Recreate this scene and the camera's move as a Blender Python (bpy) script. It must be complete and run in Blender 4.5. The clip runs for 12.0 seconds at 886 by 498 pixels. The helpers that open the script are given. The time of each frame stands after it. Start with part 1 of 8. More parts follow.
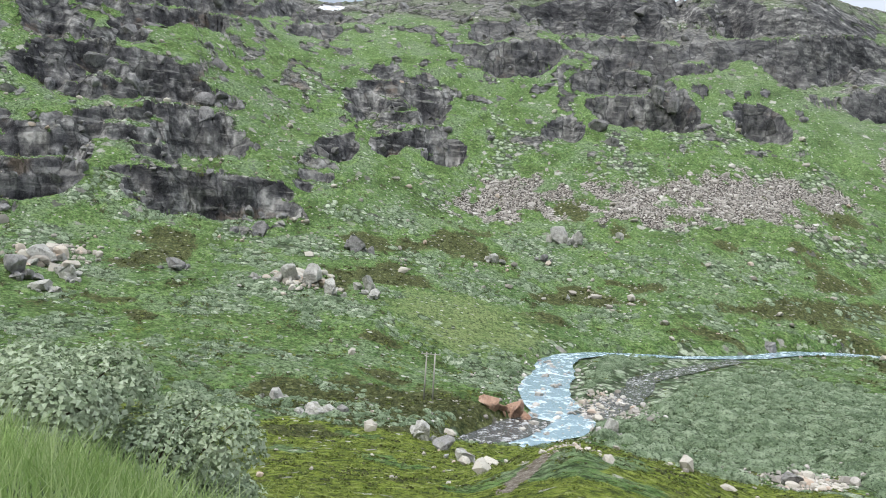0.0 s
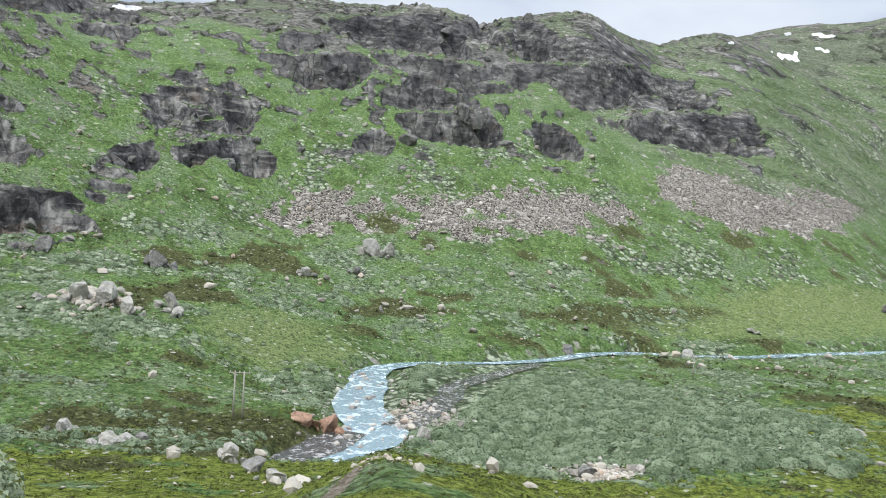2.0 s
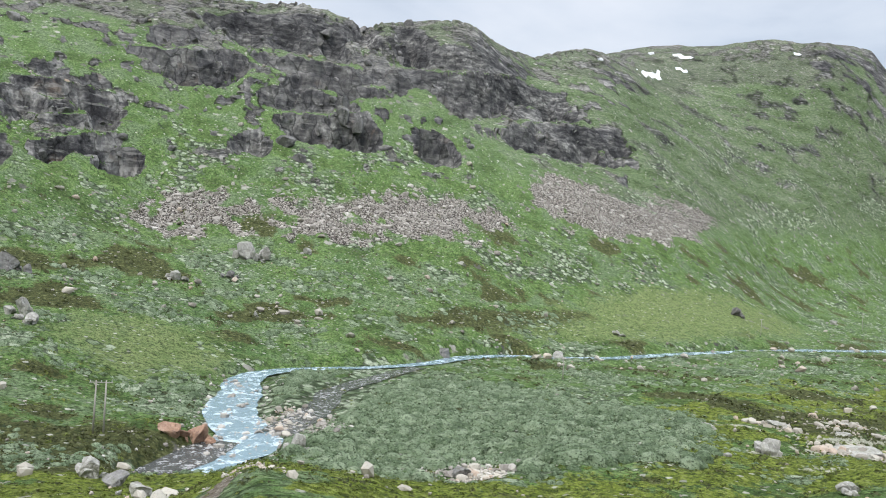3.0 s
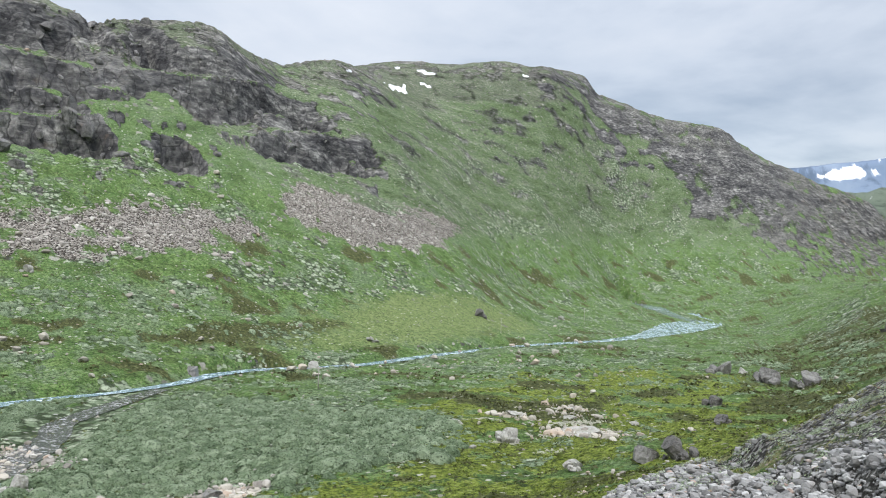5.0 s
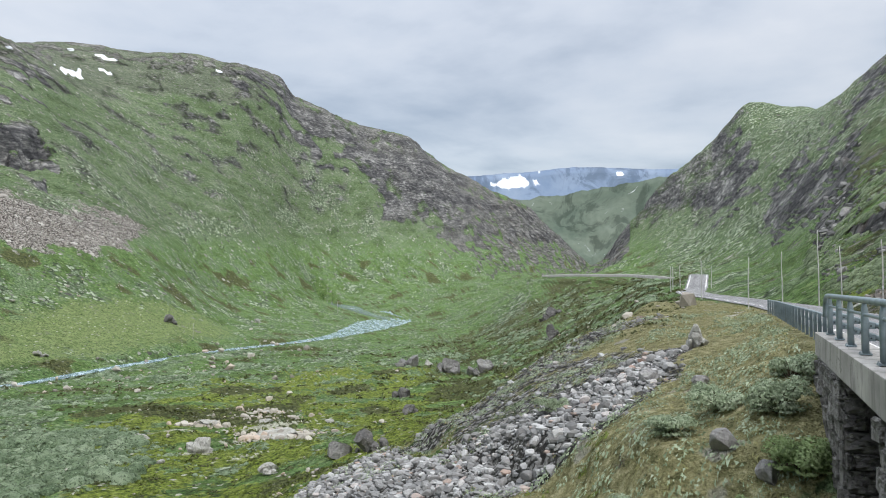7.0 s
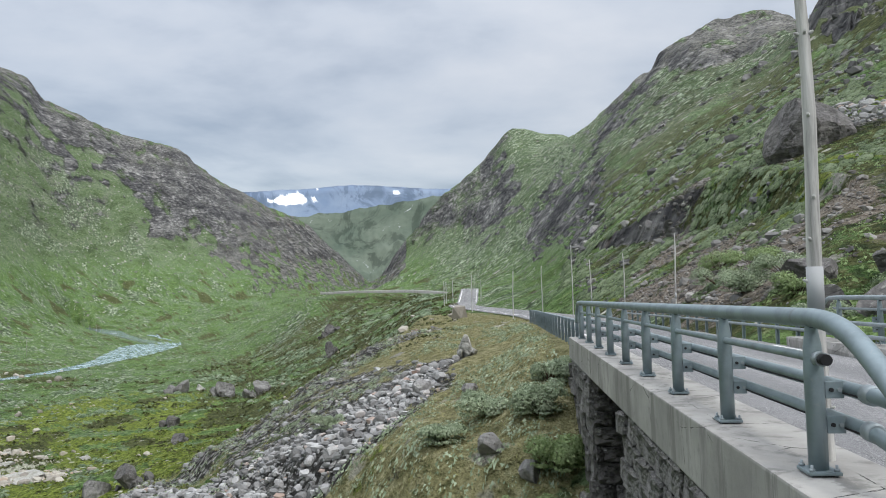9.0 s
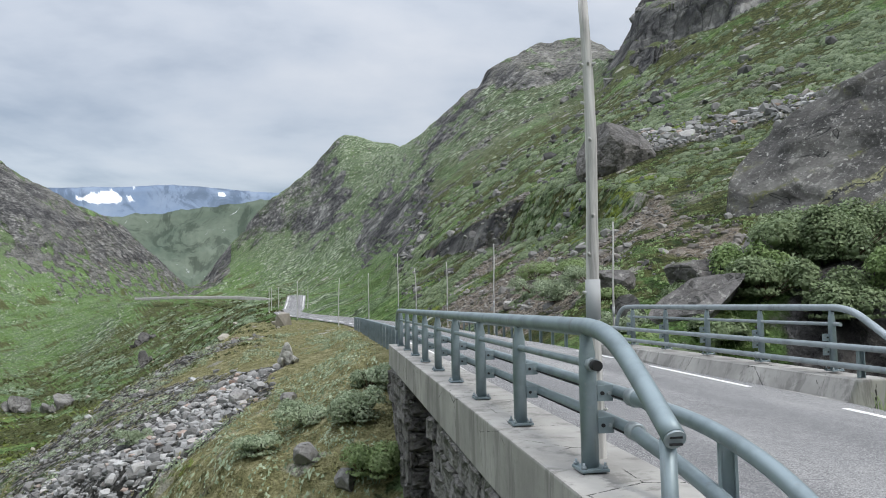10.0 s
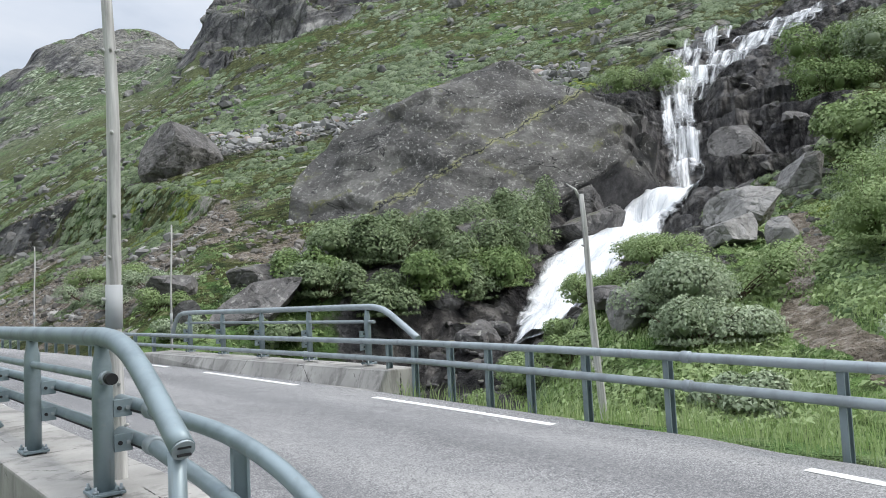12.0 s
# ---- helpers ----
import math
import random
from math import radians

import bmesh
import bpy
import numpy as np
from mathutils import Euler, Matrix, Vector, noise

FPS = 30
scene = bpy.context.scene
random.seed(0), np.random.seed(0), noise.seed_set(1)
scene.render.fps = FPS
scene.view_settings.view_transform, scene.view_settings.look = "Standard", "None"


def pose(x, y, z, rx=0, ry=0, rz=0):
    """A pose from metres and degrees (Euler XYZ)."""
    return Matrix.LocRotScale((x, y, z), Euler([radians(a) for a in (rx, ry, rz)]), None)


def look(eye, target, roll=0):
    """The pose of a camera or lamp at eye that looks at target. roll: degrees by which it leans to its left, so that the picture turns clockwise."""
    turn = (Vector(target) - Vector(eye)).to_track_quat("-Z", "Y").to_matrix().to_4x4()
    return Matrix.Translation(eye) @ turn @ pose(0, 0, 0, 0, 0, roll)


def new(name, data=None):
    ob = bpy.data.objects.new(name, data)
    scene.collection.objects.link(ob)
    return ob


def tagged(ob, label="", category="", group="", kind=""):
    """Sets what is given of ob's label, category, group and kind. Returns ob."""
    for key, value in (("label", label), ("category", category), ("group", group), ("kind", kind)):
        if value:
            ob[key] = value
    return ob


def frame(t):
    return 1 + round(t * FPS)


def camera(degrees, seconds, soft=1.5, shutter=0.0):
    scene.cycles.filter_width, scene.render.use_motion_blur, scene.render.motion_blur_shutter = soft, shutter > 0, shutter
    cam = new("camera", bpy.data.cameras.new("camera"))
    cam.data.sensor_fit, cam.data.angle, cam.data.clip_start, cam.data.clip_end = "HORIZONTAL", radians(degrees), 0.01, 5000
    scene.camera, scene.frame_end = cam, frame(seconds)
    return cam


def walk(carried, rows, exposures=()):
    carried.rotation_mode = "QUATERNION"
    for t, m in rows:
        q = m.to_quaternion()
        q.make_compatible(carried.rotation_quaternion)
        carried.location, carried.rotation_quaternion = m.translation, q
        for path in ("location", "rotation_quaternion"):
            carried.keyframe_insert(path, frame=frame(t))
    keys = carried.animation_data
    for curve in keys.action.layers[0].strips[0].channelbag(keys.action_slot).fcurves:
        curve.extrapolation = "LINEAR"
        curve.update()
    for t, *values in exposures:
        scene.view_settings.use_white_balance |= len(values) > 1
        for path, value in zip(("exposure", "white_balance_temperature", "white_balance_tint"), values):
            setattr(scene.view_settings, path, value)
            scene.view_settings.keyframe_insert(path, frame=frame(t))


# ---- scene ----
cam = camera(61.4, 12.0, soft=1.0)
PATH = [
    (0, (-3.779, -5.635, 1.042), (-5.776, -5.534, 0.986), 3.5),
    (0.5, (-3.799, -5.591, 1.028), (-5.787, -5.383, 0.987), 3.5),
    (1, (-3.865, -5.518, 1.043), (-5.839, -5.2, 1.023), 3.3),
    (1.5, (-3.877, -5.412, 1.064), (-5.828, -4.972, 1.054), 3.1),
    (2, (-3.762, -5.352, 1.106), (-5.674, -4.764, 1.111), 2.9),
    (2.5, (-3.543, -5.335, 1.15), (-5.399, -4.591, 1.174), 3.0),
    (3, (-3.295, -5.357, 1.185), (-5.087, -4.47, 1.219), 3.3),
    (3.5, (-3.077, -5.394, 1.21), (-4.789, -4.362, 1.262), 3.0),
    (3.7, (-3.017, -5.373, 1.217), (-4.689, -4.277, 1.279), 3.0),
    (5.3, (-2.546, -4.999, 1.18), (-3.882, -3.513, 1.268), 0.8),
    (5.5, (-2.467, -5.021, 1.183), (-3.743, -3.483, 1.274), 0.5),
    (6, (-2.247, -5.206, 1.231), (-3.356, -3.544, 1.328), -0.2),
    (6.5, (-2.033, -5.402, 1.27), (-2.948, -3.626, 1.361), -0.4),
    (7, (-1.992, -5.422, 1.257), (-2.741, -3.571, 1.355), -0.0),
    (7.2, (-1.973, -5.404, 1.251), (-2.676, -3.534, 1.357), 0.1),
    (8.8, (-1.937, -5.022, 1.162), (-2.173, -3.04, 1.291), -1.5),
    (9, (-1.914, -5.018, 1.159), (-2.092, -3.031, 1.296), -1.4),
    (9.5, (-1.805, -4.993, 1.166), (-1.777, -2.999, 1.315), -0.9),
    (10, (-1.7, -5.041, 1.169), (-1.424, -3.066, 1.315), -1.1),
    (10.5, (-1.588, -5.009, 1.159), (-1.053, -3.087, 1.305), -2.0),
    (11, (-1.506, -5.031, 1.166), (-0.704, -3.204, 1.311), -2.0),
    (11.5, (-1.425, -5.027, 1.16), (-0.389, -3.321, 1.296), -2.2),
    (12, (-1.388, -5.055, 1.155), (-0.101, -3.529, 1.274), -2.9),
]
walk(cam, [(t, look(eye, target, roll)) for t, eye, target, roll in PATH],
     exposures=[(0, 0.22), (3.5, 0.1), (6, 0.06), (9, -0.1), (10.5, -0.05), (12, 0.12)])

# ---- world and light ----
world = bpy.data.worlds.new("sky")
scene.world = world
world.use_nodes = True


def sky_nodes():
    nt = world.node_tree
    nt.nodes.clear()
    n, ln = nt.nodes, nt.links
    coord = n.new("ShaderNodeTexCoord")
    sep = n.new("ShaderNodeSeparateXYZ")
    ln.new(coord.outputs["Generated"], sep.inputs[0])

    def m(op, a, b=None, c=None, clamp=False):
        k = n.new("ShaderNodeMath")
        k.operation, k.use_clamp = op, clamp
        for i, v in enumerate((a, b, c)):
            if v is None:
                continue
            if isinstance(v, (int, float)):
                k.inputs[i].default_value = v
            else:
                ln.new(v, k.inputs[i])
        return k.outputs[0]
    up = m("MAXIMUM", sep.outputs["Z"], 0.0)
    # cloud deck: direction laid out on a flat layer overhead
    div = m("ADD", up, 0.09)
    flat = n.new("ShaderNodeCombineXYZ")
    ln.new(m("DIVIDE", sep.outputs["X"], div), flat.inputs[0])
    ln.new(m("DIVIDE", sep.outputs["Y"], div), flat.inputs[1])
    big = n.new("ShaderNodeTexNoise")
    big.inputs["Scale"].default_value = 0.55
    big.inputs["Detail"].default_value = 7.0
    big.inputs["Roughness"].default_value = 0.52
    big.inputs["Distortion"].default_value = 0.35
    ln.new(flat.outputs[0], big.inputs["Vector"])
    puff = n.new("ShaderNodeTexNoise")
    puff.inputs["Scale"].default_value = 1.9
    puff.inputs["Detail"].default_value = 6.0
    ln.new(flat.outputs[0], puff.inputs["Vector"])
    mixed = m("ADD", m("MULTIPLY", big.outputs["Fac"], 0.75), m("MULTIPLY", puff.outputs["Fac"], 0.25))
    ramp = n.new("ShaderNodeValToRGB")
    cr = ramp.color_ramp
    cr.elements[0].position, cr.elements[0].color = 0.40, (0.54, 0.595, 0.68, 1)
    cr.elements[1].position, cr.elements[1].color = 0.62, (1.14, 1.14, 1.15, 1)
    mid = cr.elements.new(0.50)
    mid.color = (0.88, 0.92, 0.98, 1)
    ln.new(mixed, ramp.inputs[0])
    # an overcast sky is about three times brighter overhead than at the horizon
    lift = m("ADD", m("ADD", 0.455, m("MULTIPLY", up, 0.2)), m("MULTIPLY", m("POWER", up, 3.0), 2.5))
    cloud = n.new("ShaderNodeBackground")
    ln.new(ramp.outputs[0], cloud.inputs["Color"])
    ln.new(lift, cloud.inputs["Strength"])
    air = n.new("ShaderNodeTexSky")
    air.sky_type, air.sun_disc = "NISHITA", False
    air.sun_elevation, air.sun_rotation = radians(48), radians(130)
    clear = n.new("ShaderNodeBackground")
    ln.new(air.outputs[0], clear.inputs["Color"])
    clear.inputs["Strength"].default_value = 0.05
    both = n.new("ShaderNodeAddShader")
    ln.new(cloud.outputs[0], both.inputs[0])
    ln.new(clear.outputs[0], both.inputs[1])
    out = n.new("ShaderNodeOutputWorld")
    ln.new(both.outputs[0], out.inputs[0])


sky_nodes()
sun = new("sun", bpy.data.lights.new("sun", "SUN"))
sun.data.energy, sun.data.angle, sun.data.color = 1.5, radians(12), (1.0, 0.96, 0.9)
sun.matrix_world = look((60, -50, 90), (0, 0, 0))
tagged(sun, "veiled sun behind thin cloud", "sun", kind="structure")

# Valley sections: compass bearing from the road's line, then (distance, height) pairs from the near bank outwards.
FAR_SIDE_WEST = {
    -118: [(1,-0.45), (5,-0.55), (8.5,-0.62), (10,-1.2), (14,-3.4), (60,-19), (110,-24.2), (150,-23.1), (185,-18.3), (215,-13.1), (245,-7.4), (300,27.4), (345,55.8), (420,109.8), (470,158.4), (560,205.0), (900,225.6)],
    -108: [(1,-0.45), (5,-0.6), (7,-0.8), (9,-1.7), (14,-4.0), (55,-17.5), (110,-24.6), (150,-24.2), (190,-18.8), (225,-13.0), (255,-6.0), (300,24.8), (345,52.7), (420,102.0), (480,152.5), (560,194.0), (900,225.6)],
    -99: [(1,-0.45), (4.5,-0.6), (6.2,-1), (9,-2.8), (14,-5), (50,-15.5), (95,-25.4), (125,-26.6), (180,-22.2), (235,-11.2), (270,-2.6), (310,17.4), (360,45.4), (430,88.6), (500,129.9), (560,160.2), (900,191.6)],
    -92: [(1,-0.45), (5,-1.2), (9,-3.6), (20,-7.5), (50,-15.5), (92,-25.0), (125,-27.7), (160,-26.8), (235,-13.6), (280,-3.7), (320,12.3), (370,40.0), (430,84.7), (490,130.6), (560,170.9), (900,206.5)],
}
FAR_SIDE = {
    -85: [(1,-0.45), (5,-1.4), (9,-3.9), (20,-8), (50,-15.8), (88,-25.4), (120,-28.8), (138,-29.7), (170,-29.7), (250,-16.3), (290,-6.4), (340,7.1), (380,32.4), (440,78.7), (490,132.5), (570,188.6), (900,208.9)],
    -77: [(1,-0.45), (5,-1.5), (9,-4), (20,-8.2), (58,-14.0), (75,-23.2), (115,-29.7), (132,-29.8), (170,-30.0), (205,-30.2), (270,-17.2), (310,-4.3), (345,9.6), (385,32.8), (440,70.8), (490,123.3), (580,193.0), (900,208.9)],
    -70: [(1,-0.45), (5,-1.6), (9,-4.1), (20,-9), (60,-15.4), (78,-24.2), (110,-29.6), (150,-30.2), (190,-30.0), (215,-30.2), (290,-14.0), (330,2.3), (350,11.5), (390,32.5), (450,72.4), (500,126.2), (590,190.9), (900,208.9)],
    -62: [(1,-0.45), (5,-1.7), (9,-4.4), (20,-9.5), (60,-17.5), (82,-25.5), (108,-29.2), (160,-30.2), (230,-30.3), (255,-29.2), (320,-11.7), (365,11.4), (385,16.0), (420,36.4), (480,77.2), (530,136.6), (620,220.2), (900,227.6)],
}
FAR_SIDE_EAST = {
    -58.5: [(1,-0.45), (5,-1.8), (9,-4.5), (20,-9.7), (60,-17.8), (86,-26.3), (108,-28.2), (165,-30.0), (245,-30.7), (275,-28.2), (345,-10.3), (392,14.8), (414,22.1), (448,44.3), (520,85.4), (590,133.1), (690,195.0), (900,220.2), (1100,255.1)],
    -55: [(1,-0.45), (5,-1.8), (9,-4.6), (20,-9.8), (60,-18), (90,-27.0), (110,-27.3), (170,-29.7), (265,-30.9), (300,-26.1), (370,-6.6), (420,18.8), (445,30.7), (480,55.8), (560,94.9), (640,163.5), (760,250.6), (1100,286.3)],
    -46: [(1,-0.45), (5,-1.8), (9,-4.8), (20,-10), (60,-18), (95,-26.4), (130,-26.9), (190,-28.6), (300,-30.9), (340,-28.0), (430,-7.8), (500,20.4), (540,37.0), (620,71.8), (760,142.0), (880,219.3), (1020,311.1), (1500,356.9)],
    -38: [(1,-0.45), (5,-1.8), (9,-4.9), (20,-10), (50,-15.4), (95,-25.7), (140,-27.3), (220,-29.0), (380,-30.7), (430,-29.7), (600,-25.0), (690,-13.3), (750,20.8), (820,65.7), (920,146.9), (1020,259.6), (1120,370.0), (1600,401.0)],
}
VALLEY_HEAD = {
    -32: [(1,-0.45), (5,-1.8), (9,-4.9), (20,-8.8), (34,-9.1), (42,-9.6), (60,-15.5), (100,-23.0), (150,-26.9), (240,-29.2), (430,-30.4), (520,-30.6), (700,-27.0), (870,-21.6), (930,-8.6), (980,14.8), (1040,64.8), (1130,160.0), (1230,272.7), (1320,343.5), (1800,362.8)],
    -26: [(1,-0.45), (5,-1.7), (9,-4.6), (20,-7.4), (36,-7.7), (45,-8.0), (62,-13.5), (100,-20.6), (160,-25.9), (250,-28.2), (520,-30.6), (700,-28.2), (870,-21.6), (980,-5.7), (1050,14.0), (1130,60.4), (1250,154.6), (1380,288.5), (1480,352.1), (2000,339.4)],
    -20: [(1,-0.4), (5,-1.6), (9,-3.8), (20,-5.4), (36,-6.0), (48,-6.3), (66,-13), (110,-19.8), (180,-24.5), (280,-27.8), (560,-28.2), (700,-22.1), (950,-3.8), (1100,14.6), (1250,53.6), (1400,123.4), (1600,239.4), (2000,216.7)],
}
VALLEY_ROAD = {
    -15: [(1,-0.4), (4,-1.3), (9,-2.8), (20,-4.0), (35,-4.2), (50,-3.7), (62,-6.5), (80,-12), (140,-17.3), (240,-19.8), (420,-10.6), (520,6.6), (640,10.1), (900,13.7), (1200,22.1), (1500,82.1), (1700,201.2), (1900,184.4), (2300,121.7)],
    -11: [(1,-0.4), (4,-1.2), (9,-2.4), (20,-3.7), (38,-3.2), (55,-1.95), (80,-6.5), (110,-9.5), (150,-10.9), (230,-10.9), (330,-4.0), (400,3.9), (440,5.3), (650,7.1), (900,9.5), (1300,10.7), (1700,16.3), (1900,17.4), (2300,23.2)],
    -7: [(1,-0.4), (4,-1.1), (9,-2.2), (16,-2.9), (30,-2.3), (50,-1.1), (65,-0.6), (100,-1.2), (150,-2.4), (215,-0.5), (330,4.0), (360,5.1), (430,6.4), (650,17.0), (820,56.6), (930,95.3), (1300,97.3), (2000,71.0)],
    -3: [(1,-0.4), (4,-1), (9,-2.3), (14,-3), (20,-2.8), (28,-1.7), (50,-0.8), (90,-0.4), (150,0.2), (215,3), (320,5.1), (480,14.6), (700,62.4), (860,130.3), (930,156.3), (1300,167.5), (2000,141.0)],
}
ROAD_SLOPE = {
    1: [(1,-0.4), (4,-0.9), (8,-2.3), (12,-3.2), (17,-3.3), (21,-1.8), (24,-1), (45,-0.7), (80,-0.3), (120,1), (160,3.4), (260,8.0), (420,30.5), (620,88.3), (820,172.8), (900,214.6), (1300,213.3), (2000,211.4)],
    4: [(1,-0.4), (4,-0.8), (8,-2.4), (13,-3.4), (18,-3.2), (22,-1.2), (40,-0.6), (60,0.2), (100,2.6), (150,6.4), (260,23.0), (420,60.2), (640,124.3), (860,193.1), (1300,208.9), (2000,211.4)],
    7.5: [(1,-0.4), (5,-0.5), (9,-2.5), (16,-3.6), (22,-1.5), (35,-0.2), (50,2.2), (75,5.0), (110,10.4), (200,28.6), (340,64.2), (520,120.3), (660,167.4), (900,177.4), (2000,211.4)],
    11: [(1,-0.4), (5,-0.5), (9,-3), (18,-3.6), (24,-0.8), (33,0.6), (45,3.2), (65,6.6), (100,13.1), (190,34.0), (320,75.0), (480,143.5), (600,196.8), (900,216.2), (2000,211.4)],
}
NEAR_SLOPE = {
    15: [(1,-0.4), (5,-0.5), (9,-3), (19,-3.6), (26,-0.3), (34,2.1), (45,4.5), (62,8.3), (95,16.2), (180,38.8), (320,85.7), (480,160.7), (580,203.3), (900,228.1), (2000,211.4)],
    19.5: [(1,-0.4), (5,-0.5), (9,-3), (20,-3.6), (28,0.4), (35,2.9), (46,5.5), (62,10.1), (90,18.7), (170,42.3), (320,95.9), (480,172.4), (560,208.9), (900,251.3), (2000,211.4)],
    22: [(1,-0.4), (5,-0.5), (9,-3), (21,-3.6), (29,0.6), (36,3.2), (47,6.1), (62,10.9), (90,20.1), (165,44.1), (260,84.3), (420,135.2), (520,167.0), (900,234.9), (2000,211.4)],
}
CLIFF_SLOPE = {
    24: [(1,-0.4), (5,-0.5), (9,-3), (21,-3.6), (29,0.8), (36,3.3), (47,6.4), (62,11.3), (90,20.9), (160,44.6), (215,71.8), (250,103.2), (320,137.0), (900,259.2), (2000,211.4)],
    30: [(1,-0.4), (5,-0.4), (9,-2.6), (22,-3.6), (28,-1.6), (33,1.8), (38,4.4), (47,7.4), (62,12.5), (90,22.9), (150,47.6), (200,78.7), (260,122.4), (900,276.3), (2000,211.4)],
    38: [(1,-0.4), (5,-0.35), (9,-1.6), (22,-3.5), (28,-2.2), (33,1.0), (38,4.1), (47,8.1), (60,13.5), (88,24.1), (140,48.3), (200,86.1), (280,137.7), (900,276.3), (2000,211.4)],
    46: [(1,-0.4), (5,-0.3), (9,-1.0), (15,-2.2), (21,-1.4), (26,-0.6), (32,0.6), (38,3.4), (48,8.6), (60,14.4), (85,23.9), (130,45.9), (200,90.2), (280,143.8), (900,276.3), (2000,211.4)],
}
FALL_SLOPE = {
    53: [(1,-0.4), (5,-0.3), (9,-0.7), (14,-1.2), (20,0.4), (25,0.9), (32,1.6), (38,3.8), (48,8.8), (60,15.0), (85,24.9), (130,48.5), (200,94.4), (280,150.0), (900,276.3), (2000,211.4)],
    58: [(1,-0.4), (5,-0.3), (9,-0.6), (13,-0.8), (20,0.7), (26,1.9), (32,2.6), (38,4.2), (47,7.9), (58,13.0), (72,19.8), (110,39.0), (200,94.4), (280,150.0), (900,276.3), (2000,211.4)],
    63: [(1,-0.4), (5,-0.3), (9,-0.6), (13,-0.8), (20,0.4), (28,2.2), (38,4.8), (47,8.3), (58,12.6), (74,20.7), (100,33.7), (200,94.4), (280,150.0), (900,276.3), (2000,211.4)],
    70: [(1,-0.4), (5,-0.3), (9,-0.6), (12,-0.6), (20,1.2), (28,3.0), (36,5.3), (46,8.9), (58,13.7), (76,23.0), (100,35.6), (200,94.4), (280,150.0), (900,276.3), (2000,211.4)],
}
BEHIND = {
    85: [(1,-0.4), (5,-0.3), (9,-0.5), (12,-0.5), (20,1.6), (30,5), (50,10.9), (80,24.1), (200,90.2), (280,137.7), (900,276.3), (2000,211.4)],
    130: [(1,-0.4), (5,-0.35), (12,-0.4), (20,1.5), (40,8), (100,22.4), (280,81.4), (900,192.5), (2000,211.4)],
    180: [(1,-0.4), (5,-0.45), (30,-1), (80,-2), (200,8.1), (900,95.8), (2000,176.1)],
    222: [(1,-0.45), (5,-0.6), (10,-1.6), (30,-10), (100,-24), (200,-19.9), (300,11.6), (420,75.2), (900,192.5)],
}
SECTIONS = {}
for group in (FAR_SIDE_WEST, FAR_SIDE, FAR_SIDE_EAST, VALLEY_HEAD, VALLEY_ROAD, ROAD_SLOPE, NEAR_SLOPE, CLIFF_SLOPE, FALL_SLOPE, BEHIND):
    SECTIONS.update(group)

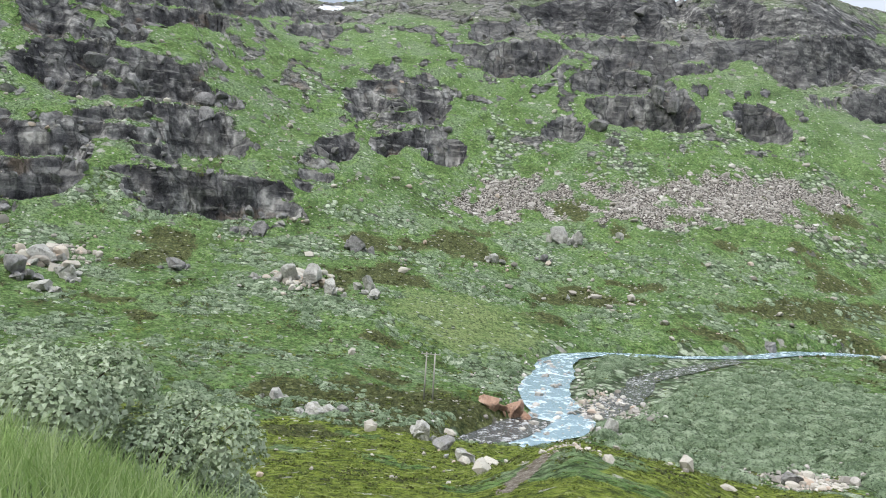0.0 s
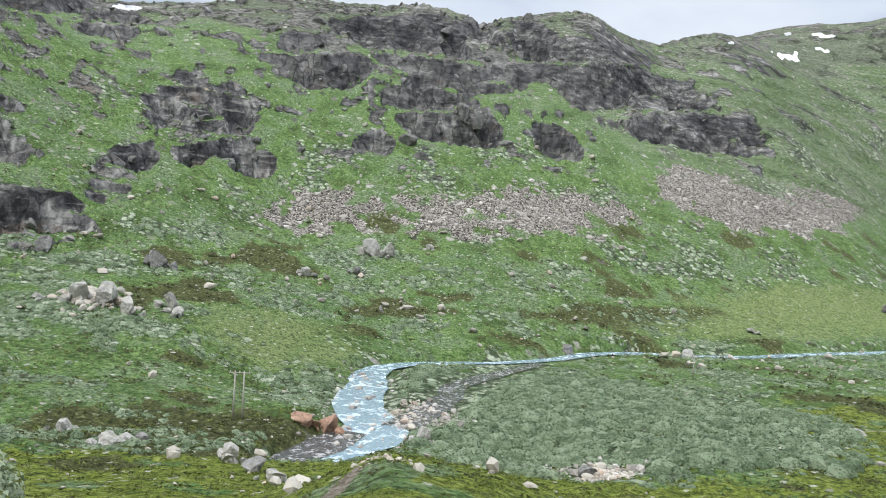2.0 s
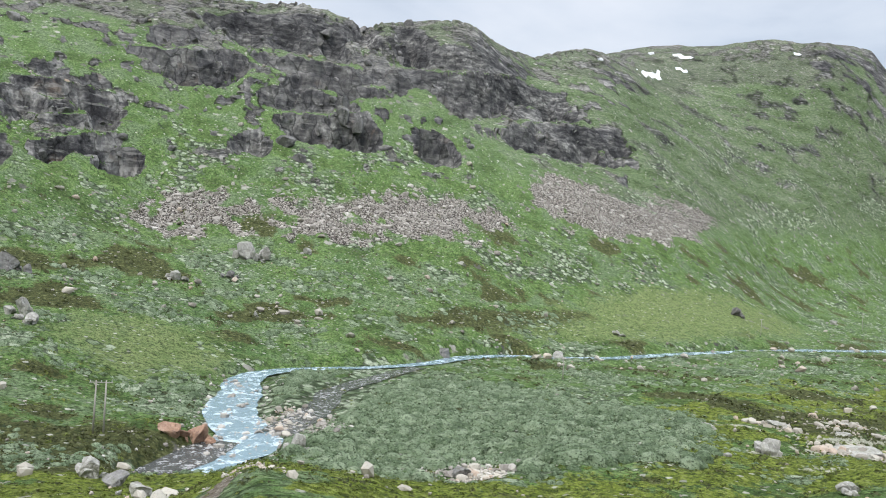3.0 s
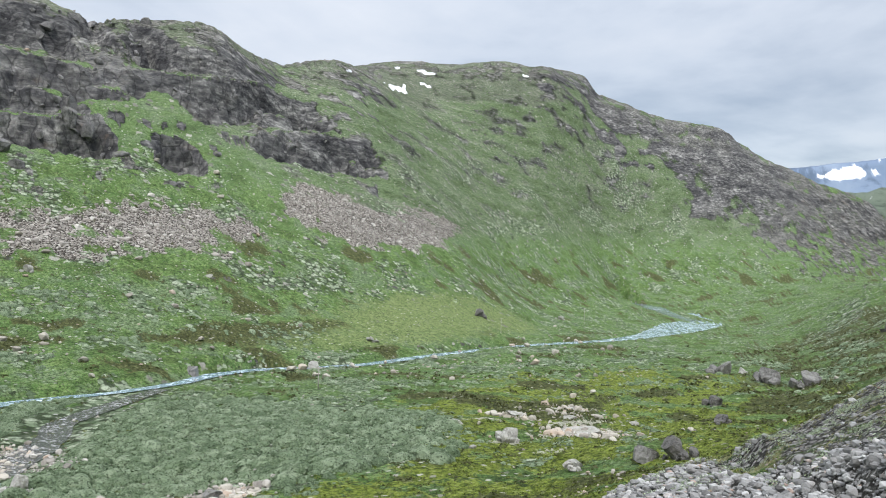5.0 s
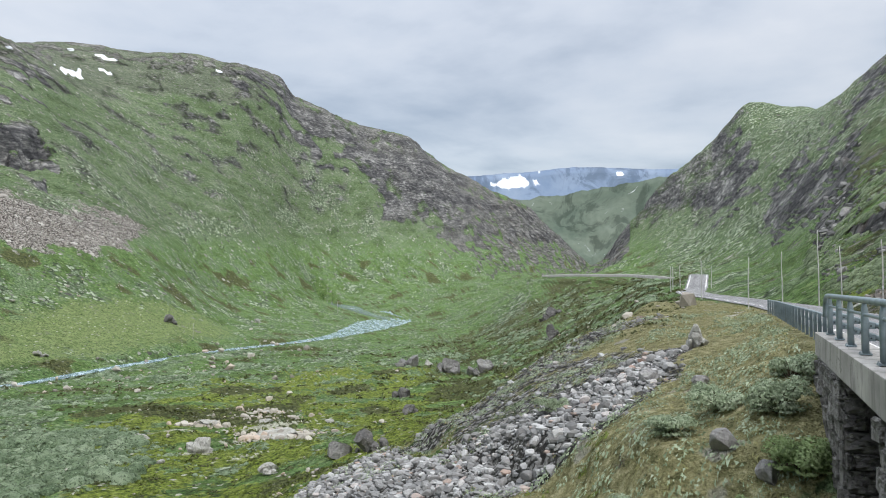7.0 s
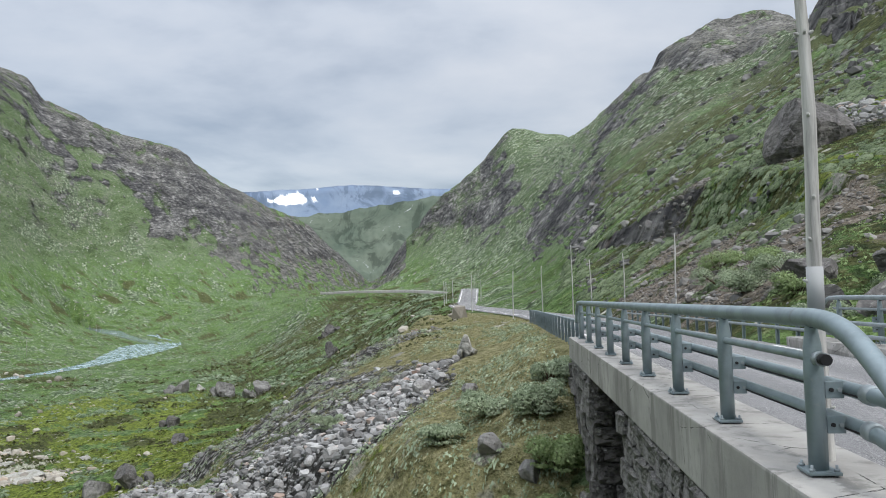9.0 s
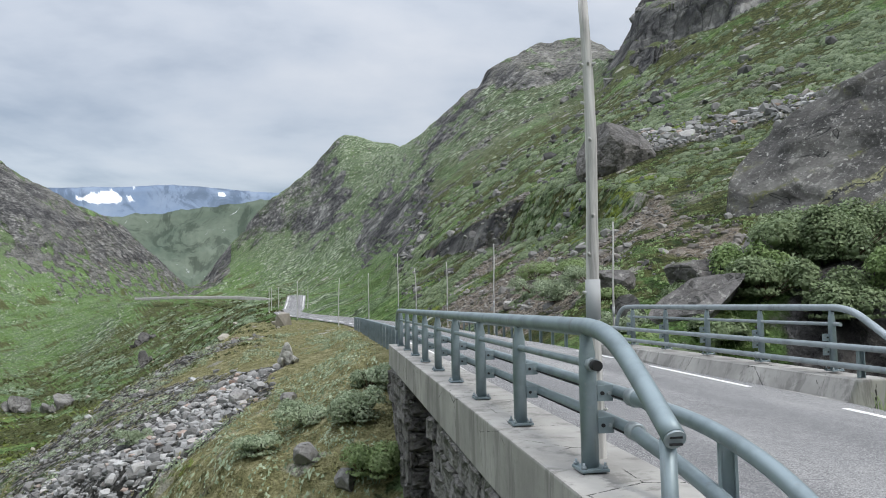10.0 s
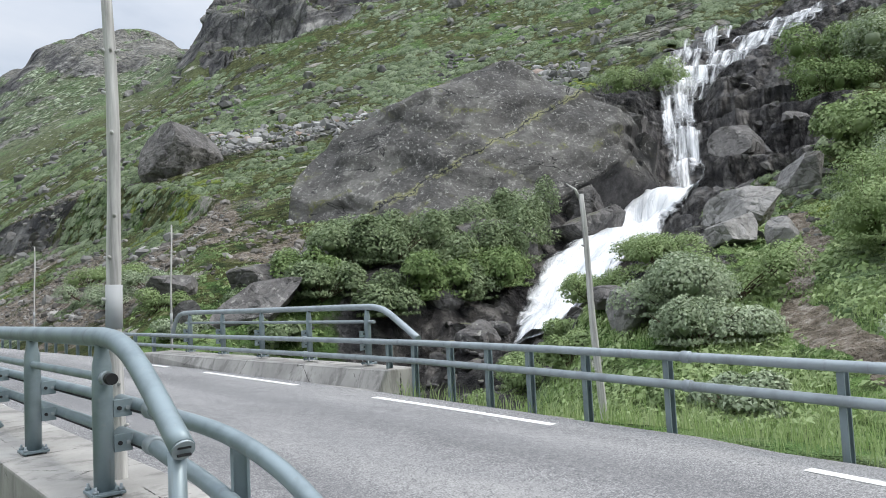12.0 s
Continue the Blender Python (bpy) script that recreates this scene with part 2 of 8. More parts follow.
# ---- materials ----
class Mat:
    """A small builder for node materials."""

    def __init__(self, name, rough=0.8, metal=0.0, spec=0.3):
        self.m = bpy.data.materials.new(name)
        self.m.use_nodes = True
        self.nt = self.m.node_tree
        self.n, self.ln = self.nt.nodes, self.nt.links
        self.b = self.n["Principled BSDF"]
        self.b.inputs["Roughness"].default_value = rough
        self.b.inputs["Metallic"].default_value = metal
        self.b.inputs["Specular IOR Level"].default_value = spec
        self.pos = self.n.new("ShaderNodeTexCoord").outputs["Object"]

    def put(self, socket, v):
        if isinstance(v, (int, float)):
            socket.default_value = v
        elif isinstance(v, tuple):
            socket.default_value = (*v, 1) if len(v) == 3 and socket.type == "RGBA" else v
        else:
            self.ln.new(v, socket)

    def noise(self, scale, detail=4.0, rough=0.55, distort=0.0, stretch=None, offset=None):
        k = self.n.new("ShaderNodeTexNoise")
        k.inputs["Scale"].default_value, k.inputs["Detail"].default_value = scale, detail
        k.inputs["Roughness"].default_value, k.inputs["Distortion"].default_value = rough, distort
        src = self.pos
        if stretch or offset:
            mp = self.n.new("ShaderNodeMapping")
            mp.inputs["Scale"].default_value = stretch or (1, 1, 1)
            mp.inputs["Location"].default_value = offset or (0, 0, 0)
            self.ln.new(self.pos, mp.inputs[0])
            src = mp.outputs[0]
        self.ln.new(src, k.inputs["Vector"])
        return k.outputs["Fac"]

    def warped(self, src, wobble):
        """The place shifted by noise: (scale, metres)."""
        k = self.n.new("ShaderNodeTexNoise")
        k.inputs["Scale"].default_value, k.inputs["Detail"].default_value = wobble[0], 3.0
        self.ln.new(self.pos, k.inputs["Vector"])
        v = self.n.new("ShaderNodeVectorMath")
        v.operation = "MULTIPLY_ADD"
        self.ln.new(k.outputs["Color"], v.inputs[0])
        v.inputs[1].default_value = (wobble[1],) * 3
        self.ln.new(src, v.inputs[2])
        return v.outputs[0]

    def facets(self, scale, stretch=(1, 1, 1), wobble=(0.5, 0.5)):
        """Broken faces, each tilted its own way, as heights."""
        mp = self.n.new("ShaderNodeMapping")
        mp.inputs["Scale"].default_value = stretch
        self.ln.new(self.warped(self.pos, wobble), mp.inputs[0])
        k = self.n.new("ShaderNodeTexVoronoi")
        k.inputs["Scale"].default_value = scale
        self.ln.new(mp.outputs[0], k.inputs["Vector"])
        d, t, dot = (self.n.new("ShaderNodeVectorMath") for _ in range(3))
        d.operation, t.operation, dot.operation = "SUBTRACT", "SUBTRACT", "DOT_PRODUCT"
        self.ln.new(mp.outputs[0], d.inputs[0])
        self.ln.new(k.outputs["Position"], d.inputs[1])
        self.ln.new(k.outputs["Color"], t.inputs[0])
        t.inputs[1].default_value = (0.5, 0.5, 0.5)
        self.ln.new(d.outputs[0], dot.inputs[0])
        self.ln.new(t.outputs[0], dot.inputs[1])
        return dot.outputs["Value"]

    def cells(self, scale, feature="F1", out="Distance", randomness=1.0, stretch=None, wobble=None):
        k = self.n.new("ShaderNodeTexVoronoi")
        k.feature = feature
        k.inputs["Scale"].default_value = scale
        k.inputs["Randomness"].default_value = randomness
        src = self.warped(self.pos, wobble) if wobble else self.pos
        if stretch:
            mp = self.n.new("ShaderNodeMapping")
            mp.inputs["Scale"].default_value = stretch
            self.ln.new(src, mp.inputs[0])
            src = mp.outputs[0]
        self.ln.new(src, k.inputs["Vector"])
        return k.outputs[out]

    def math(self, op, a, b=0.0, c=0.0, clamp=False):
        k = self.n.new("ShaderNodeMath")
        k.operation, k.use_clamp = op, clamp
        for i, v in enumerate((a, b, c)):
            self.put(k.inputs[i], v)
        return k.outputs[0]

    def step(self, v, lo, hi):
        k = self.n.new("ShaderNodeMapRange")
        k.interpolation_type = "SMOOTHSTEP"
        self.put(k.inputs["Value"], v)
        k.inputs["From Min"].default_value, k.inputs["From Max"].default_value = lo, hi
        return k.outputs[0]

    def ramp(self, v, stops):
        k = self.n.new("ShaderNodeValToRGB")
        e = k.color_ramp.elements
        while len(e) < len(stops):
            e.new(0.5)
        for el, (p, c) in zip(e, stops):
            el.position, el.color = p, (*c, 1)
        self.put(k.inputs[0], v)
        return k.outputs[0]

    def mix(self, f, a, b, blend="MIX"):
        k = self.n.new("ShaderNodeMix")
        k.data_type, k.blend_type = "RGBA", blend
        self.put(k.inputs[0], f)
        self.put(k.inputs[6], a)
        self.put(k.inputs[7], b)
        return k.outputs[2]

    def attr(self, name):
        k = self.n.new("ShaderNodeAttribute")
        k.attribute_name = name
        return k.outputs["Fac"]

    def each(self):
        return self.n.new("ShaderNodeObjectInfo").outputs["Random"]

    def island(self):
        return self.n.new("ShaderNodeNewGeometry").outputs["Random Per Island"]

    def normal_z(self):
        g = self.n.new("ShaderNodeNewGeometry")
        s = self.n.new("ShaderNodeSeparateXYZ")
        self.ln.new(g.outputs["Normal"], s.inputs[0])
        return s.outputs["Z"]

    def color(self, v):
        self.put(self.b.inputs["Base Color"], v)
        return self

    def rough(self, v):
        self.put(self.b.inputs["Roughness"], v)
        return self

    def bump(self, v, strength=0.4, dist=0.05, prev=None):
        k = self.n.new("ShaderNodeBump")
        k.inputs["Strength"].default_value, k.inputs["Distance"].default_value = strength, dist
        self.put(k.inputs["Height"], v)
        if prev is not None:
            self.ln.new(prev, k.inputs["Normal"])
        self.ln.new(k.outputs[0], self.b.inputs["Normal"])
        return k.outputs[0]


def rock_material(name, base, dark, pale, scale=1.0, lichen=0.35, moss=0.3):
    """Weathered rock: mineral mottling, dark water streaks, pale lichen spots, moss on flat tops."""
    a = Mat(name, rough=0.85, spec=0.25)
    large = a.noise(0.35 * scale, 5, 0.6, 0.6)
    grain = a.noise(6.0 * scale, 6, 0.65)
    streak = a.noise(0.9 * scale, 5, 0.6, 0.4, stretch=(1.6, 1.6, 0.28))
    c = a.ramp(large, [(0.3, dark), (0.5, base), (0.72, pale)])
    c = a.mix(a.step(streak, 0.52, 0.68), c, dark)
    c = a.mix(a.math("MULTIPLY", a.step(grain, 0.35, 0.7), 0.45), c, pale)
    spot = a.math("MULTIPLY", a.step(a.noise(3.2 * scale, 5, 0.7, 0.3), 0.58, 0.66), lichen)
    c = a.mix(spot, c, (0.46, 0.46, 0.42))
    green = a.math("MULTIPLY", a.math("MULTIPLY", a.step(a.normal_z(), 0.72, 0.95), a.step(a.noise(1.1 * scale, 5), 0.46, 0.6)), moss)
    c = a.mix(green, c, (0.11, 0.13, 0.03))
    c = a.mix(a.math("MULTIPLY", a.each(), 0.3), c, pale)
    a.color(c)
    h = a.math("ADD", a.math("MULTIPLY", large, 0.7), a.math("MULTIPLY", grain, 0.3))
    first = a.bump(h, 0.6, 0.35 / scale)
    cr = a.cells(0.8 * scale, "DISTANCE_TO_EDGE", "Distance", stretch=(1, 1, 1.8))
    second = a.bump(a.step(cr, 0.0, 0.06), 0.35, 0.12 / scale, prev=first)
    a.bump(a.math("ADD", a.facets(1.1 * scale, (1, 1, 1.2), (0.8 * scale, 0.5 / scale)), a.facets(3.5 * scale, (1, 1, 1.3), (2.5 * scale, 0.15 / scale))), 1.0, 0.7, prev=second)
    return a.m


ROCK = rock_material("weathered grey rock", (0.20, 0.195, 0.19), (0.075, 0.073, 0.075), (0.36, 0.35, 0.335))
ROCK_DARK = rock_material("wet dark rock", (0.11, 0.105, 0.105), (0.035, 0.034, 0.036), (0.20, 0.19, 0.18), lichen=0.5, moss=0.5)
ROCK_RED = rock_material("rust-stained rock", (0.36, 0.20, 0.13), (0.20, 0.11, 0.08), (0.45, 0.33, 0.25), moss=0.1)
ROCK_PALE = rock_material("pale lichen-covered rock", (0.38, 0.37, 0.34), (0.20, 0.19, 0.18), (0.55, 0.54, 0.50), lichen=0.6, moss=0.35)


def stone_material(name, tones):
    """Loose stones: each one its own tone."""
    a = Mat(name, rough=0.85, spec=0.25)
    c = a.ramp(a.island(), tones)
    k = a.noise(2.5, 5, 0.6)
    c = a.mix(a.math("MULTIPLY", k, 0.5), c, tones[len(tones) // 2][1])
    c = a.mix(a.math("MULTIPLY", a.step(a.noise(9.0, 4), 0.55, 0.65), 0.3), c, (0.10, 0.10, 0.095))
    a.color(c)
    a.bump(a.noise(7.0, 5), 0.5, 0.05)
    return a.m


STONE_TALUS = stone_material("pinkish talus stones", [(0.0, (0.17, 0.155, 0.137)), (0.35, (0.33, 0.305, 0.272)), (0.8, (0.46, 0.432, 0.395)), (1.0, (0.66, 0.635, 0.59))])
STONE_KNOLL = stone_material("pale lichen-grown rubble", [(0.0, (0.16, 0.14, 0.12)), (0.3, (0.34, 0.315, 0.27)), (0.75, (0.48, 0.45, 0.39)), (1.0, (0.44, 0.31, 0.23))])
STONE_SLATE = stone_material("grey and dark slate stones", [(0.0, (0.04, 0.04, 0.042)), (0.4, (0.11, 0.11, 0.11)), (0.75, (0.22, 0.218, 0.21)), (1.0, (0.42, 0.415, 0.40))])
STONE_CUT = stone_material("brown-grey road cut rubble", [(0.0, (0.07, 0.062, 0.055)), (0.5, (0.17, 0.155, 0.14)), (0.85, (0.26, 0.245, 0.23)), (1.0, (0.4, 0.39, 0.37))])
STONE_GREY = stone_material("grey and rusty stream stones", [(0.0, (0.10, 0.10, 0.10)), (0.4, (0.21, 0.21, 0.205)), (0.75, (0.33, 0.33, 0.325)), (0.92, (0.50, 0.50, 0.49)), (1.0, (0.34, 0.22, 0.16))])


def leaf_material(name, dark, mid, pale, clumps=0.8, gaps=0.1):
    a = Mat(name, rough=0.62, spec=0.3)
    close = [tuple(m + 0.6 * (q - m) for m, q in zip(mid, end)) for end in (dark, pale)]
    c = a.ramp(a.island(), [(0.0, close[0]), (0.5, mid), (1.0, close[1])])
    clump = a.noise(clumps, 4, 0.6)
    c = a.mix(a.math("MULTIPLY", a.step(clump, 0.52, 0.70), 0.5), c, pale)
    # dark clumps and specks, set by noise, paint in shade between the leaves
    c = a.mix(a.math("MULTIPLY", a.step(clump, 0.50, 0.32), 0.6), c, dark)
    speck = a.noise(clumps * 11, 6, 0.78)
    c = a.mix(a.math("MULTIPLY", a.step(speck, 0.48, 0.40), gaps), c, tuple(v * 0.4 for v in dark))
    c = a.mix(a.math("MULTIPLY", a.step(speck, 0.54, 0.64), 0.35), c, pale)
    a.color(c)
    if gaps > 0.5:
        a.bump(speck, 0.7, 0.12 / clumps)
    through_leaf, both = a.n.new("ShaderNodeBsdfTranslucent"), a.n.new("ShaderNodeMixShader")
    a.put(through_leaf.inputs["Color"], c)
    both.inputs[0].default_value = 0.3
    a.ln.new(a.b.outputs[0], both.inputs[1])
    a.ln.new(through_leaf.outputs[0], both.inputs[2])
    a.ln.new(both.outputs[0], a.n["Material Output"].inputs[0])
    return a.m


LEAF_WILLOW = leaf_material("grey-green willow leaves", (0.12, 0.165, 0.085), (0.31, 0.385, 0.24), (0.54, 0.60, 0.45))
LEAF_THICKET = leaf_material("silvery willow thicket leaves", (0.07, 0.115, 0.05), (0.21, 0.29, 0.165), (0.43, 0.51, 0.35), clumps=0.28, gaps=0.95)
LEAF_GREEN = leaf_material("fresh green willow leaves", (0.10, 0.16, 0.05), (0.19, 0.28, 0.10), (0.33, 0.42, 0.19))
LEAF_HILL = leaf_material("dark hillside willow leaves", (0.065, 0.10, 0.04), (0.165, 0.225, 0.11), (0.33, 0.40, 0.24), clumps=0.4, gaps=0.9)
LEAF_BLADE = leaf_material("fresh grass blades", (0.16, 0.26, 0.07), (0.33, 0.45, 0.17), (0.58, 0.64, 0.38))
TWIG = Mat("brown willow twigs", rough=0.9).color((0.10, 0.075, 0.05)).m

# ---- the ground, one sheet from the road's edge to the skyline ----
HUB = (-2.0, -5.2)


TURNS = np.arange(4096) * (2 * np.pi / 4096)
TURN_X, TURN_Y = np.cos(TURNS), np.sin(TURNS)


def hash2(ix, iy, seed):
    """A random whole number below 4096 for each corner of the lattice."""
    h = ix * np.uint32(374761393) + iy * np.uint32(668265263) + np.full_like(ix, (seed * 1442695041) & 0xFFFFFFFF)
    h = (h ^ (h >> np.uint32(13))) * np.uint32(1274126177)
    return ((h ^ (h >> np.uint32(16))) & np.uint32(0xFFFFFF)) >> np.uint32(12)


def gnoise(x, y, seed=0):
    """Gradient noise, about -1 to 1."""
    single = np.ndim(x) == 0 and np.ndim(y) == 0
    x, y = np.broadcast_arrays(np.atleast_1d(np.asarray(x, float)), np.atleast_1d(np.asarray(y, float)))
    flx, fly = np.floor(x), np.floor(y)
    fx, fy = x - flx, y - fly
    ix, iy = flx.astype(np.int64).astype(np.uint32), fly.astype(np.int64).astype(np.uint32)
    ux, uy = fx * fx * fx * (fx * (fx * 6 - 15) + 10), fy * fy * fy * (fy * (fy * 6 - 15) + 10)

    def corner(dx, dy):
        a = hash2(ix + np.uint32(dx), iy + np.uint32(dy), seed)
        return TURN_X[a] * (fx - dx) + TURN_Y[a] * (fy - dy)
    lo = corner(0, 0) * (1 - ux) + corner(1, 0) * ux
    hi = corner(0, 1) * (1 - ux) + corner(1, 1) * ux
    out = (lo * (1 - uy) + hi * uy) * 1.5
    return out[0] if single else out


def fbm(x, y, octaves=4, seed=0, gain=0.5, ridged=False):
    total, amp, norm = 0.0, 1.0, 0.0
    for k in range(octaves):
        g = gnoise(x * 2 ** k + 17.3 * k, y * 2 ** k - 9.1 * k, seed + k)
        total = total + amp * ((1 - 2 * np.abs(g)) if ridged else g)
        norm += amp
        amp *= gain
    return total / norm


def sstep(v, lo, hi):
    t = np.clip((v - lo) / (hi - lo), 0, 1)
    return t * t * (3 - 2 * t)


AZ_FINE = np.arange(-138, 222.01, 0.5)
U_FINE = np.linspace(math.log(0.5), math.log(4900), 620)


def section_table():
    keys = sorted(SECTIONS)
    rows = []
    for k in keys:
        r, z = zip(*SECTIONS[k])
        row = np.interp(np.exp(U_FINE), r, z)
        pad = np.pad(row, 3, mode="edge")
        rows.append(np.convolve(pad, np.array([1, 2, 3, 4, 3, 2, 1]) / 16, mode="valid"))
    rows = np.array(rows)
    keys = np.array(keys, float)
    keys_all = np.concatenate([[keys[-1] - 360], keys])
    rows_all = np.vstack([rows[-1:], rows])
    fine = np.array([np.interp(AZ_FINE, keys_all, rows_all[:, j]) for j in range(rows_all.shape[1])]).T
    pad = np.pad(fine, ((2, 2), (0, 0)), mode="edge")
    near = (pad[:-4] + 2 * pad[1:-3] + 3 * pad[2:-2] + 2 * pad[3:-1] + pad[4:]) / 9
    wide = np.hanning(23)
    wide /= wide.sum()
    far = np.array([np.convolve(np.pad(near[:, j], 11, mode="edge"), wide, mode="valid") for j in range(near.shape[1])]).T
    share = np.clip((U_FINE - math.log(420)) / 0.4, 0, 1)[None, :] * np.clip((-40 + 27 - AZ_FINE) / 4 + 1, 0, 1)[:, None]
    return near + (far - near) * share


# small lifts of the skyline, in degrees by bearing
CREST_AT = (-78, -75.4, -72.1, -70.7, -69.5, -65.5, -61.8, -58.5, -57.8, -55.5, -52.5, -50, -47, -43, -40.5, -38.8, -37, -35.5, -34.4, -33.6, -30.7, -28.2, -24, -20, -17.2, -10, -4.3, -2, 0.1, 1, 8, 11, 13, 15.6, 17.8, 21.6, 24)
CREST_LIFT = (0, 0.44, 0, -0.6, -0.1, -0.25, -0.15, -0.2, -0.5, -0.37, 0.2, 0.4, 0.2, -0.1, -0.4, -0.5, 0.36, 0.58, 0.6, -0.3, -0.3, -0.65, 0.1, -0.13, 0.25, 0, 0.5, 0, 0.45, 0, -0.15, -0.7, 0, 0.16, -0.25, 0.38, 0)


def lift_crest(table):
    r = np.exp(U_FINE)[None, :]
    el = np.degrees(np.arctan2(table - 1.16, r))
    top = el.max(axis=1, keepdims=True)
    share = sstep(el, 0.65 * top, top)
    el = el + share * np.interp(AZ_FINE, CREST_AT, CREST_LIFT)[:, None]
    return np.where(share > 0, 1.16 + r * np.tan(np.radians(el)), table)


TABLE = lift_crest(section_table())


def polar(x, y):
    dx, dy = x - HUB[0], y - HUB[1]
    az = np.degrees(np.arctan2(dx, dy))
    az = np.where(az < -137.9, az + 360, az)
    return az, np.maximum(np.hypot(dx, dy), 0.5)


def base_height(az, r):
    i = np.clip((az - AZ_FINE[0]) / 0.5, 0, len(AZ_FINE) - 1.001)
    j = np.clip((np.log(r) - U_FINE[0]) / (U_FINE[1] - U_FINE[0]), 0, len(U_FINE) - 1.001)
    i0, j0 = i.astype(int), j.astype(int)
    fi, fj = i - i0, j - j0
    return ((TABLE[i0, j0] * (1 - fj) + TABLE[i0, j0 + 1] * fj) * (1 - fi)
            + (TABLE[i0 + 1, j0] * (1 - fj) + TABLE[i0 + 1, j0 + 1] * fj) * fi)


# road centre line: along y, then x and height
ROAD_Y = (-60, -40, -20, -10, -3, 0, 6.6, 12, 18, 40, 63, 90, 115, 140, 185, 200, 215, 225, 250)
ROAD_X = (-32, -14, -3, 0.6, 2.1, 2.5, 2.8, 2.95, 3.0, 2.7, 1.0, -4.0, -9.0, -11.5, -13.0, -13.5, -14, -14.5, -17)
ROAD_Z = (-0.5, -0.4, -0.3, -0.25, -0.24, -0.24, -0.24, -0.24, -0.24, -0.3, -0.35, -0.15, 0.05, 0.2, 0.6, 2.2, 4.2, 4.6, 3.0)


def smooth_line(at, ys, vs):
    fine = np.arange(ys[0], ys[-1] + 0.01, 0.5)
    v = np.interp(fine, ys, vs)
    k = np.hanning(17)
    v = np.convolve(np.pad(v, 8, mode="edge"), k / k.sum(), mode="valid")
    return np.interp(at, fine, v)


def road_x(y):
    return smooth_line(y, ROAD_Y, ROAD_X)


def road_z(y):
    return smooth_line(y, ROAD_Y, ROAD_Z)


# the brook from the fall, under the bridge and down the bank
BROOK = np.array([(36.6, 19.9), (29, 17.6), (23.5, 15.8), (19.2, 13.9), (12, 11), (6, 9.6), (0, 9.3), (-6, 12), (-14, 22), (-26, 40), (-42, 62), (-70, 75)], float)
BROOK_Z = np.array([6.0, 3.0, 1.4, 0.4, -2.6, -3.2, -3.5, -4.6, -6.4, -9.6, -14.5, -22], float)
# the fall: bearing and distance of its bed, upper veil and lower chute
FALL_UPPER = ((68.6, 92), (66.2, 88), (64.0, 84), (61.8, 79), (60.0, 74), (58.8, 68), (58.4, 63), (58.6, 56), (58.8, 52), (58.8, 49))
FALL_LOWER = ((63.5, 54), (61.2, 50.5), (58.6, 47.5), (57.0, 45), (55.4, 42), (53.7, 38.5), (51.5, 34.8), (49.6, 31), (47.6, 28))
RIVER = np.array([(-112, 8), (-121, 16), (-131, 23), (-152, 24), (-173, 30), (-193, 36), (-203, 46), (-206, 60), (-207, 76), (-214, 97),
                  (-226, 116), (-229, 135), (-224, 153), (-222, 176), (-230, 211), (-238, 260), (-242, 305), (-238, 357), (-246, 420), (-268, 500), (-297, 585), (-318, 650), (-345, 690), (-363, 712)], float)
RIVER_W = np.array([5, 6, 5.5, 5, 4.6, 4, 3, 2.4, 2.0, 2.6, 3.5, 3, 2.5, 3, 3.5, 4, 4, 5, 8, 18, 24, 18, 9, 8], float)
RIVER_Z = np.array([-30.72] * 20 + [-30.6, -30.3, -28.5, -26.0], float)
SIDE_CHANNEL = np.array([(-134, 29), (-147, 38), (-160, 46), (-171, 51), (-189, 70), (-205, 88)], float)
OXBOW = np.array([(-318, 640), (-352, 668), (-395, 715), (-420, 738), (-452, 758), (-480, 775)], float)
OXBOW_W = np.array([9, 6, 8, 14, 16, 8], float)
OXBOW_Z = np.array([-30.3, -28.6, -25.0, -22.6, -20.6, -19.0], float)


def along(line, x, y):
    """Distance to a polyline, and how far along it (in vertices) the nearest place lies."""
    best = np.full(np.shape(x), 1e9)
    where = np.zeros(np.shape(x))
    for k in range(len(line) - 1):
        (ax, ay), (bx, by) = line[k], line[k + 1]
        vx, vy = bx - ax, by - ay
        t = np.clip(((x - ax) * vx + (y - ay) * vy) / (vx * vx + vy * vy), 0, 1)
        d = np.hypot(x - ax - t * vx, y - ay - t * vy)
        near = d < best
        best = np.where(near, d, best)
        where = np.where(near, k + t, where)
    return best, where


def elevation(z, r):
    return np.degrees(np.arctan2(z - 1.16, r))


# cliffs of the far side: bearing, height angle, half width, half height, lean
CRAGS = ((-91, 8.6, 3.4, 2.4, 0.0), (-74, 14.8, 6.5, 2.2, -0.1), (-83, 13.6, 3.5, 1.6, 0.1), (-59.5, 12.0, 8.5, 2.1, -0.42), (-110, 8.2, 6.5, 3.2, -0.35), (-104.5, 1.6, 7.0, 1.9, -0.12),
         (-117, 3.0, 4.0, 2.6, 0.0), (-108, 14.6, 5.0, 1.3, 0.1), (-99, 14.4, 3.0, 1.0, 0.0), (-73.5, 10.3, 3.6, 1.5, -0.2), (-78.5, 7.6, 1.3, 0.8, 0.0), (-96.5, 4.6, 2.2, 1.6, 0.5), (-64.5, 8.2, 1.6, 0.9, -0.4), (-87.5, 5.8, 1.4, 0.7, 0.0))


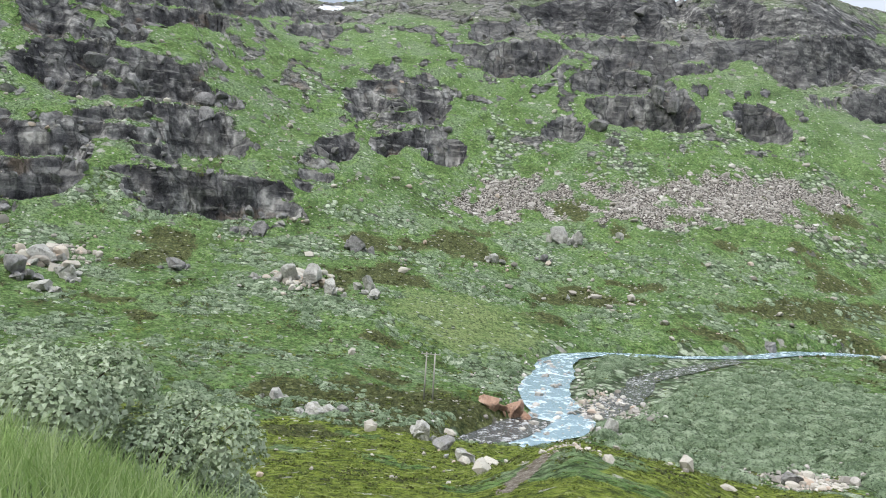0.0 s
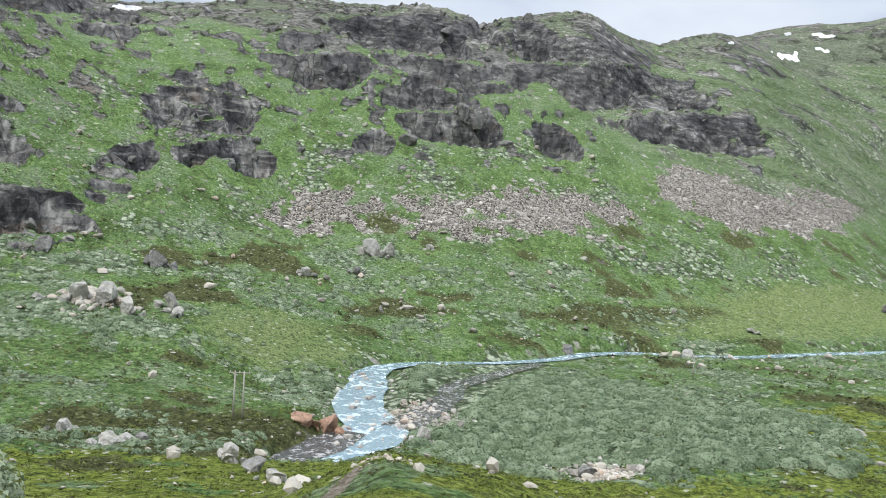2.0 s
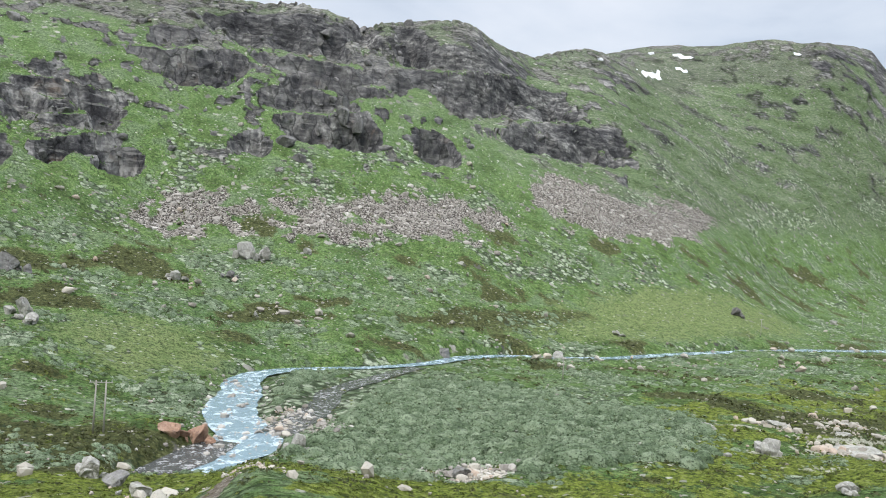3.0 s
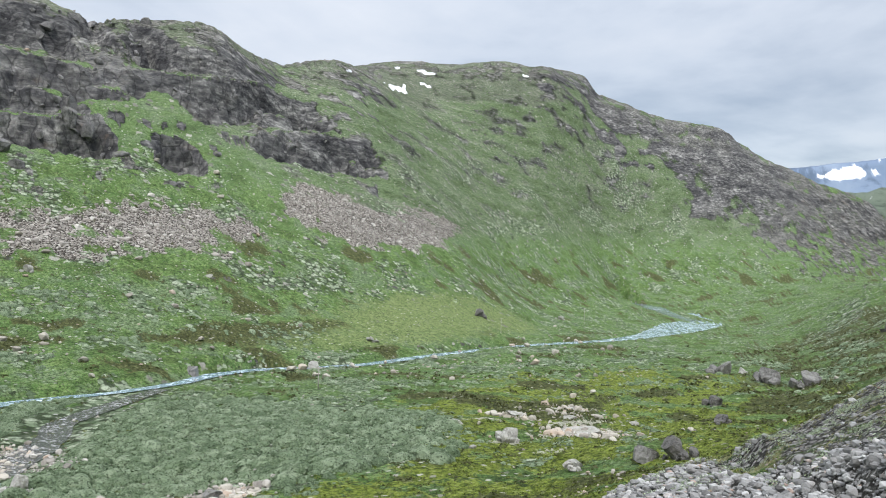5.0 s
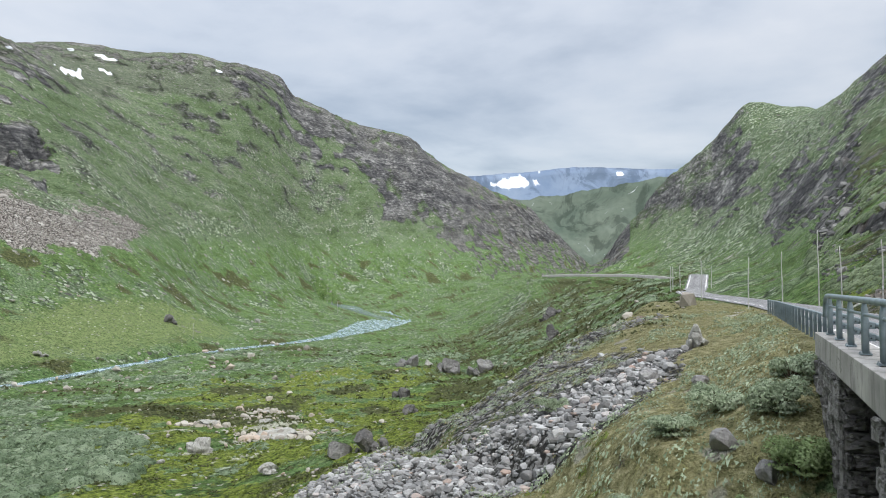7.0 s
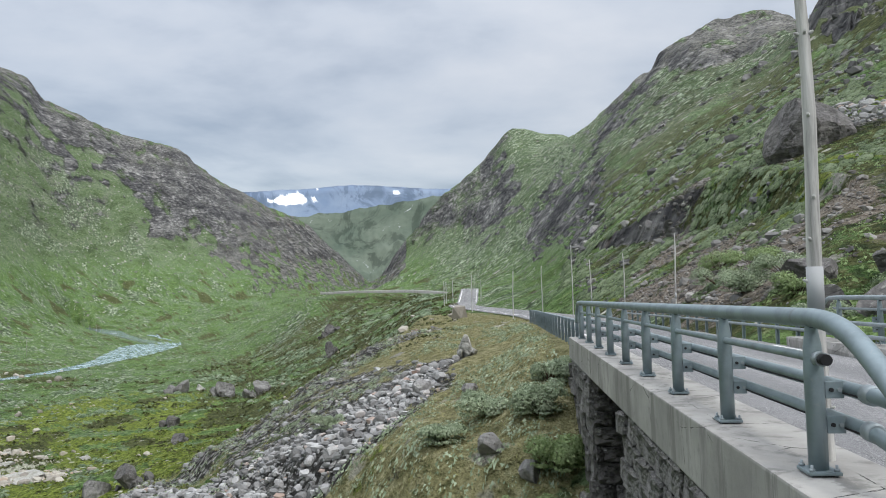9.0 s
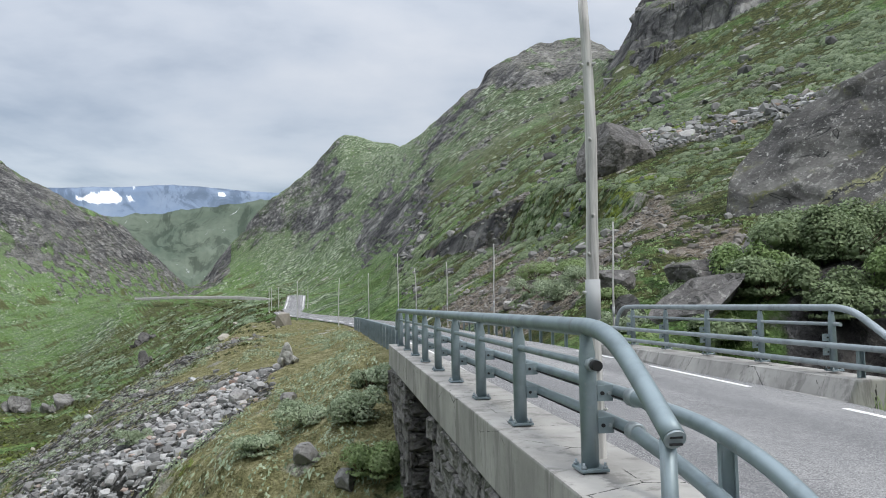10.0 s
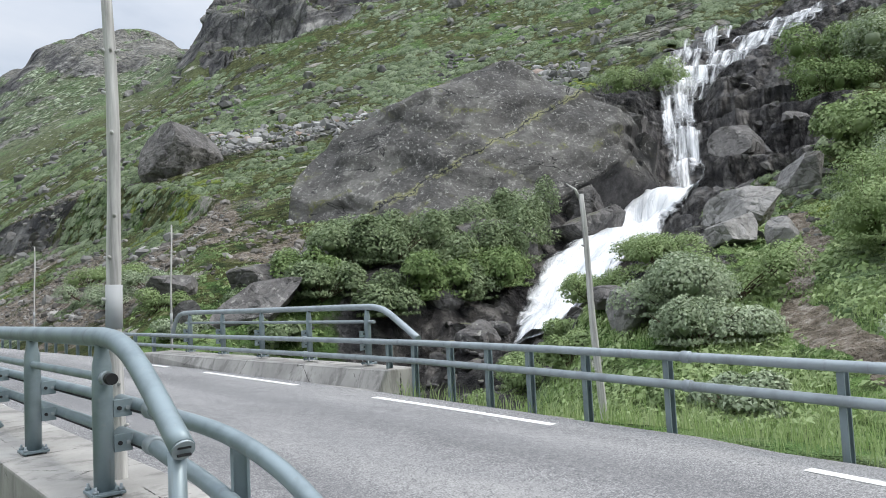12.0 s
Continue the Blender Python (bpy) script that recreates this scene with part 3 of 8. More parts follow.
def crag_zone(az, r, z, x, y):
    """Where the valley sides break into cliffs."""
    el = elevation(z, r)
    n = 0.55 * fbm(x / 34, y / 34, 5, 37, 0.62)
    out = np.zeros_like(el)
    far = (r > 215) & (az < -45)
    for a0, e0, wa, we, lean in CRAGS:
        d = np.hypot((az - a0) / (1.15 * wa), (el - e0 - lean * (az - a0)) / (1.2 * we)) + n
        out = np.maximum(out, (1 - sstep(d, 0.70, 1.15)) * far)
    edge = np.interp(az, (-44, -36, -34, -30, -26.5, -22, -18, -12), (24.0, 16.8, 15.0, 12.0, 8.6, 5.5, 2.5, 1.2))
    head = sstep(r, 650, 760) * sstep(az, -44, -34) * (az < -9) * sstep(el + 4 * n, edge - 1.0, edge + 1.2) * 0.7
    right = sstep(r, 300, 400) * sstep(az, 6, 9) * (1 - sstep(az, 22, 23)) * sstep(el + 4 * n, np.interp(az, (6, 12, 22), (12.5, 14.5, 15.8)), np.interp(az, (6, 12, 22), (14.0, 17.0, 18.0)))
    peak = sstep(r, 550, 650) * sstep(az, -9, -7) * (1 - sstep(az + 2 * n, -1.6, 0.6)) * sstep(el + 5 * n, 3.0, 5.5) * 0.5
    cliff = sstep(r, 170, 205) * sstep(az, 22, 23.5) * sstep(el + 3 * n, 16, 18.5)
    return np.clip(np.maximum.reduce([out, head, right, peak, cliff]), 0, 1)


def height(x, y, detail=True):
    x, y = np.asarray(x, float), np.asarray(y, float)
    az, r = polar(x, y)
    z = base_height(az, r)
    el = elevation(z, r)
    flat = (1 - sstep(el, -3.5, 1.5)) * sstep(r, 70, 100)
    zone = crag_zone(az, r, z, x, y)
    big = sstep(r, 120, 330) * (1 - 0.8 * flat)
    crest = 1 - sstep(el, 9, 14) * (az < -9)
    z = z + 5.0 * (0.08 + 0.92 * crest) * big * fbm(x / 85, y / 85, 3, 3) * np.clip(r / 450, 0.3, 2.0)
    z = z + 2.2 * big * fbm(x / 24, y / 24, 3, 11)
    hum = sstep(r, 14, 60)
    z = z + hum * (0.55 + 0.35 * flat) * fbm(x / 9.5, y / 9.5, 3, 23)
    z = z + sstep(r, 60, 140) * flat * 1.5 * fbm(x / 38, y / 38, 2, 29)
    z = z + sstep(r, 6, 18) * 0.16 * fbm(x / 2.2, y / 2.2, 3, 31)
    # cliff bands: the slope broken into uneven steps
    warp = 9.0 * fbm(x / 60, y / 60, 3, 41) + 3.0 * fbm(x / 14, y / 14, 3, 43)
    for tall, share, seed in ((27.0, 0.95, 47), (9.0, 0.7, 53)):
        tall = tall * np.clip(r / 420, 0.35, 2.2)
        s = (z + warp) / tall
        f = s - np.floor(s)
        stair = (np.floor(s) + sstep(f, 0.66, 0.92)) * tall - warp
        where = zone * share * sstep(fbm(x / 50, y / 50, 3, seed), -0.35, 0.0) * (1 - 0.75 * (az > 4) * (r > 300)) * (1 - 0.8 * sstep(az, -47, -42) * (az < 4))
        z = z + where * (stair - z)
    z = z + zone * (1 - 0.6 * (az > 4) * (r > 300)) * np.clip(r / 420, 0.12, 2) * (2.0 * fbm(x / 13, y / 13, 3, 61, 0.5) + 0.9 * fbm(x / 5, y / 5, 2, 63))
    # river bed and brook
    d, k = along(RIVER, x, y)
    w = np.interp(k, np.arange(len(RIVER)), RIVER_W)
    wz = np.interp(k, np.arange(len(RIVER)), RIVER_Z)
    z = np.where((d < w + 14) & (r > 80), np.maximum(z, wz + 0.4), z)
    z = np.where((d < w + 40) & (k > 16), np.maximum(np.minimum(z, wz + 0.5 + 0.07 * np.clip(d - w, 0, 40)), z - 2.2 * (1 - sstep(d, w + 20, w + 40))), z)
    bank = (1 - sstep(d, w * 0.9, w + 5)) * (r > 80)
    z = z + bank * (np.minimum(z, wz - 0.5) - z)
    d2, _ = along(SIDE_CHANNEL, x, y)
    z = np.where(d2 < 16, np.maximum(np.minimum(z, -30.5 + 0.06 * d2), z - 1.6 * (1 - sstep(d2, 10, 16))), z)
    z = z + (1 - sstep(d2, 3.0, 7)) * (np.minimum(z, -30.85) - z)
    d3, k3 = along(OXBOW, x, y)
    w3 = np.interp(k3, np.arange(len(OXBOW)), OXBOW_W)
    wz3 = np.interp(k3, np.arange(len(OXBOW)), OXBOW_Z)
    z = np.where(d3 < w3 + 14, np.maximum(z, wz3 + 0.4), z)
    z = np.where(d3 < w3 + 40, np.maximum(np.minimum(z, wz3 + 0.5 + 0.05 * np.clip(d3 - w3, 0, 40)), z - 2.2 * (1 - sstep(d3, w3 + 20, w3 + 40))), z)
    z = z + (1 - sstep(d3, w3 * 0.9, w3 + 4)) * (np.minimum(z, wz3 - 0.5) - z)
    # the road bed, but for the span of the bridge
    ry = np.clip(y, -60, 250)
    off = np.abs(x - road_x(ry))
    rz = road_z(ry)
    side = x - road_x(ry)
    span = sstep(y, -3.5, -1.5) * (1 - sstep(y, 17, 20))
    left = 1 - sstep(-side, 3.1 - 0.9 * span, 5.2 - 2.75 * span)
    right = 1 - sstep(side, 2.9, 4.6 + 0.02 * np.abs(y))
    bed = np.minimum(left, right) * (y > -60) * (y < 235)
    z = z + bed * (rz - 0.16 - z)
    for line, wide, deep in ((FALL_UPPER, 3.5, 1.0), (FALL_LOWER, 3.0, 1.2)):
        bed_line = np.array([(HUB[0] + q * math.sin(radians(p)), HUB[1] + q * math.cos(radians(p))) for p, q in line])
        df, _ = along(bed_line, x, y)
        z = z - deep * (1 - sstep(df, 0.5, wide)) + 0.9 * (1 - sstep(df, 2, 14)) * sstep(df, 1.0, 4.0) * fbm(x / 3.5, y / 3.5, 4, 71, 0.55, ridged=True)
        ledge = (z + 1.2 * fbm(x / 7, y / 7, 3, 73)) / 2.6
        step = (np.floor(ledge) + sstep(ledge - np.floor(ledge), 0.55, 0.95)) * 2.6 - 1.2 * fbm(x / 7, y / 7, 3, 73)
        z = z + 0.8 * (1 - sstep(df, 8, 15)) * sstep(r, 34, 46) * (step - z)
    db, kb = along(BROOK, x, y)
    bz = np.interp(kb, np.arange(len(BROOK)), BROOK_Z)
    gully = 1 - sstep(db, 1.7, 3.6)
    z = z + gully * (np.minimum(z, bz + 0.35 * fbm(x / 1.7, y / 1.7, 3, 67)) - z)
    lift = sstep(y, 15.5, 19) * (1 - sstep(y, 60, 90)) * sstep(side, 2.9, 3.6) * (1 - sstep(side, 13, 17))
    z = z + lift * (np.maximum(z, rz - 0.35 + 0.30 * np.clip(side - 3, 0, 14)) - z)
    slope_cut = rz - 0.3 + 0.60 * np.clip(side - 3.0, 0, None) + 1.5 * np.clip(side - 16, 0, None)
    z = np.where((side > 2.9) & (y < 235), z + sstep(y, 13.5, 18) * (np.minimum(z, slope_cut) - z), z)
    # the near bank stays below the chute
    brink = 1.16 + r * np.tan(np.radians(np.interp(az, (47, 50.7, 53.1, 55.7, 59.4, 61.9, 63.7), (-2.3, -1.1, 0.5, 2.1, 4.4, 6.4, 8.4))))
    shelf = sstep(az, 46, 49) * (1 - sstep(az, 62.5, 64.5)) * sstep(r, 12, 15) * (1 - sstep(r, 27, 33))
    z = z + shelf * (np.minimum(z, brink - 0.45) - z)
    # solid ground behind the abutments
    core = (x > 0.7) * (x < 6.3) * ((y < 5.4) | (y > 12.6)) * (y > -60) * (y < 60) * (off < 3.6)
    z = np.where(core, np.maximum(z, rz - 0.16) * (off < 3.0) + z * (off >= 3.0), z)
    return z


def ground_axes():
    az = np.concatenate([np.arange(-124, 76, 0.22), np.arange(76, 236, 2.4)])
    r = np.concatenate([np.geomspace(0.7, 40, 90, endpoint=False), np.geomspace(40, 280, 120, endpoint=False), np.geomspace(280, 1350, 250, endpoint=False),
                        np.geomspace(1350, 4900, 20)])
    return az, r


def fit_rows(az, r, rows):
    """Distances for each bearing, closest together where the ground rises steeply."""
    coarse = az[::4]
    A, R = np.meshgrid(np.radians(coarse), r, indexing="ij")
    Z = height(HUB[0] + R * np.sin(A), HUB[1] + R * np.cos(A))
    el = np.degrees(np.arctan2(Z - 1.16, R))
    gain = np.clip(np.diff(el, axis=1), 0, None) + 0.12 * np.abs(np.diff(el, axis=1)) + 1.6 * np.diff(np.log(R), axis=1)
    for _ in range(2):
        pad = np.pad(gain, ((2, 2), (1, 1)), mode="edge")
        gain = sum(pad[i:i + gain.shape[0], 1:-1] for i in range(5)) / 5
    total = np.concatenate([np.zeros((len(coarse), 1)), np.cumsum(gain, axis=1)], 1)
    total /= total[:, -1:]
    want = np.linspace(0, 1, rows)
    u = np.array([np.interp(want, t, np.log(r)) for t in total])
    return np.exp(np.array([np.interp(az, coarse, u[:, j]) for j in range(rows)]).T)


def mesh_from(name, verts, faces, mat=None, smooth=True):
    """A mesh from arrays: vertices (n, 3) and faces (m, 3) or (m, 4)."""
    verts, faces = np.asarray(verts, np.float32), np.asarray(faces, np.int32)
    me = bpy.data.meshes.new(name)
    k = faces.shape[1]
    me.vertices.add(len(verts))
    me.vertices.foreach_set("co", verts.ravel())
    me.loops.add(faces.size)
    me.loops.foreach_set("vertex_index", faces.ravel())
    me.polygons.add(len(faces))
    me.polygons.foreach_set("loop_start", np.arange(0, faces.size, k, dtype=np.int32))
    me.polygons.foreach_set("use_smooth", np.full(len(faces), smooth))
    me.update(calc_edges=True)
    me.validate()
    if mat:
        me.materials.append(mat)
    return me


def grid_faces(n, m, wrap=False):
    i = np.arange(n if wrap else n - 1)[:, None]
    j = np.arange(m - 1)[None, :]
    a, b = i * m + j, ((i + 1) % n) * m + j
    return np.stack([a, a + 1, b + 1, b], -1).reshape(-1, 4)


def patch(x, y, cx, cy, rx, ry, turn=0.0, ragged=0.45, seed=90, soft=0.25):
    """A ragged-edged oval on the plan: 1 inside, 0 outside."""
    c, s = math.cos(radians(turn)), math.sin(radians(turn))
    u, v = ((x - cx) * c + (y - cy) * s) / rx, (-(x - cx) * s + (y - cy) * c) / ry
    k = min(rx, ry)
    d = np.hypot(u, v) + ragged * fbm(x / k * 1.6, y / k * 1.6, 4, seed, 0.6)
    return 1 - sstep(d, 1 - soft, 1 + soft)


def cover(x, y, z, slope):
    """What grows or lies on the ground: amounts from 0 to 1 by kind."""
    az, r = polar(x, y)
    el = elevation(z, r)
    zone = crag_zone(az, r, z, x, y)
    n1, n2, n3 = fbm(x / 30, y / 30, 4, 101), fbm(x / 11, y / 11, 4, 103), fbm(x / 70, y / 70, 3, 107)
    high = (sstep(r, 400, 560) * (1 - sstep(az, -22, -16)) + sstep(r, 170, 280) * sstep(az, -12, -7)) * sstep(el, 1.5, 4.5)
    n1, n2 = n1 + high * (fbm(x / 30, y / 100, 4, 101) - n1), n2 + high * (fbm(x / 11, y / 36, 4, 103) - n2)
    out = {}
    rock = sstep(slope + 7 * n2 - 5 * sstep(r, 650, 800) * (az < 0), 46, 54) * np.clip(sstep(r, 60, 120) + 0.2, 0, 1)
    rock = rock * (1 - sstep(r, 560, 660) * (az > -56) * (az < -8))
    rock = np.maximum(rock, zone * (az > 5) * (r > 300) * sstep(n2 + 0.5 * n1 + 0.3, -0.1, 0.25) * 0.9)
    rock = np.maximum(rock, zone * sstep(slope + 10 * n2, 27, 40))
    rock = np.maximum(rock, 0.75 * zone * sstep(n2 + 0.4 * n1, 0.1, 0.35))
    big_slope = (r > 250) * sstep(el, 3.5, 6)
    rock = np.maximum(rock, big_slope * (0.46 + 0.3 * (az < -50)) * sstep(n2 + 0.35 * n1 + 0.03 * np.clip(el - 8, -3, 6), 0.12, 0.32))
    edge = np.interp(az, (-44, -36, -34, -30, -26.5, -22, -18, -12), (20.0, 14.3, 12.4, 9.0, 6.0, 3.4, 1.2, 0.6))
    head = sstep(r, 650, 760) * (az > -48) * (az < -8) * sstep(el + 3.5 * n1 + 2.5 * n2, edge - 1.4, edge + 1.2)
    rock = np.maximum(rock, head * (0.42 + 0.5 * sstep(n2 + 0.6 * n1, -0.25, 0.15)))
    rock = np.maximum(rock, 0.2 * sstep(r, 600, 700) * (az > -46) * (az < -8) * sstep(n2 + 0.5 * n1, 0.16, 0.4) * sstep(el, 1.5, 4))
    top = sstep(r, 430, 520) * sstep(el, 13.8, 16) * (az < -30)
    rock = np.maximum(rock, top * sstep(n2 + 0.45, 0.1, 0.5) * 0.75)
    hill_rock = sstep(az, 4, 8) * sstep(r, 34, 60) * sstep(n2 + 0.3 * n1, 0.12, 0.32) * 0.68
    rock = np.maximum(rock, hill_rock)
    # talus below the cliffs of the far side, and a second tongue of it
    foot = np.interp(az, (-88, -79, -67, -57.5), (0.5, 1.2, 1.5, 2.0))
    head_el = np.interp(az, (-88, -84, -79, -72, -66, -61, -57.5), (2.5, 4.6, 4.8, 4.3, 5.3, 4.8, 3.4))
    e = el + 2.0 * n2 + 1.3 * n1
    broken = sstep(n2 + 0.6 * n1 + 0.25 * sstep(az, -76, -70), -0.2, 0.05)
    scree = sstep(e, foot - 0.2, foot + 0.9) * (1 - sstep(e, head_el - 1.0, head_el + 0.6)) * (0.15 + 0.85 * broken) * sstep(az + 3 * n2, -89, -84) * (1 - sstep(az + 3 * n2, -59.5, -57.3)) * (r > 300) * (r < 470)
    foot2 = np.interp(az, (-57, -52, -45.5, -43), (4.2, 2.2, 2.2, 3.6))
    head2 = np.interp(az, (-57, -52, -46, -42), (7.2, 6.1, 5.2, 4.6))
    scree2 = sstep(e, foot2 - 0.2, foot2 + 0.9) * (1 - sstep(e, head2 - 1.0, head2 + 0.6)) * (0.25 + 0.75 * broken) * sstep(az + 3 * n2, -58.0, -56.0) * (1 - sstep(az, -46, -41)) * (r > 380) * (r < 680)
    bank_scree = patch(x, y, 14, 46, 5, 26, -6, 0.6, 109) * 0.2
    out["scree"] = np.clip(scree + scree2 + bank_scree, 0, 1)
    # bare stony ground of the brook and of the stone run below the bridge
    db, kb = along(BROOK, x, y)
    run_line = np.array([(-5.2, 28.6), (-6.8, 27.0), (-7.8, 25.0), (-9.5, 22.6), (-14, 22), (-24, 24)])
    dr, kr = along(run_line, x, y)
    fan = 1 - sstep(dr + 1.2 * n2, np.interp(kr, range(6), (0.5, 1.8, 2.8, 3.8, 5.5, 7)), np.interp(kr, range(6), (1.4, 3.4, 4.6, 5.8, 8, 10)))
    fan = np.maximum(fan, (1 - sstep(db + 1.5 * n2, 2.2, 3.4)) * (x > -0.5) * (x < 30))
    brow = np.array([(-10, 49), (-12.5, 43), (-15, 38), (-20, 34.5), (-25, 31)])
    fan = np.maximum(fan, 0.75 * (1 - sstep(along(brow, x, y)[0] + 2.0 * n2 + fbm(x / 3, y / 3, 3, 117), 2.0, 4.5)))
    fan = np.maximum(fan, 0.6 * patch(x, y, -11.5, 31, 5.0, 9.0, 35, 0.6, 119))
    out["gravel"] = np.clip(fan, 0, 1)
    wet = np.zeros_like(z)
    for line, wide in ((FALL_UPPER, 11.0), (FALL_LOWER, 8.0)):
        bed_line = np.array([(HUB[0] + q * math.sin(radians(p)), HUB[1] + q * math.cos(radians(p))) for p, q in line])
        df, _ = along(bed_line, x, y)
        wet = np.maximum(wet, 1 - sstep(df + 3.0 * n2, wide * 0.55, wide))
    wet = np.maximum(wet, (1 - sstep(db + 1.2 * n2, 2.6, 4.4)) * (x > 6))
    rock = np.maximum(rock, wet)
    out["wet"] = np.clip(wet, 0, 1)
    out["gravel"] = out["gravel"] * (1 - out["wet"])
    out["rock"] = np.clip(rock * (1 - out["scree"]), 0, 1)
    valley = (1 - sstep(el, 1.0, 4.5)) * sstep(r, 75, 105) * (az < 2)
    thick = patch(x, y, -139, 62, 52, 42, 20, 0.3, 113)
    will = valley * sstep(n1 * 0.8 + 0.55 * n2, -0.05, 0.25) * 0.8
    will = np.maximum(will, thick)
    upper = sstep(r, 280, 330) * (az < -25) * sstep(el, 0, 3) * (1 - sstep(el, 9, 14)) * sstep(n1 + 0.5 * n2, -0.02, 0.3) * 0.7
    will = np.maximum(will, upper)
    # far hill: grey-green willow amount added to mute its colour as haze does
    will = np.maximum(will, sstep(az, -8, -4) * sstep(r, 240, 340) * (0.45 + 0.3 * sstep(n1, -0.2, 0.2)))
    near = sstep(az, 2, 8) * sstep(r, 30, 45) * sstep(n2 + 0.5 * n1, 0.0, 0.3) * 0.5
    will = np.maximum(will, near)
    meadow = np.maximum(patch(x, y, -285, 285, 26, 95, 12, 0.6, 127, 0.5) * 0.85, patch(x, y, -205, 12, 24, 22, 0, 0.6, 131, 0.5) * 0.7)
    meadow = np.maximum(meadow, patch(x, y, -255, 215, 12, 70, 4, 0.5, 137, 0.5) * 0.7)
    moss = patch(x, y, -95, 155, 52, 95, 30, 0.4, 139) * sstep(n2 + 0.4, 0.1, 0.5)
    moss = np.maximum(moss, sstep(r, 18, 40) * (1 - sstep(r, 95, 115)) * (az < -28) * sstep(n2 + 0.5, 0.1, 0.4))
    heath = valley * sstep(-n1 + 0.5 * n3 + 0.15 * n2, 0.12, 0.4) * 0.9
    heath = np.maximum(heath, patch(x, y, -262, 180, 12, 75, 8, 0.5, 149))
    heath = np.maximum(heath, patch(x, y, -118, -4, 16, 26, 0, 0.4, 151))
    heath = np.maximum(heath, sstep(az, -27, -20) * (1 - sstep(az, -8, -5)) * sstep(r, 90, 130) * (1 - sstep(r, 420, 500)) * sstep(n2 + 0.3 * n1 + 0.25, 0.0, 0.35) * 0.85)
    hill = sstep(az, 3, 8) * sstep(r, 22, 32)
    heath = np.maximum(heath, hill * 0.75 * sstep(n2 + 0.6 * n1, -0.4, 0.05))
    moss = np.maximum(moss, hill * 0.6 * (1 - sstep(r, 70, 130)) * sstep(-n2 + 0.5 * n3, 0.15, 0.4))
    open_ = (1 - meadow)
    out["willow"] = np.clip(will * open_ * (1 - 0.85 * moss * (1 - thick)), 0, 1)
    out["heath"] = np.clip(heath * open_ * (1 - thick), 0, 1)
    out["meadow"] = np.clip(meadow, 0, 1)
    out["moss"] = np.clip(moss, 0, 1)
    way = np.array([(-44, 0.5), (-47, 1.8), (-50.3, 3.1), (-52.3, 4.5)])
    trail = np.array([(26, 7.6), (24.3, 6.4), (21, 4.6), (17.7, 3.6), (14.8, 2.4), (12.3, 0.6), (10.5, -1.0)])
    dry = patch(x, y, -7, 48, 8, 34, 6, 0.4, 157) + 0.75 * patch(x, y, -4.0, 18, 4.0, 11, 0, 0.5, 159) + patch(x, y, -22, 30, 9, 24, 25, 0.5, 163) * 0.6
    cut = patch(x, y, 13, 50, 7.5, 34, -6, 0.7, 167)
    path = 1 - sstep(along(way, x, y)[0] + 0.4 * n2, 0.3, 0.75)
    path = np.maximum(path, 1 - sstep(along(trail, x, y)[0] + 0.35 * fbm(x / 1.5, y / 1.5, 3, 181), 0.26, 0.52))
    out["soil"] = np.clip(np.maximum(dry * 0.12, np.maximum(cut * 0.75 * sstep(n2 + 0.5 * n1, -0.15, 0.2), path)) * (1 - 0.5 * sstep(n2, 0.1, 0.4)), 0, 1)
    snow = patch(x, y, -530, -66, 6, 10, 0, 0.4, 211) + patch(x, y, -470, -185, 5, 9, 0, 0.4, 223)
    ragged = 0.5 * fbm(x / 12, y / 12, 3, 191)
    for a0, e0, wa, we, lean in ((-49.0, 14.5, 1.0, 0.17, -0.35), (-48.4, 14.5, 0.35, 0.25, 0.6), (-46.6, 15.7, 1.4, 0.10, -0.2), (-46.7, 14.8, 0.7, 0.10, -0.3), (-48.7, 15.9, 0.5, 0.08, 0.0), (-39.0, 15.6, 0.4, 0.10, -0.2), (-52.4, 15.6, 0.4, 0.08, 0.0)):
        snow = snow + (1 - sstep(np.hypot((az - a0) / wa, (el - e0 - lean * (az - a0)) / we) + ragged, 0.75, 1.1)) * (r > 400)
    out["upland"] = high
    out["dry"] = np.clip(dry * 0.9, 0, 1)
    tundra = sstep(r, 430, 520) * (az < -24) * (az > -62) * sstep(el + 4 * n1 + 2 * n2, np.interp(az, (-60, -46, -38, -24), (14.0, 11.5, 12.0, 13.0)), np.interp(az, (-60, -46, -38, -24), (16.5, 14.5, 14.5, 15.5)))
    tundra = np.maximum(tundra, 0.75 * sstep(r, 430, 500) * (az < -20) * (az > -60) * sstep(el, 3, 6) * sstep(n2 + 0.6 * n1, -0.12, 0.22))
    tundra = np.maximum(tundra, (az <= -58) * sstep(r, 430, 520) * sstep(el + 3 * n2, 13.5, 16.5))
    out["tundra"] = np.clip(tundra * 0.9, 0, 1)
    out["snow"] = np.clip(snow, 0, 1)
    white = np.zeros_like(z)
    for cx, cy, wx, wy, turn, amount in ((-85.2, 114.6, 9, 4.0, 60, 1.0), (-93, 124, 9, 2.6, 40, 0.9), (-104, 139.6, 6, 2.0, 40, 0.7), (-106.5, 112, 5, 2.0, 40, 0.6), (-89, 98, 4, 1.6, 40, 0.7), (-78, 96, 4, 1.4, 40, 0.6)):
        white = np.maximum(white, amount * patch(x, y, cx, cy, wx, wy, turn, 0.9, 229, 0.35))
    out["lichen"] = np.clip(white, 0, 1)
    return out


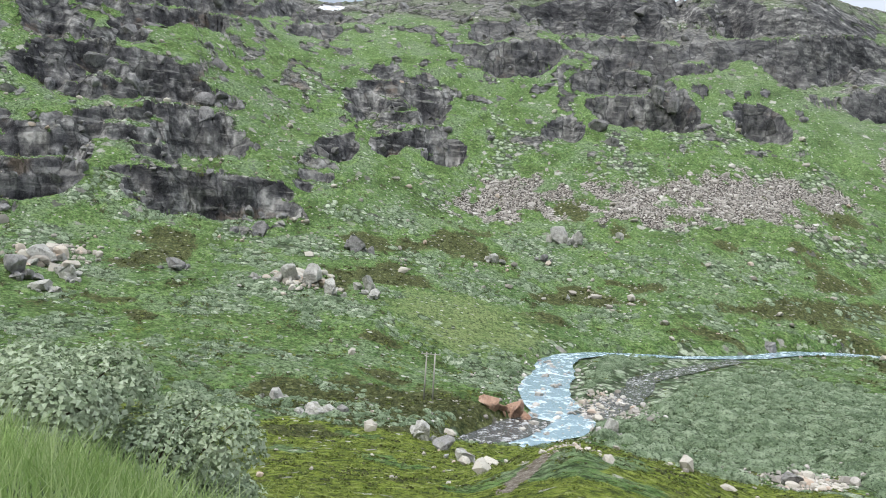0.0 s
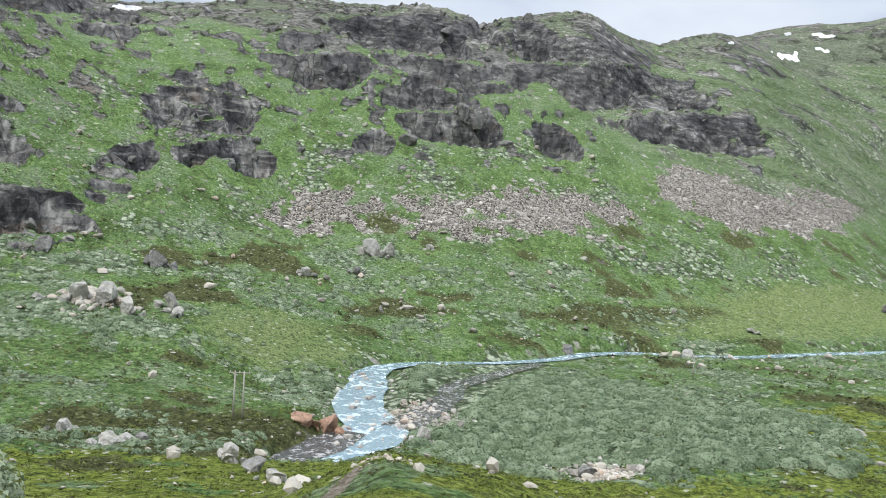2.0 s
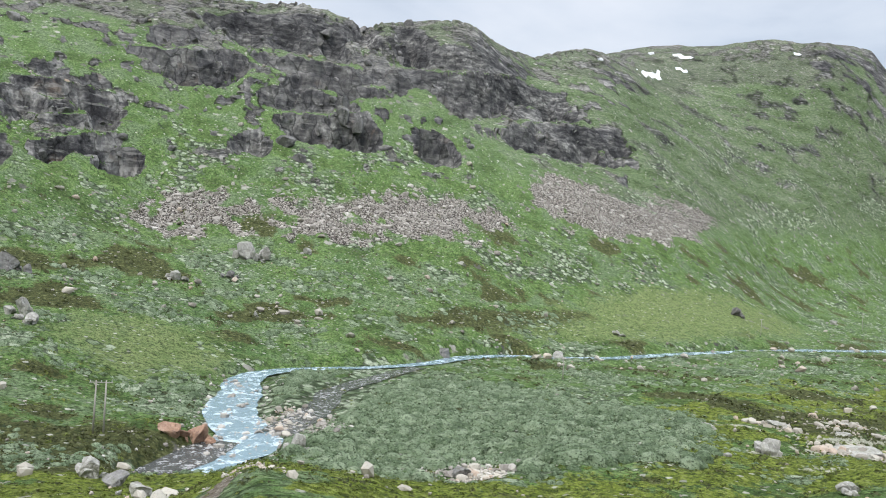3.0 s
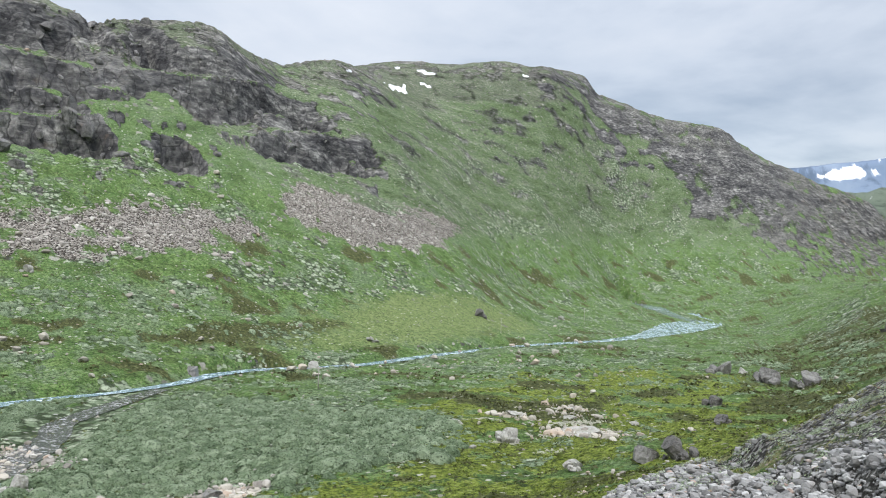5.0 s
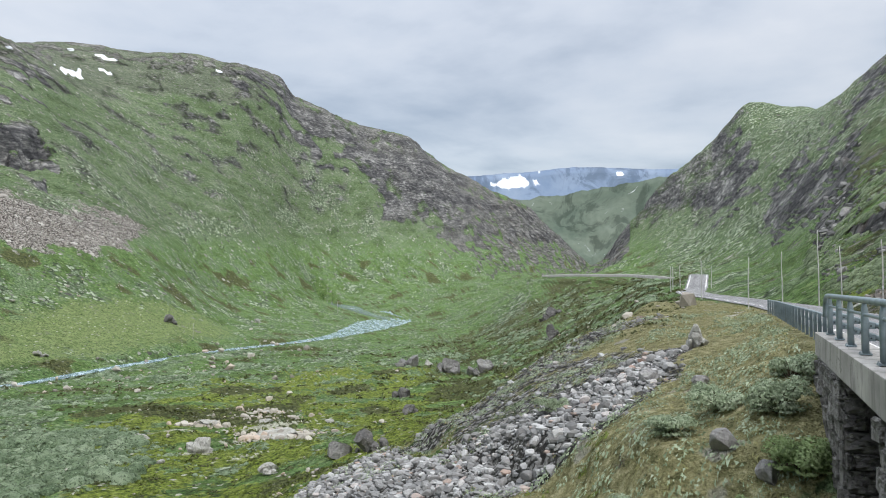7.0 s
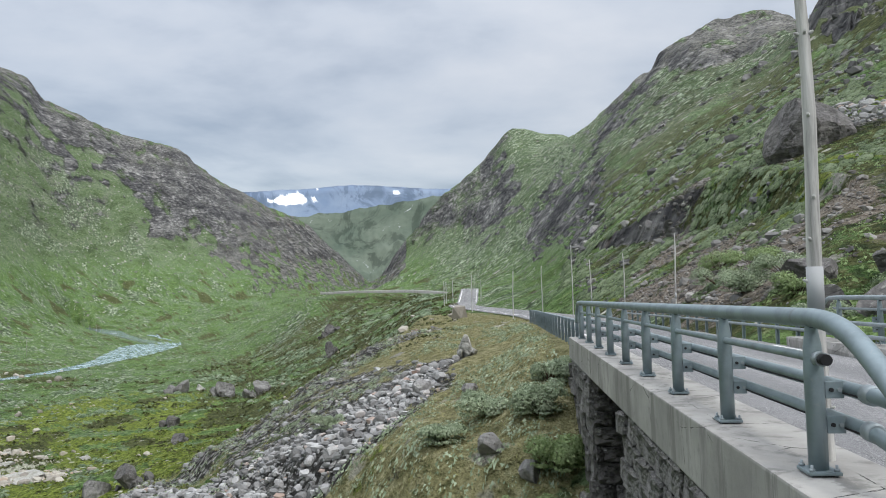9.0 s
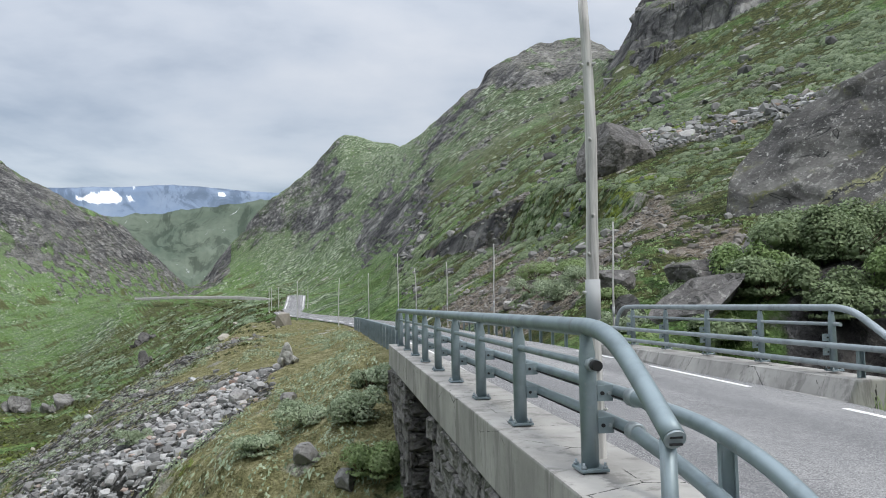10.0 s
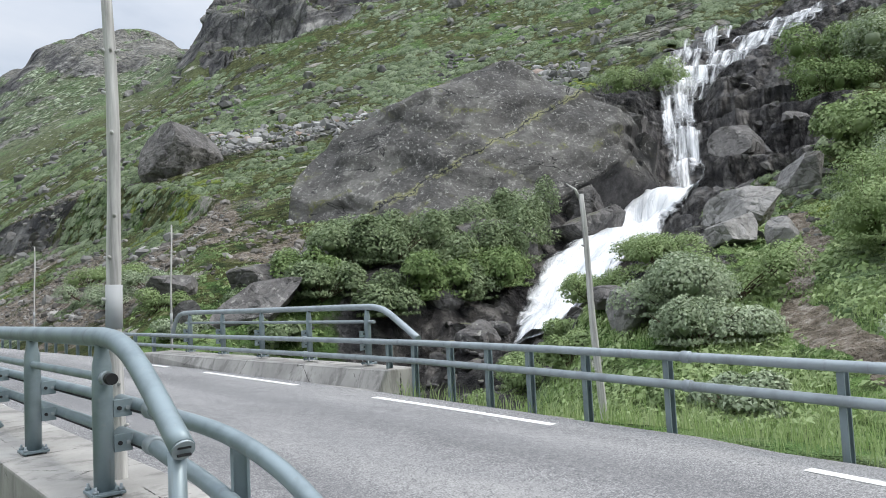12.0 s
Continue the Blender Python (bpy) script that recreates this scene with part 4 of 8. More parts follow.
def ground_material():
    """Heath, grass, willow, stones and bare rock of the valley, by the amounts that the ground carries."""
    a = Mat("mountain ground", rough=0.95, spec=0.12)
    up = a.attr("upland")

    def ground_noise(scale, detail, rough, offset):
        """Even on the valley floor; on the high slopes drawn out along the valley side, as terraces are."""
        level, side = a.noise(scale, detail, rough, offset=offset), a.noise(scale, detail, rough, stretch=(1.0, 0.3, 1.0), offset=offset)
        return a.math("ADD", level, a.math("MULTIPLY", up, a.math("SUBTRACT", side, level)))
    fine, big = ground_noise(2.6, 5, 0.72, (1, 1, 1)), a.noise(0.035, 5, 0.6)
    mid, tex = ground_noise(0.33, 6, 0.66, (0, 3, 0)), ground_noise(0.85, 6, 0.72, (2, 5, 7))

    def plants(scale, wobble):
        k = a.n.new("ShaderNodeTexVoronoi")
        k.inputs["Scale"].default_value = scale
        a.ln.new(a.warped(a.pos, wobble), k.inputs["Vector"])
        s = a.n.new("ShaderNodeSeparateColor")
        a.ln.new(k.outputs["Color"], s.inputs[0])
        return k.outputs["Distance"], s.outputs[0], s.outputs[1]
    bush_d, bush_a, bush_b = plants(0.42, (0.9, 1.3))
    tuft_d, tuft_a, tuft_b = plants(1.35, (2.0, 0.5))
    rough_edge = a.math("ADD", a.math("MULTIPLY", a.math("SUBTRACT", tex, 0.5), 1.5), a.math("MULTIPLY", a.math("SUBTRACT", mid, 0.5), 0.9))

    def lay(base, name, color, lo=0.36, hi=0.56):
        return a.mix(a.step(a.math("ADD", a.attr(name), rough_edge), lo, hi), base, color)
    # open grass with darker and brighter swards
    c = a.ramp(mid, [(0.32, (0.064, 0.122, 0.0337)), (0.5, (0.131, 0.233, 0.0675)), (0.68, (0.249, 0.361, 0.123))])
    c = a.mix(a.math("MULTIPLY", a.step(big, 0.46, 0.64), 0.55), c, (0.0883, 0.17, 0.0637))
    c = a.mix(a.math("MULTIPLY", a.step(tuft_a, 0.62, 0.9), 0.5), c, (0.284, 0.368, 0.16))
    # broad drifts of greyer and deeper growth over the slopes
    drift = ground_noise(0.06, 7, 0.7, (9, 4, 2))
    c = a.mix(a.math("MULTIPLY", a.step(drift, 0.50, 0.58), 0.75), c, a.ramp(tex, [(0.35, (0.0896, 0.138, 0.0672)), (0.5, (0.179, 0.252, 0.134)), (0.65, (0.347, 0.438, 0.269))]))
    c = a.mix(a.math("MULTIPLY", a.step(drift, 0.47, 0.40), 0.62), c, a.ramp(tex, [(0.36, (0.0291, 0.054, 0.0157)), (0.62, (0.0952, 0.15, 0.0392))]))
    c = lay(c, "moss", a.ramp(tex, [(0.34, (0.106, 0.145, 0.0262)), (0.5, (0.192, 0.251, 0.0412)), (0.66, (0.334, 0.376, 0.09))]))
    c = lay(c, "heath", a.ramp(tex, [(0.34, (0.0427, 0.0545, 0.0225)), (0.52, (0.0996, 0.112, 0.0412)), (0.70, (0.192, 0.198, 0.0843))]))
    c = lay(c, "meadow", a.ramp(mid, [(0.3, (0.155, 0.225, 0.075)), (0.7, (0.285, 0.345, 0.145))]), 0.15, 0.85)
    c = lay(c, "tundra", a.ramp(a.math("ADD", a.math("MULTIPLY", mid, 0.6), a.math("MULTIPLY", tex, 0.4)), [(0.38, (0.0635, 0.0761, 0.0469)), (0.5, (0.158, 0.165, 0.121)), (0.62, (0.317, 0.307, 0.31))]))
    # high far slopes are greyed and dulled, a haze put into the colour
    c = a.mix(a.math("MULTIPLY", up, 0.62), c, a.ramp(a.math("ADD", a.math("MULTIPLY", tex, 0.5), a.math("MULTIPLY", drift, 0.5)), [(0.38, (0.065, 0.098, 0.052)), (0.5, (0.15, 0.188, 0.118)), (0.62, (0.31, 0.335, 0.245))]))
    c = a.mix(a.math("MULTIPLY", a.step(tex, 0.56, 0.66), 0.5), c, (0.30, 0.35, 0.19))
    # shade between the plants painted in near-black, then dark flecks by noise
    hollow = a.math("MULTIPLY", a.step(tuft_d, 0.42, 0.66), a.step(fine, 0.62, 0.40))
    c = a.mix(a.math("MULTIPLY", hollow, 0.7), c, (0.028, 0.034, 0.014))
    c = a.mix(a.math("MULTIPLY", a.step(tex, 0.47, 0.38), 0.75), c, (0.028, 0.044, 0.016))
    # willow bushes, each a rounded head of its own tone
    grown = a.step(a.math("ADD", a.math("ADD", a.math("MULTIPLY", a.attr("willow"), 1.2), a.math("MULTIPLY", a.math("SUBTRACT", bush_a, 0.5), 0.9)), a.math("MULTIPLY", a.math("SUBTRACT", mid, 0.5), 1.0)), 0.60, 0.74)
    head = a.ramp(a.math("ADD", a.math("MULTIPLY", bush_b, 0.5), a.math("MULTIPLY", fine, 0.5)), [(0.28, (0.105, 0.15, 0.082)), (0.5, (0.245, 0.315, 0.195)), (0.72, (0.48, 0.54, 0.40))])
    # the shaded gaps round each head are painted dark
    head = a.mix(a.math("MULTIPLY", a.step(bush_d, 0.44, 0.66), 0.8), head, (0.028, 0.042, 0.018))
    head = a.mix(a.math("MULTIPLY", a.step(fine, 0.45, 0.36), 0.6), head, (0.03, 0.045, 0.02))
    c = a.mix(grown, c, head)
    c = lay(c, "dry", a.ramp(fine, [(0.32, (0.11, 0.115, 0.05)), (0.5, (0.265, 0.25, 0.125)), (0.68, (0.45, 0.42, 0.25))]))
    c = lay(c, "soil", a.ramp(fine, [(0.32, (0.10, 0.082, 0.062)), (0.5, (0.235, 0.20, 0.16)), (0.68, (0.45, 0.41, 0.36))]))
    # stones lying loose in the growth, and cushions of white lichen
    spot_d, spot_a, spot_b = plants(0.5, (1.5, 0.9))
    loose = a.math("MULTIPLY", a.step(spot_d, 0.27, 0.19), a.step(a.math("ADD", spot_a, a.math("MULTIPLY", a.math("SUBTRACT", big, 0.5), 1.6)), 0.66, 0.74))
    c = a.mix(a.math("MULTIPLY", loose, 0.85), c, a.ramp(spot_b, [(0.0, (0.26, 0.25, 0.22)), (1.0, (0.62, 0.61, 0.55))]))
    hump_d, hump_a, hump_b = plants(0.17, (0.35, 4.5))
    hump = a.math("MULTIPLY", a.step(a.math("ADD", hump_d, a.math("MULTIPLY", a.math("SUBTRACT", tex, 0.5), 0.5)), 0.34, 0.24), a.math("MULTIPLY", a.step(a.math("ADD", hump_a, a.math("MULTIPLY", a.math("SUBTRACT", drift, 0.5), 1.5)), 0.62, 0.70), a.step(a.normal_z(), 0.95, 0.86)))
    c = a.mix(a.math("MULTIPLY", hump, 0.9), c, a.ramp(a.math("ADD", a.math("MULTIPLY", hump_b, 0.5), a.math("MULTIPLY", tex, 0.5)), [(0.25, (0.06, 0.058, 0.055)), (0.5, (0.20, 0.19, 0.172)), (0.75, (0.46, 0.44, 0.40))]))
    c = lay(c, "lichen", a.ramp(fine, [(0.3, (0.16, 0.165, 0.10)), (0.5, (0.42, 0.425, 0.33)), (0.68, (0.66, 0.65, 0.54))]), 0.34, 0.52)
    stones = a.ramp(tuft_b, [(0.0, (0.14, 0.125, 0.108)), (0.5, (0.33, 0.30, 0.265)), (1.0, (0.54, 0.51, 0.465))])
    # shade in the gaps between the stones painted dark
    stones = a.mix(a.step(tuft_d, 0.45, 0.65), stones, (0.05, 0.044, 0.038))
    c = lay(c, "scree", stones)
    peb_d, peb_a, peb_b = plants(3.2, (4.0, 0.15))
    # pebbles, with the shade between them painted dark likewise
    pebble = a.mix(a.step(peb_d, 0.42, 0.62), a.ramp(peb_a, [(0.05, (0.10, 0.10, 0.09)), (0.5, (0.23, 0.225, 0.215)), (0.95, (0.42, 0.41, 0.395))]), (0.05, 0.048, 0.044))
    c = lay(c, "gravel", pebble)
    # bare rock: beds and upright streaks, pale and lichen-grown on its shelves
    streak = a.noise(0.24, 5, 0.6, stretch=(1, 1, 0.38))
    block = a.noise(0.075, 6, 0.66, offset=(4, 8, 1))
    tone = a.math("ADD", a.math("MULTIPLY", streak, 0.36), a.math("MULTIPLY", block, 0.64))
    tone = a.math("ADD", tone, a.math("MULTIPLY", up, a.math("SUBTRACT", a.math("ADD", a.math("MULTIPLY", mid, 0.5), a.math("MULTIPLY", drift, 0.5)), tone)))
    rock = a.ramp(tone, [(0.38, (0.022, 0.022, 0.025)), (0.47, (0.078, 0.077, 0.08)), (0.54, (0.18, 0.177, 0.172)), (0.61, (0.42, 0.412, 0.39))])
    rock = a.mix(a.math("MULTIPLY", a.step(a.noise(0.045, 4, 0.6, offset=(31, 7, 2)), 0.60, 0.70), a.math("SUBTRACT", 0.5, a.math("MULTIPLY", up, 0.5))), rock, (0.27, 0.20, 0.15))
    shelf = a.step(a.normal_z(), 0.62, 0.86)
    rock = a.mix(a.math("MULTIPLY", a.math("MULTIPLY", shelf, a.step(tex, 0.44, 0.58)), 0.7), rock, (0.31, 0.305, 0.25))
    bed = a.noise(0.16, 5, 0.62, stretch=(0.35, 0.35, 2.2), offset=(3, 3, 3))
    rock = a.mix(a.math("MULTIPLY", a.math("MULTIPLY", a.step(bed, 0.46, 0.36), a.math("SUBTRACT", 1.0, up)), 0.6), rock, (0.03, 0.03, 0.034))
    rock = a.mix(a.math("MULTIPLY", a.math("MULTIPLY", a.step(bed, 0.55, 0.64), a.math("SUBTRACT", 1.0, up)), 0.55), rock, (0.34, 0.335, 0.315))
    # cracks: their own dark and the shade in them, both in the colour
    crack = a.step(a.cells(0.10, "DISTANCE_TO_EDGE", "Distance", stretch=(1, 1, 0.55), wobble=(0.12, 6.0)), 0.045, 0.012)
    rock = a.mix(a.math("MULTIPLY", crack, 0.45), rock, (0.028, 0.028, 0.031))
    rock = a.mix(a.math("MULTIPLY", a.step(fine, 0.55, 0.70), 0.35), rock, (0.34, 0.335, 0.31))
    v = a.step(a.math("ADD", a.math("SUBTRACT", a.attr("rock"), a.math("MULTIPLY", shelf, 0.22)), a.math("MULTIPLY", rough_edge, 0.75)), 0.36, 0.50)
    # wet rock is dark; its palest tone paints in the wet sheen
    wet_rock = a.ramp(a.noise(1.3, 6, 0.65), [(0.36, (0.02, 0.019, 0.021)), (0.5, (0.066, 0.063, 0.062)), (0.62, (0.19, 0.18, 0.172))])
    rock = a.mix(a.attr("wet"), rock, wet_rock)
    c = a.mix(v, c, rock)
    a.rough(a.math("SUBTRACT", 0.95, a.math("MULTIPLY", a.attr("wet"), 0.5)))
    c = a.mix(a.step(a.math("ADD", a.attr("snow"), a.math("MULTIPLY", a.math("SUBTRACT", mid, 0.5), 0.8)), 0.45, 0.55), c, (0.86, 0.88, 0.92))
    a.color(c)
    green = a.math("SUBTRACT", 1.0, v)
    dome = a.math("MULTIPLY", a.math("SUBTRACT", 0.75, bush_d), a.math("MULTIPLY", grown, green))
    p = a.bump(a.math("ADD", fine, a.math("MULTIPLY", tuft_d, -0.6)), 0.9, 0.45)
    p = a.bump(a.math("ADD", dome, a.math("MULTIPLY", tex, 0.6)), 1.0, 1.4, prev=p)
    blocky = a.math("ADD", a.facets(0.10, (1, 1, 0.55), (0.12, 6.0)), a.math("ADD", a.facets(0.38, (1, 1, 0.6), (0.5, 2.0)), a.math("MULTIPLY", crack, -0.28)))
    a.bump(a.math("MULTIPLY", a.math("ADD", a.math("MULTIPLY", blocky, a.math("SUBTRACT", 1.0, a.math("MULTIPLY", up, 0.6))), a.math("MULTIPLY", a.math("ADD", streak, a.math("MULTIPLY", mid, up)), 0.8)), v), 1.0, 1.3, prev=p)
    return a.m


def build_ground():
    az, r = ground_axes()
    R = fit_rows(az, r, 500)
    R[:, 0] = 0.03
    A = np.broadcast_to(np.radians(az)[:, None], R.shape)
    X, Y = HUB[0] + R * np.sin(A), HUB[1] + R * np.cos(A)
    Z = height(X, Y)
    nxt, prv = np.roll(np.arange(len(az)), -1), np.roll(np.arange(len(az)), 1)
    P = np.stack([X, Y, Z], -1)
    du, dv = P[nxt] - P[prv], np.gradient(P, axis=1)
    nrm = np.cross(du, dv)
    slope = np.degrees(np.arccos(np.clip(np.abs(nrm[..., 2]) / np.maximum(np.linalg.norm(nrm, axis=-1), 1e-9), 0, 1)))
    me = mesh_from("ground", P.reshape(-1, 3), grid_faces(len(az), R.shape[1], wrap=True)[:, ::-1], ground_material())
    kinds = cover(X, Y, Z, slope)
    for name, v in kinds.items():
        me.attributes.new(name, "FLOAT", "POINT").data.foreach_set("value", np.ascontiguousarray(v, np.float32).ravel())
    ob = new("ground", me)
    tagged(ob, "green mountain valley ground with heath, rock bands and talus", "ground", kind="structure")
    return ob


ground = build_ground()


def mountain(name, label, az, el, dist, foot, mat, seed, rough, fields=()):
    """A far ridge: crest heights by bearing, with slopes down both sides."""
    a = np.linspace(az[0], az[-1], 260)
    crest = 1.16 + dist * np.tan(np.radians(np.interp(a, az, el)))
    rows = []
    for back in np.linspace(-1.0, 0.5, 46):
        rr = dist * (1 + 0.16 * back)
        x, y = HUB[0] + rr * np.sin(np.radians(a)), HUB[1] + rr * np.cos(np.radians(a))
        fall = 1 - abs(back) ** 0.85
        z = foot + (crest - foot) * fall + rough * fbm(x / (dist * 0.05), y / (dist * 0.05), 5, seed, 0.55, ridged=True) * (1 - fall * 0.75)
        rows.append(np.stack([x, y, z], -1))
    P = np.stack(rows, 1)
    me = mesh_from(name, P.reshape(-1, 3), grid_faces(P.shape[0], P.shape[1])[:, ::-1], mat)
    pa, pr = polar(P[..., 0], P[..., 1])
    pe = elevation(P[..., 2], pr)
    field = np.zeros(pa.shape)
    for a0, e0, wa, we in fields:
        field = np.maximum(field, 1.15 - np.hypot((pa - a0) / wa, (pe - e0) / we) * (1 + 0.5 * fbm(pa * 1.3, pe * 3.0, 4, seed + 9)))
    me.attributes.new("field", "FLOAT", "POINT").data.foreach_set("value", np.clip(field, 0, 1.5).astype(np.float32).ravel())
    ob = new(name, me)
    tagged(ob, label, "mountain", kind="structure")
    return ob


def far_rock(name, low, high, snow, scale):
    a = Mat(name, rough=1.0, spec=0.1)
    n = a.noise(scale, 6, 0.65, 0.3)
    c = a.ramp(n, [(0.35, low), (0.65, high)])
    s = a.noise(scale * 0.8, 6, 0.6, 0.8, stretch=(1, 1, 3.0), offset=(5, 3, 1))
    groove = a.noise(scale * 1.6, 6, 0.7, 1.2, stretch=(1, 1, 0.5), offset=(3, 3, 8))
    c = a.mix(a.math("MULTIPLY", a.step(groove, 0.52, 0.40), 0.6), c, tuple(v * 0.45 for v in low))
    white = a.math("MAXIMUM", a.step(s, 1 - snow - 0.02, 1 - snow + 0.02), a.step(a.math("ADD", a.attr("field"), a.math("MULTIPLY", a.math("SUBTRACT", groove, 0.5), 2.5)), 0.35, 0.5))
    c = a.mix(white, c, (0.85, 0.88, 0.93))
    a.color(c)
    a.bump(n, 0.5, 12)
    return a.m


# haze is put into the far rock's base colours, which lean to blue
mountain("mountain_far", "distant haze-blue mountain plateau with snow fields", (-24, -20.5, -15.8, -12, -9.6, -6, -3.9, 2), (7.6, 8.3, 8.6, 8.9, 8.8, 8.5, 8.5, 8.2), 4300, -60,
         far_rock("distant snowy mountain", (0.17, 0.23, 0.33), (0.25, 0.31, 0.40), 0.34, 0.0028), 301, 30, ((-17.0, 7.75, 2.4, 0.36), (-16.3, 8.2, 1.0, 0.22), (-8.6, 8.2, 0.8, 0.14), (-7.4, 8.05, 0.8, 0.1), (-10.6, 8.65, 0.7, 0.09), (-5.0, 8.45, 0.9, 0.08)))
mountain("mountain_middle", "green-grey rocky mountain at the valley's head", (-22, -16.6, -13, -11.7, -8, -5.8, -2, 3), (5.8, 6.5, 6.7, 6.9, 7.5, 7.8, 7.6, 7.4), 2650, -90,
         far_rock("distant green mountain", (0.085, 0.115, 0.09), (0.16, 0.19, 0.15), 0.0, 0.006), 307, 60)

# ---- building helpers ----
def part(name, me, mat, parent, label=""):
    """Links a mesh as one part of a thing."""
    if isinstance(me, bmesh.types.BMesh):
        data = bpy.data.meshes.new(name)
        me.to_mesh(data)
        me.free()
        me = data
    if mat and not me.materials:
        me.materials.append(mat)
    ob = new(name, me)
    ob.parent = parent
    if label:
        tagged(ob, label)
    return ob


def thing(name, label, category, group="", at=(0, 0, 0), kind=""):
    ob = new(name)
    ob.location = at
    ob.empty_display_size = 0.2
    return tagged(ob, label, category, group, kind)


def tube(points, radius, sides=12, caps=True, name="tube", flat=1.0):
    """A round bar along points; radius a number or one for each point."""
    P = [Vector(p) for p in points]
    rad = radius if isinstance(radius, (list, tuple, np.ndarray)) else [radius] * len(P)
    bm = bmesh.new()
    rings, ref = [], None
    for i, p in enumerate(P):
        d = (P[min(i + 1, len(P) - 1)] - P[max(i - 1, 0)]).normalized()
        if ref is None:
            ref = d.orthogonal().normalized() if abs(d.z) > 0.9 else Vector((0, 0, 1)).cross(d).normalized()
        ref = (ref - d * ref.dot(d)).normalized()
        up = d.cross(ref)
        rings.append([bm.verts.new(p + rad[i] * (math.cos(a) * ref + math.sin(a) * up * flat)) for a in (2 * math.pi * k / sides for k in range(sides))])
    for a, b in zip(rings, rings[1:]):
        for k in range(sides):
            f = bm.faces.new((a[k], a[(k + 1) % sides], b[(k + 1) % sides], b[k]))
            f.smooth = True
    if caps:
        bm.faces.new(rings[0][::-1])
        bm.faces.new(rings[-1])
    bmesh.ops.recalc_face_normals(bm, faces=bm.faces)
    return bm


def curve_points(points, steps=10):
    """A smooth line through points (Catmull-Rom)."""
    P = [Vector(p) for p in points]
    P = [2 * P[0] - P[1]] + P + [2 * P[-1] - P[-2]]
    out = []
    for i in range(1, len(P) - 2):
        a, b, c, d = P[i - 1:i + 3]
        for k in range(steps):
            t = k / steps
            out.append(0.5 * ((2 * b) + (c - a) * t + (2 * a - 5 * b + 4 * c - d) * t * t + (3 * b - a - 3 * c + d) * t ** 3))
    out.append(P[-2])
    return out


def box(x0, x1, y0, y1, z0, z1, bevel=0.0):
    bm = bmesh.new()
    bmesh.ops.create_cube(bm, size=1.0)
    for v in bm.verts:
        v.co = Vector(((x0 + x1) / 2 + v.co.x * (x1 - x0), (y0 + y1) / 2 + v.co.y * (y1 - y0), (z0 + z1) / 2 + v.co.z * (z1 - z0)))
    if bevel:
        bmesh.ops.bevel(bm, geom=bm.edges[:], offset=bevel, segments=2, affect="EDGES", profile=0.6)
    return bm


def join(*bms):
    out = bmesh.new()
    for b in bms:
        me = bpy.data.meshes.new("tmp")
        b.to_mesh(me)
        b.free()
        out.from_mesh(me)
        bpy.data.meshes.remove(me)
    return out


# ---- road, bridge and rail materials ----
def asphalt_material():
    a = Mat("worn grey asphalt", rough=0.9, spec=0.3)
    grain, mid, big = a.noise(70, 4, 0.75), a.noise(5, 6, 0.65), a.noise(0.7, 5, 0.62, stretch=(1.0, 0.2, 1.0))
    c = a.ramp(big, [(0.36, (0.12, 0.12, 0.124)), (0.52, (0.19, 0.19, 0.193)), (0.68, (0.29, 0.287, 0.282))])
    c = a.mix(a.math("MULTIPLY", a.step(mid, 0.42, 0.7), 0.35), c, (0.27, 0.265, 0.26))
    c = a.mix(a.step(grain, 0.52, 0.60), c, (0.40, 0.395, 0.39))
    c = a.mix(a.step(grain, 0.46, 0.38), c, (0.065, 0.065, 0.07))
    chip = a.noise(26, 5, 0.8)
    c = a.mix(a.math("MULTIPLY", a.step(chip, 0.53, 0.66), 0.6), c, (0.40, 0.395, 0.39))
    c = a.mix(a.math("MULTIPLY", a.step(chip, 0.47, 0.36), 0.6), c, (0.085, 0.085, 0.09))
    # tyre tracks run lengthwise, darker than the crown
    side = a.attr("across")
    track = a.math("ADD", a.step(a.math("ABSOLUTE", a.math("SUBTRACT", a.math("ABSOLUTE", side), 0.95)), 0.5, 0.1), 0.0)
    c = a.mix(a.math("MULTIPLY", track, 0.35), c, (0.125, 0.125, 0.13))
    a.color(c)
    a.bump(grain, 0.5, 0.006)
    return a.m


def concrete_material(name="weathered concrete", base=(0.36, 0.35, 0.33)):
    a = Mat(name, rough=0.88, spec=0.25)
    big, mid, fine = a.noise(0.8, 5, 0.6), a.noise(5.0, 6, 0.65), a.noise(60, 4, 0.6)
    pale = tuple(min(1, v * 1.35) for v in base)
    dark = tuple(v * 0.52 for v in base)
    c = a.ramp(big, [(0.32, tuple(v * 0.75 for v in base)), (0.5, base), (0.7, pale)])
    run = a.noise(2.2, 6, 0.7, 0.3, stretch=(1, 1, 0.16))
    c = a.mix(a.math("MULTIPLY", a.step(run, 0.50, 0.62), 0.75), c, dark)
    c = a.mix(a.math("MULTIPLY", a.step(mid, 0.55, 0.7), 0.4), c, dark)
    edge = a.cells(0.9, "DISTANCE_TO_EDGE", "Distance", stretch=(1, 1, 1.6))
    wob = a.math("ADD", edge, a.math("MULTIPLY", a.math("SUBTRACT", a.noise(9, 4), 0.5), 0.05))
    crack = a.math("MULTIPLY", a.step(a.math("ABSOLUTE", wob), 0.006, 0.002), a.step(big, 0.42, 0.56))
    c = a.mix(crack, c, (0.05, 0.048, 0.045))
    c = a.mix(a.math("MULTIPLY", a.step(fine, 0.6, 0.75), 0.3), c, pale)
    a.color(c)
    p = a.bump(fine, 0.35, 0.004)
    a.bump(a.math("SUBTRACT", mid, crack), 0.4, 0.012, prev=p)
    return a.m


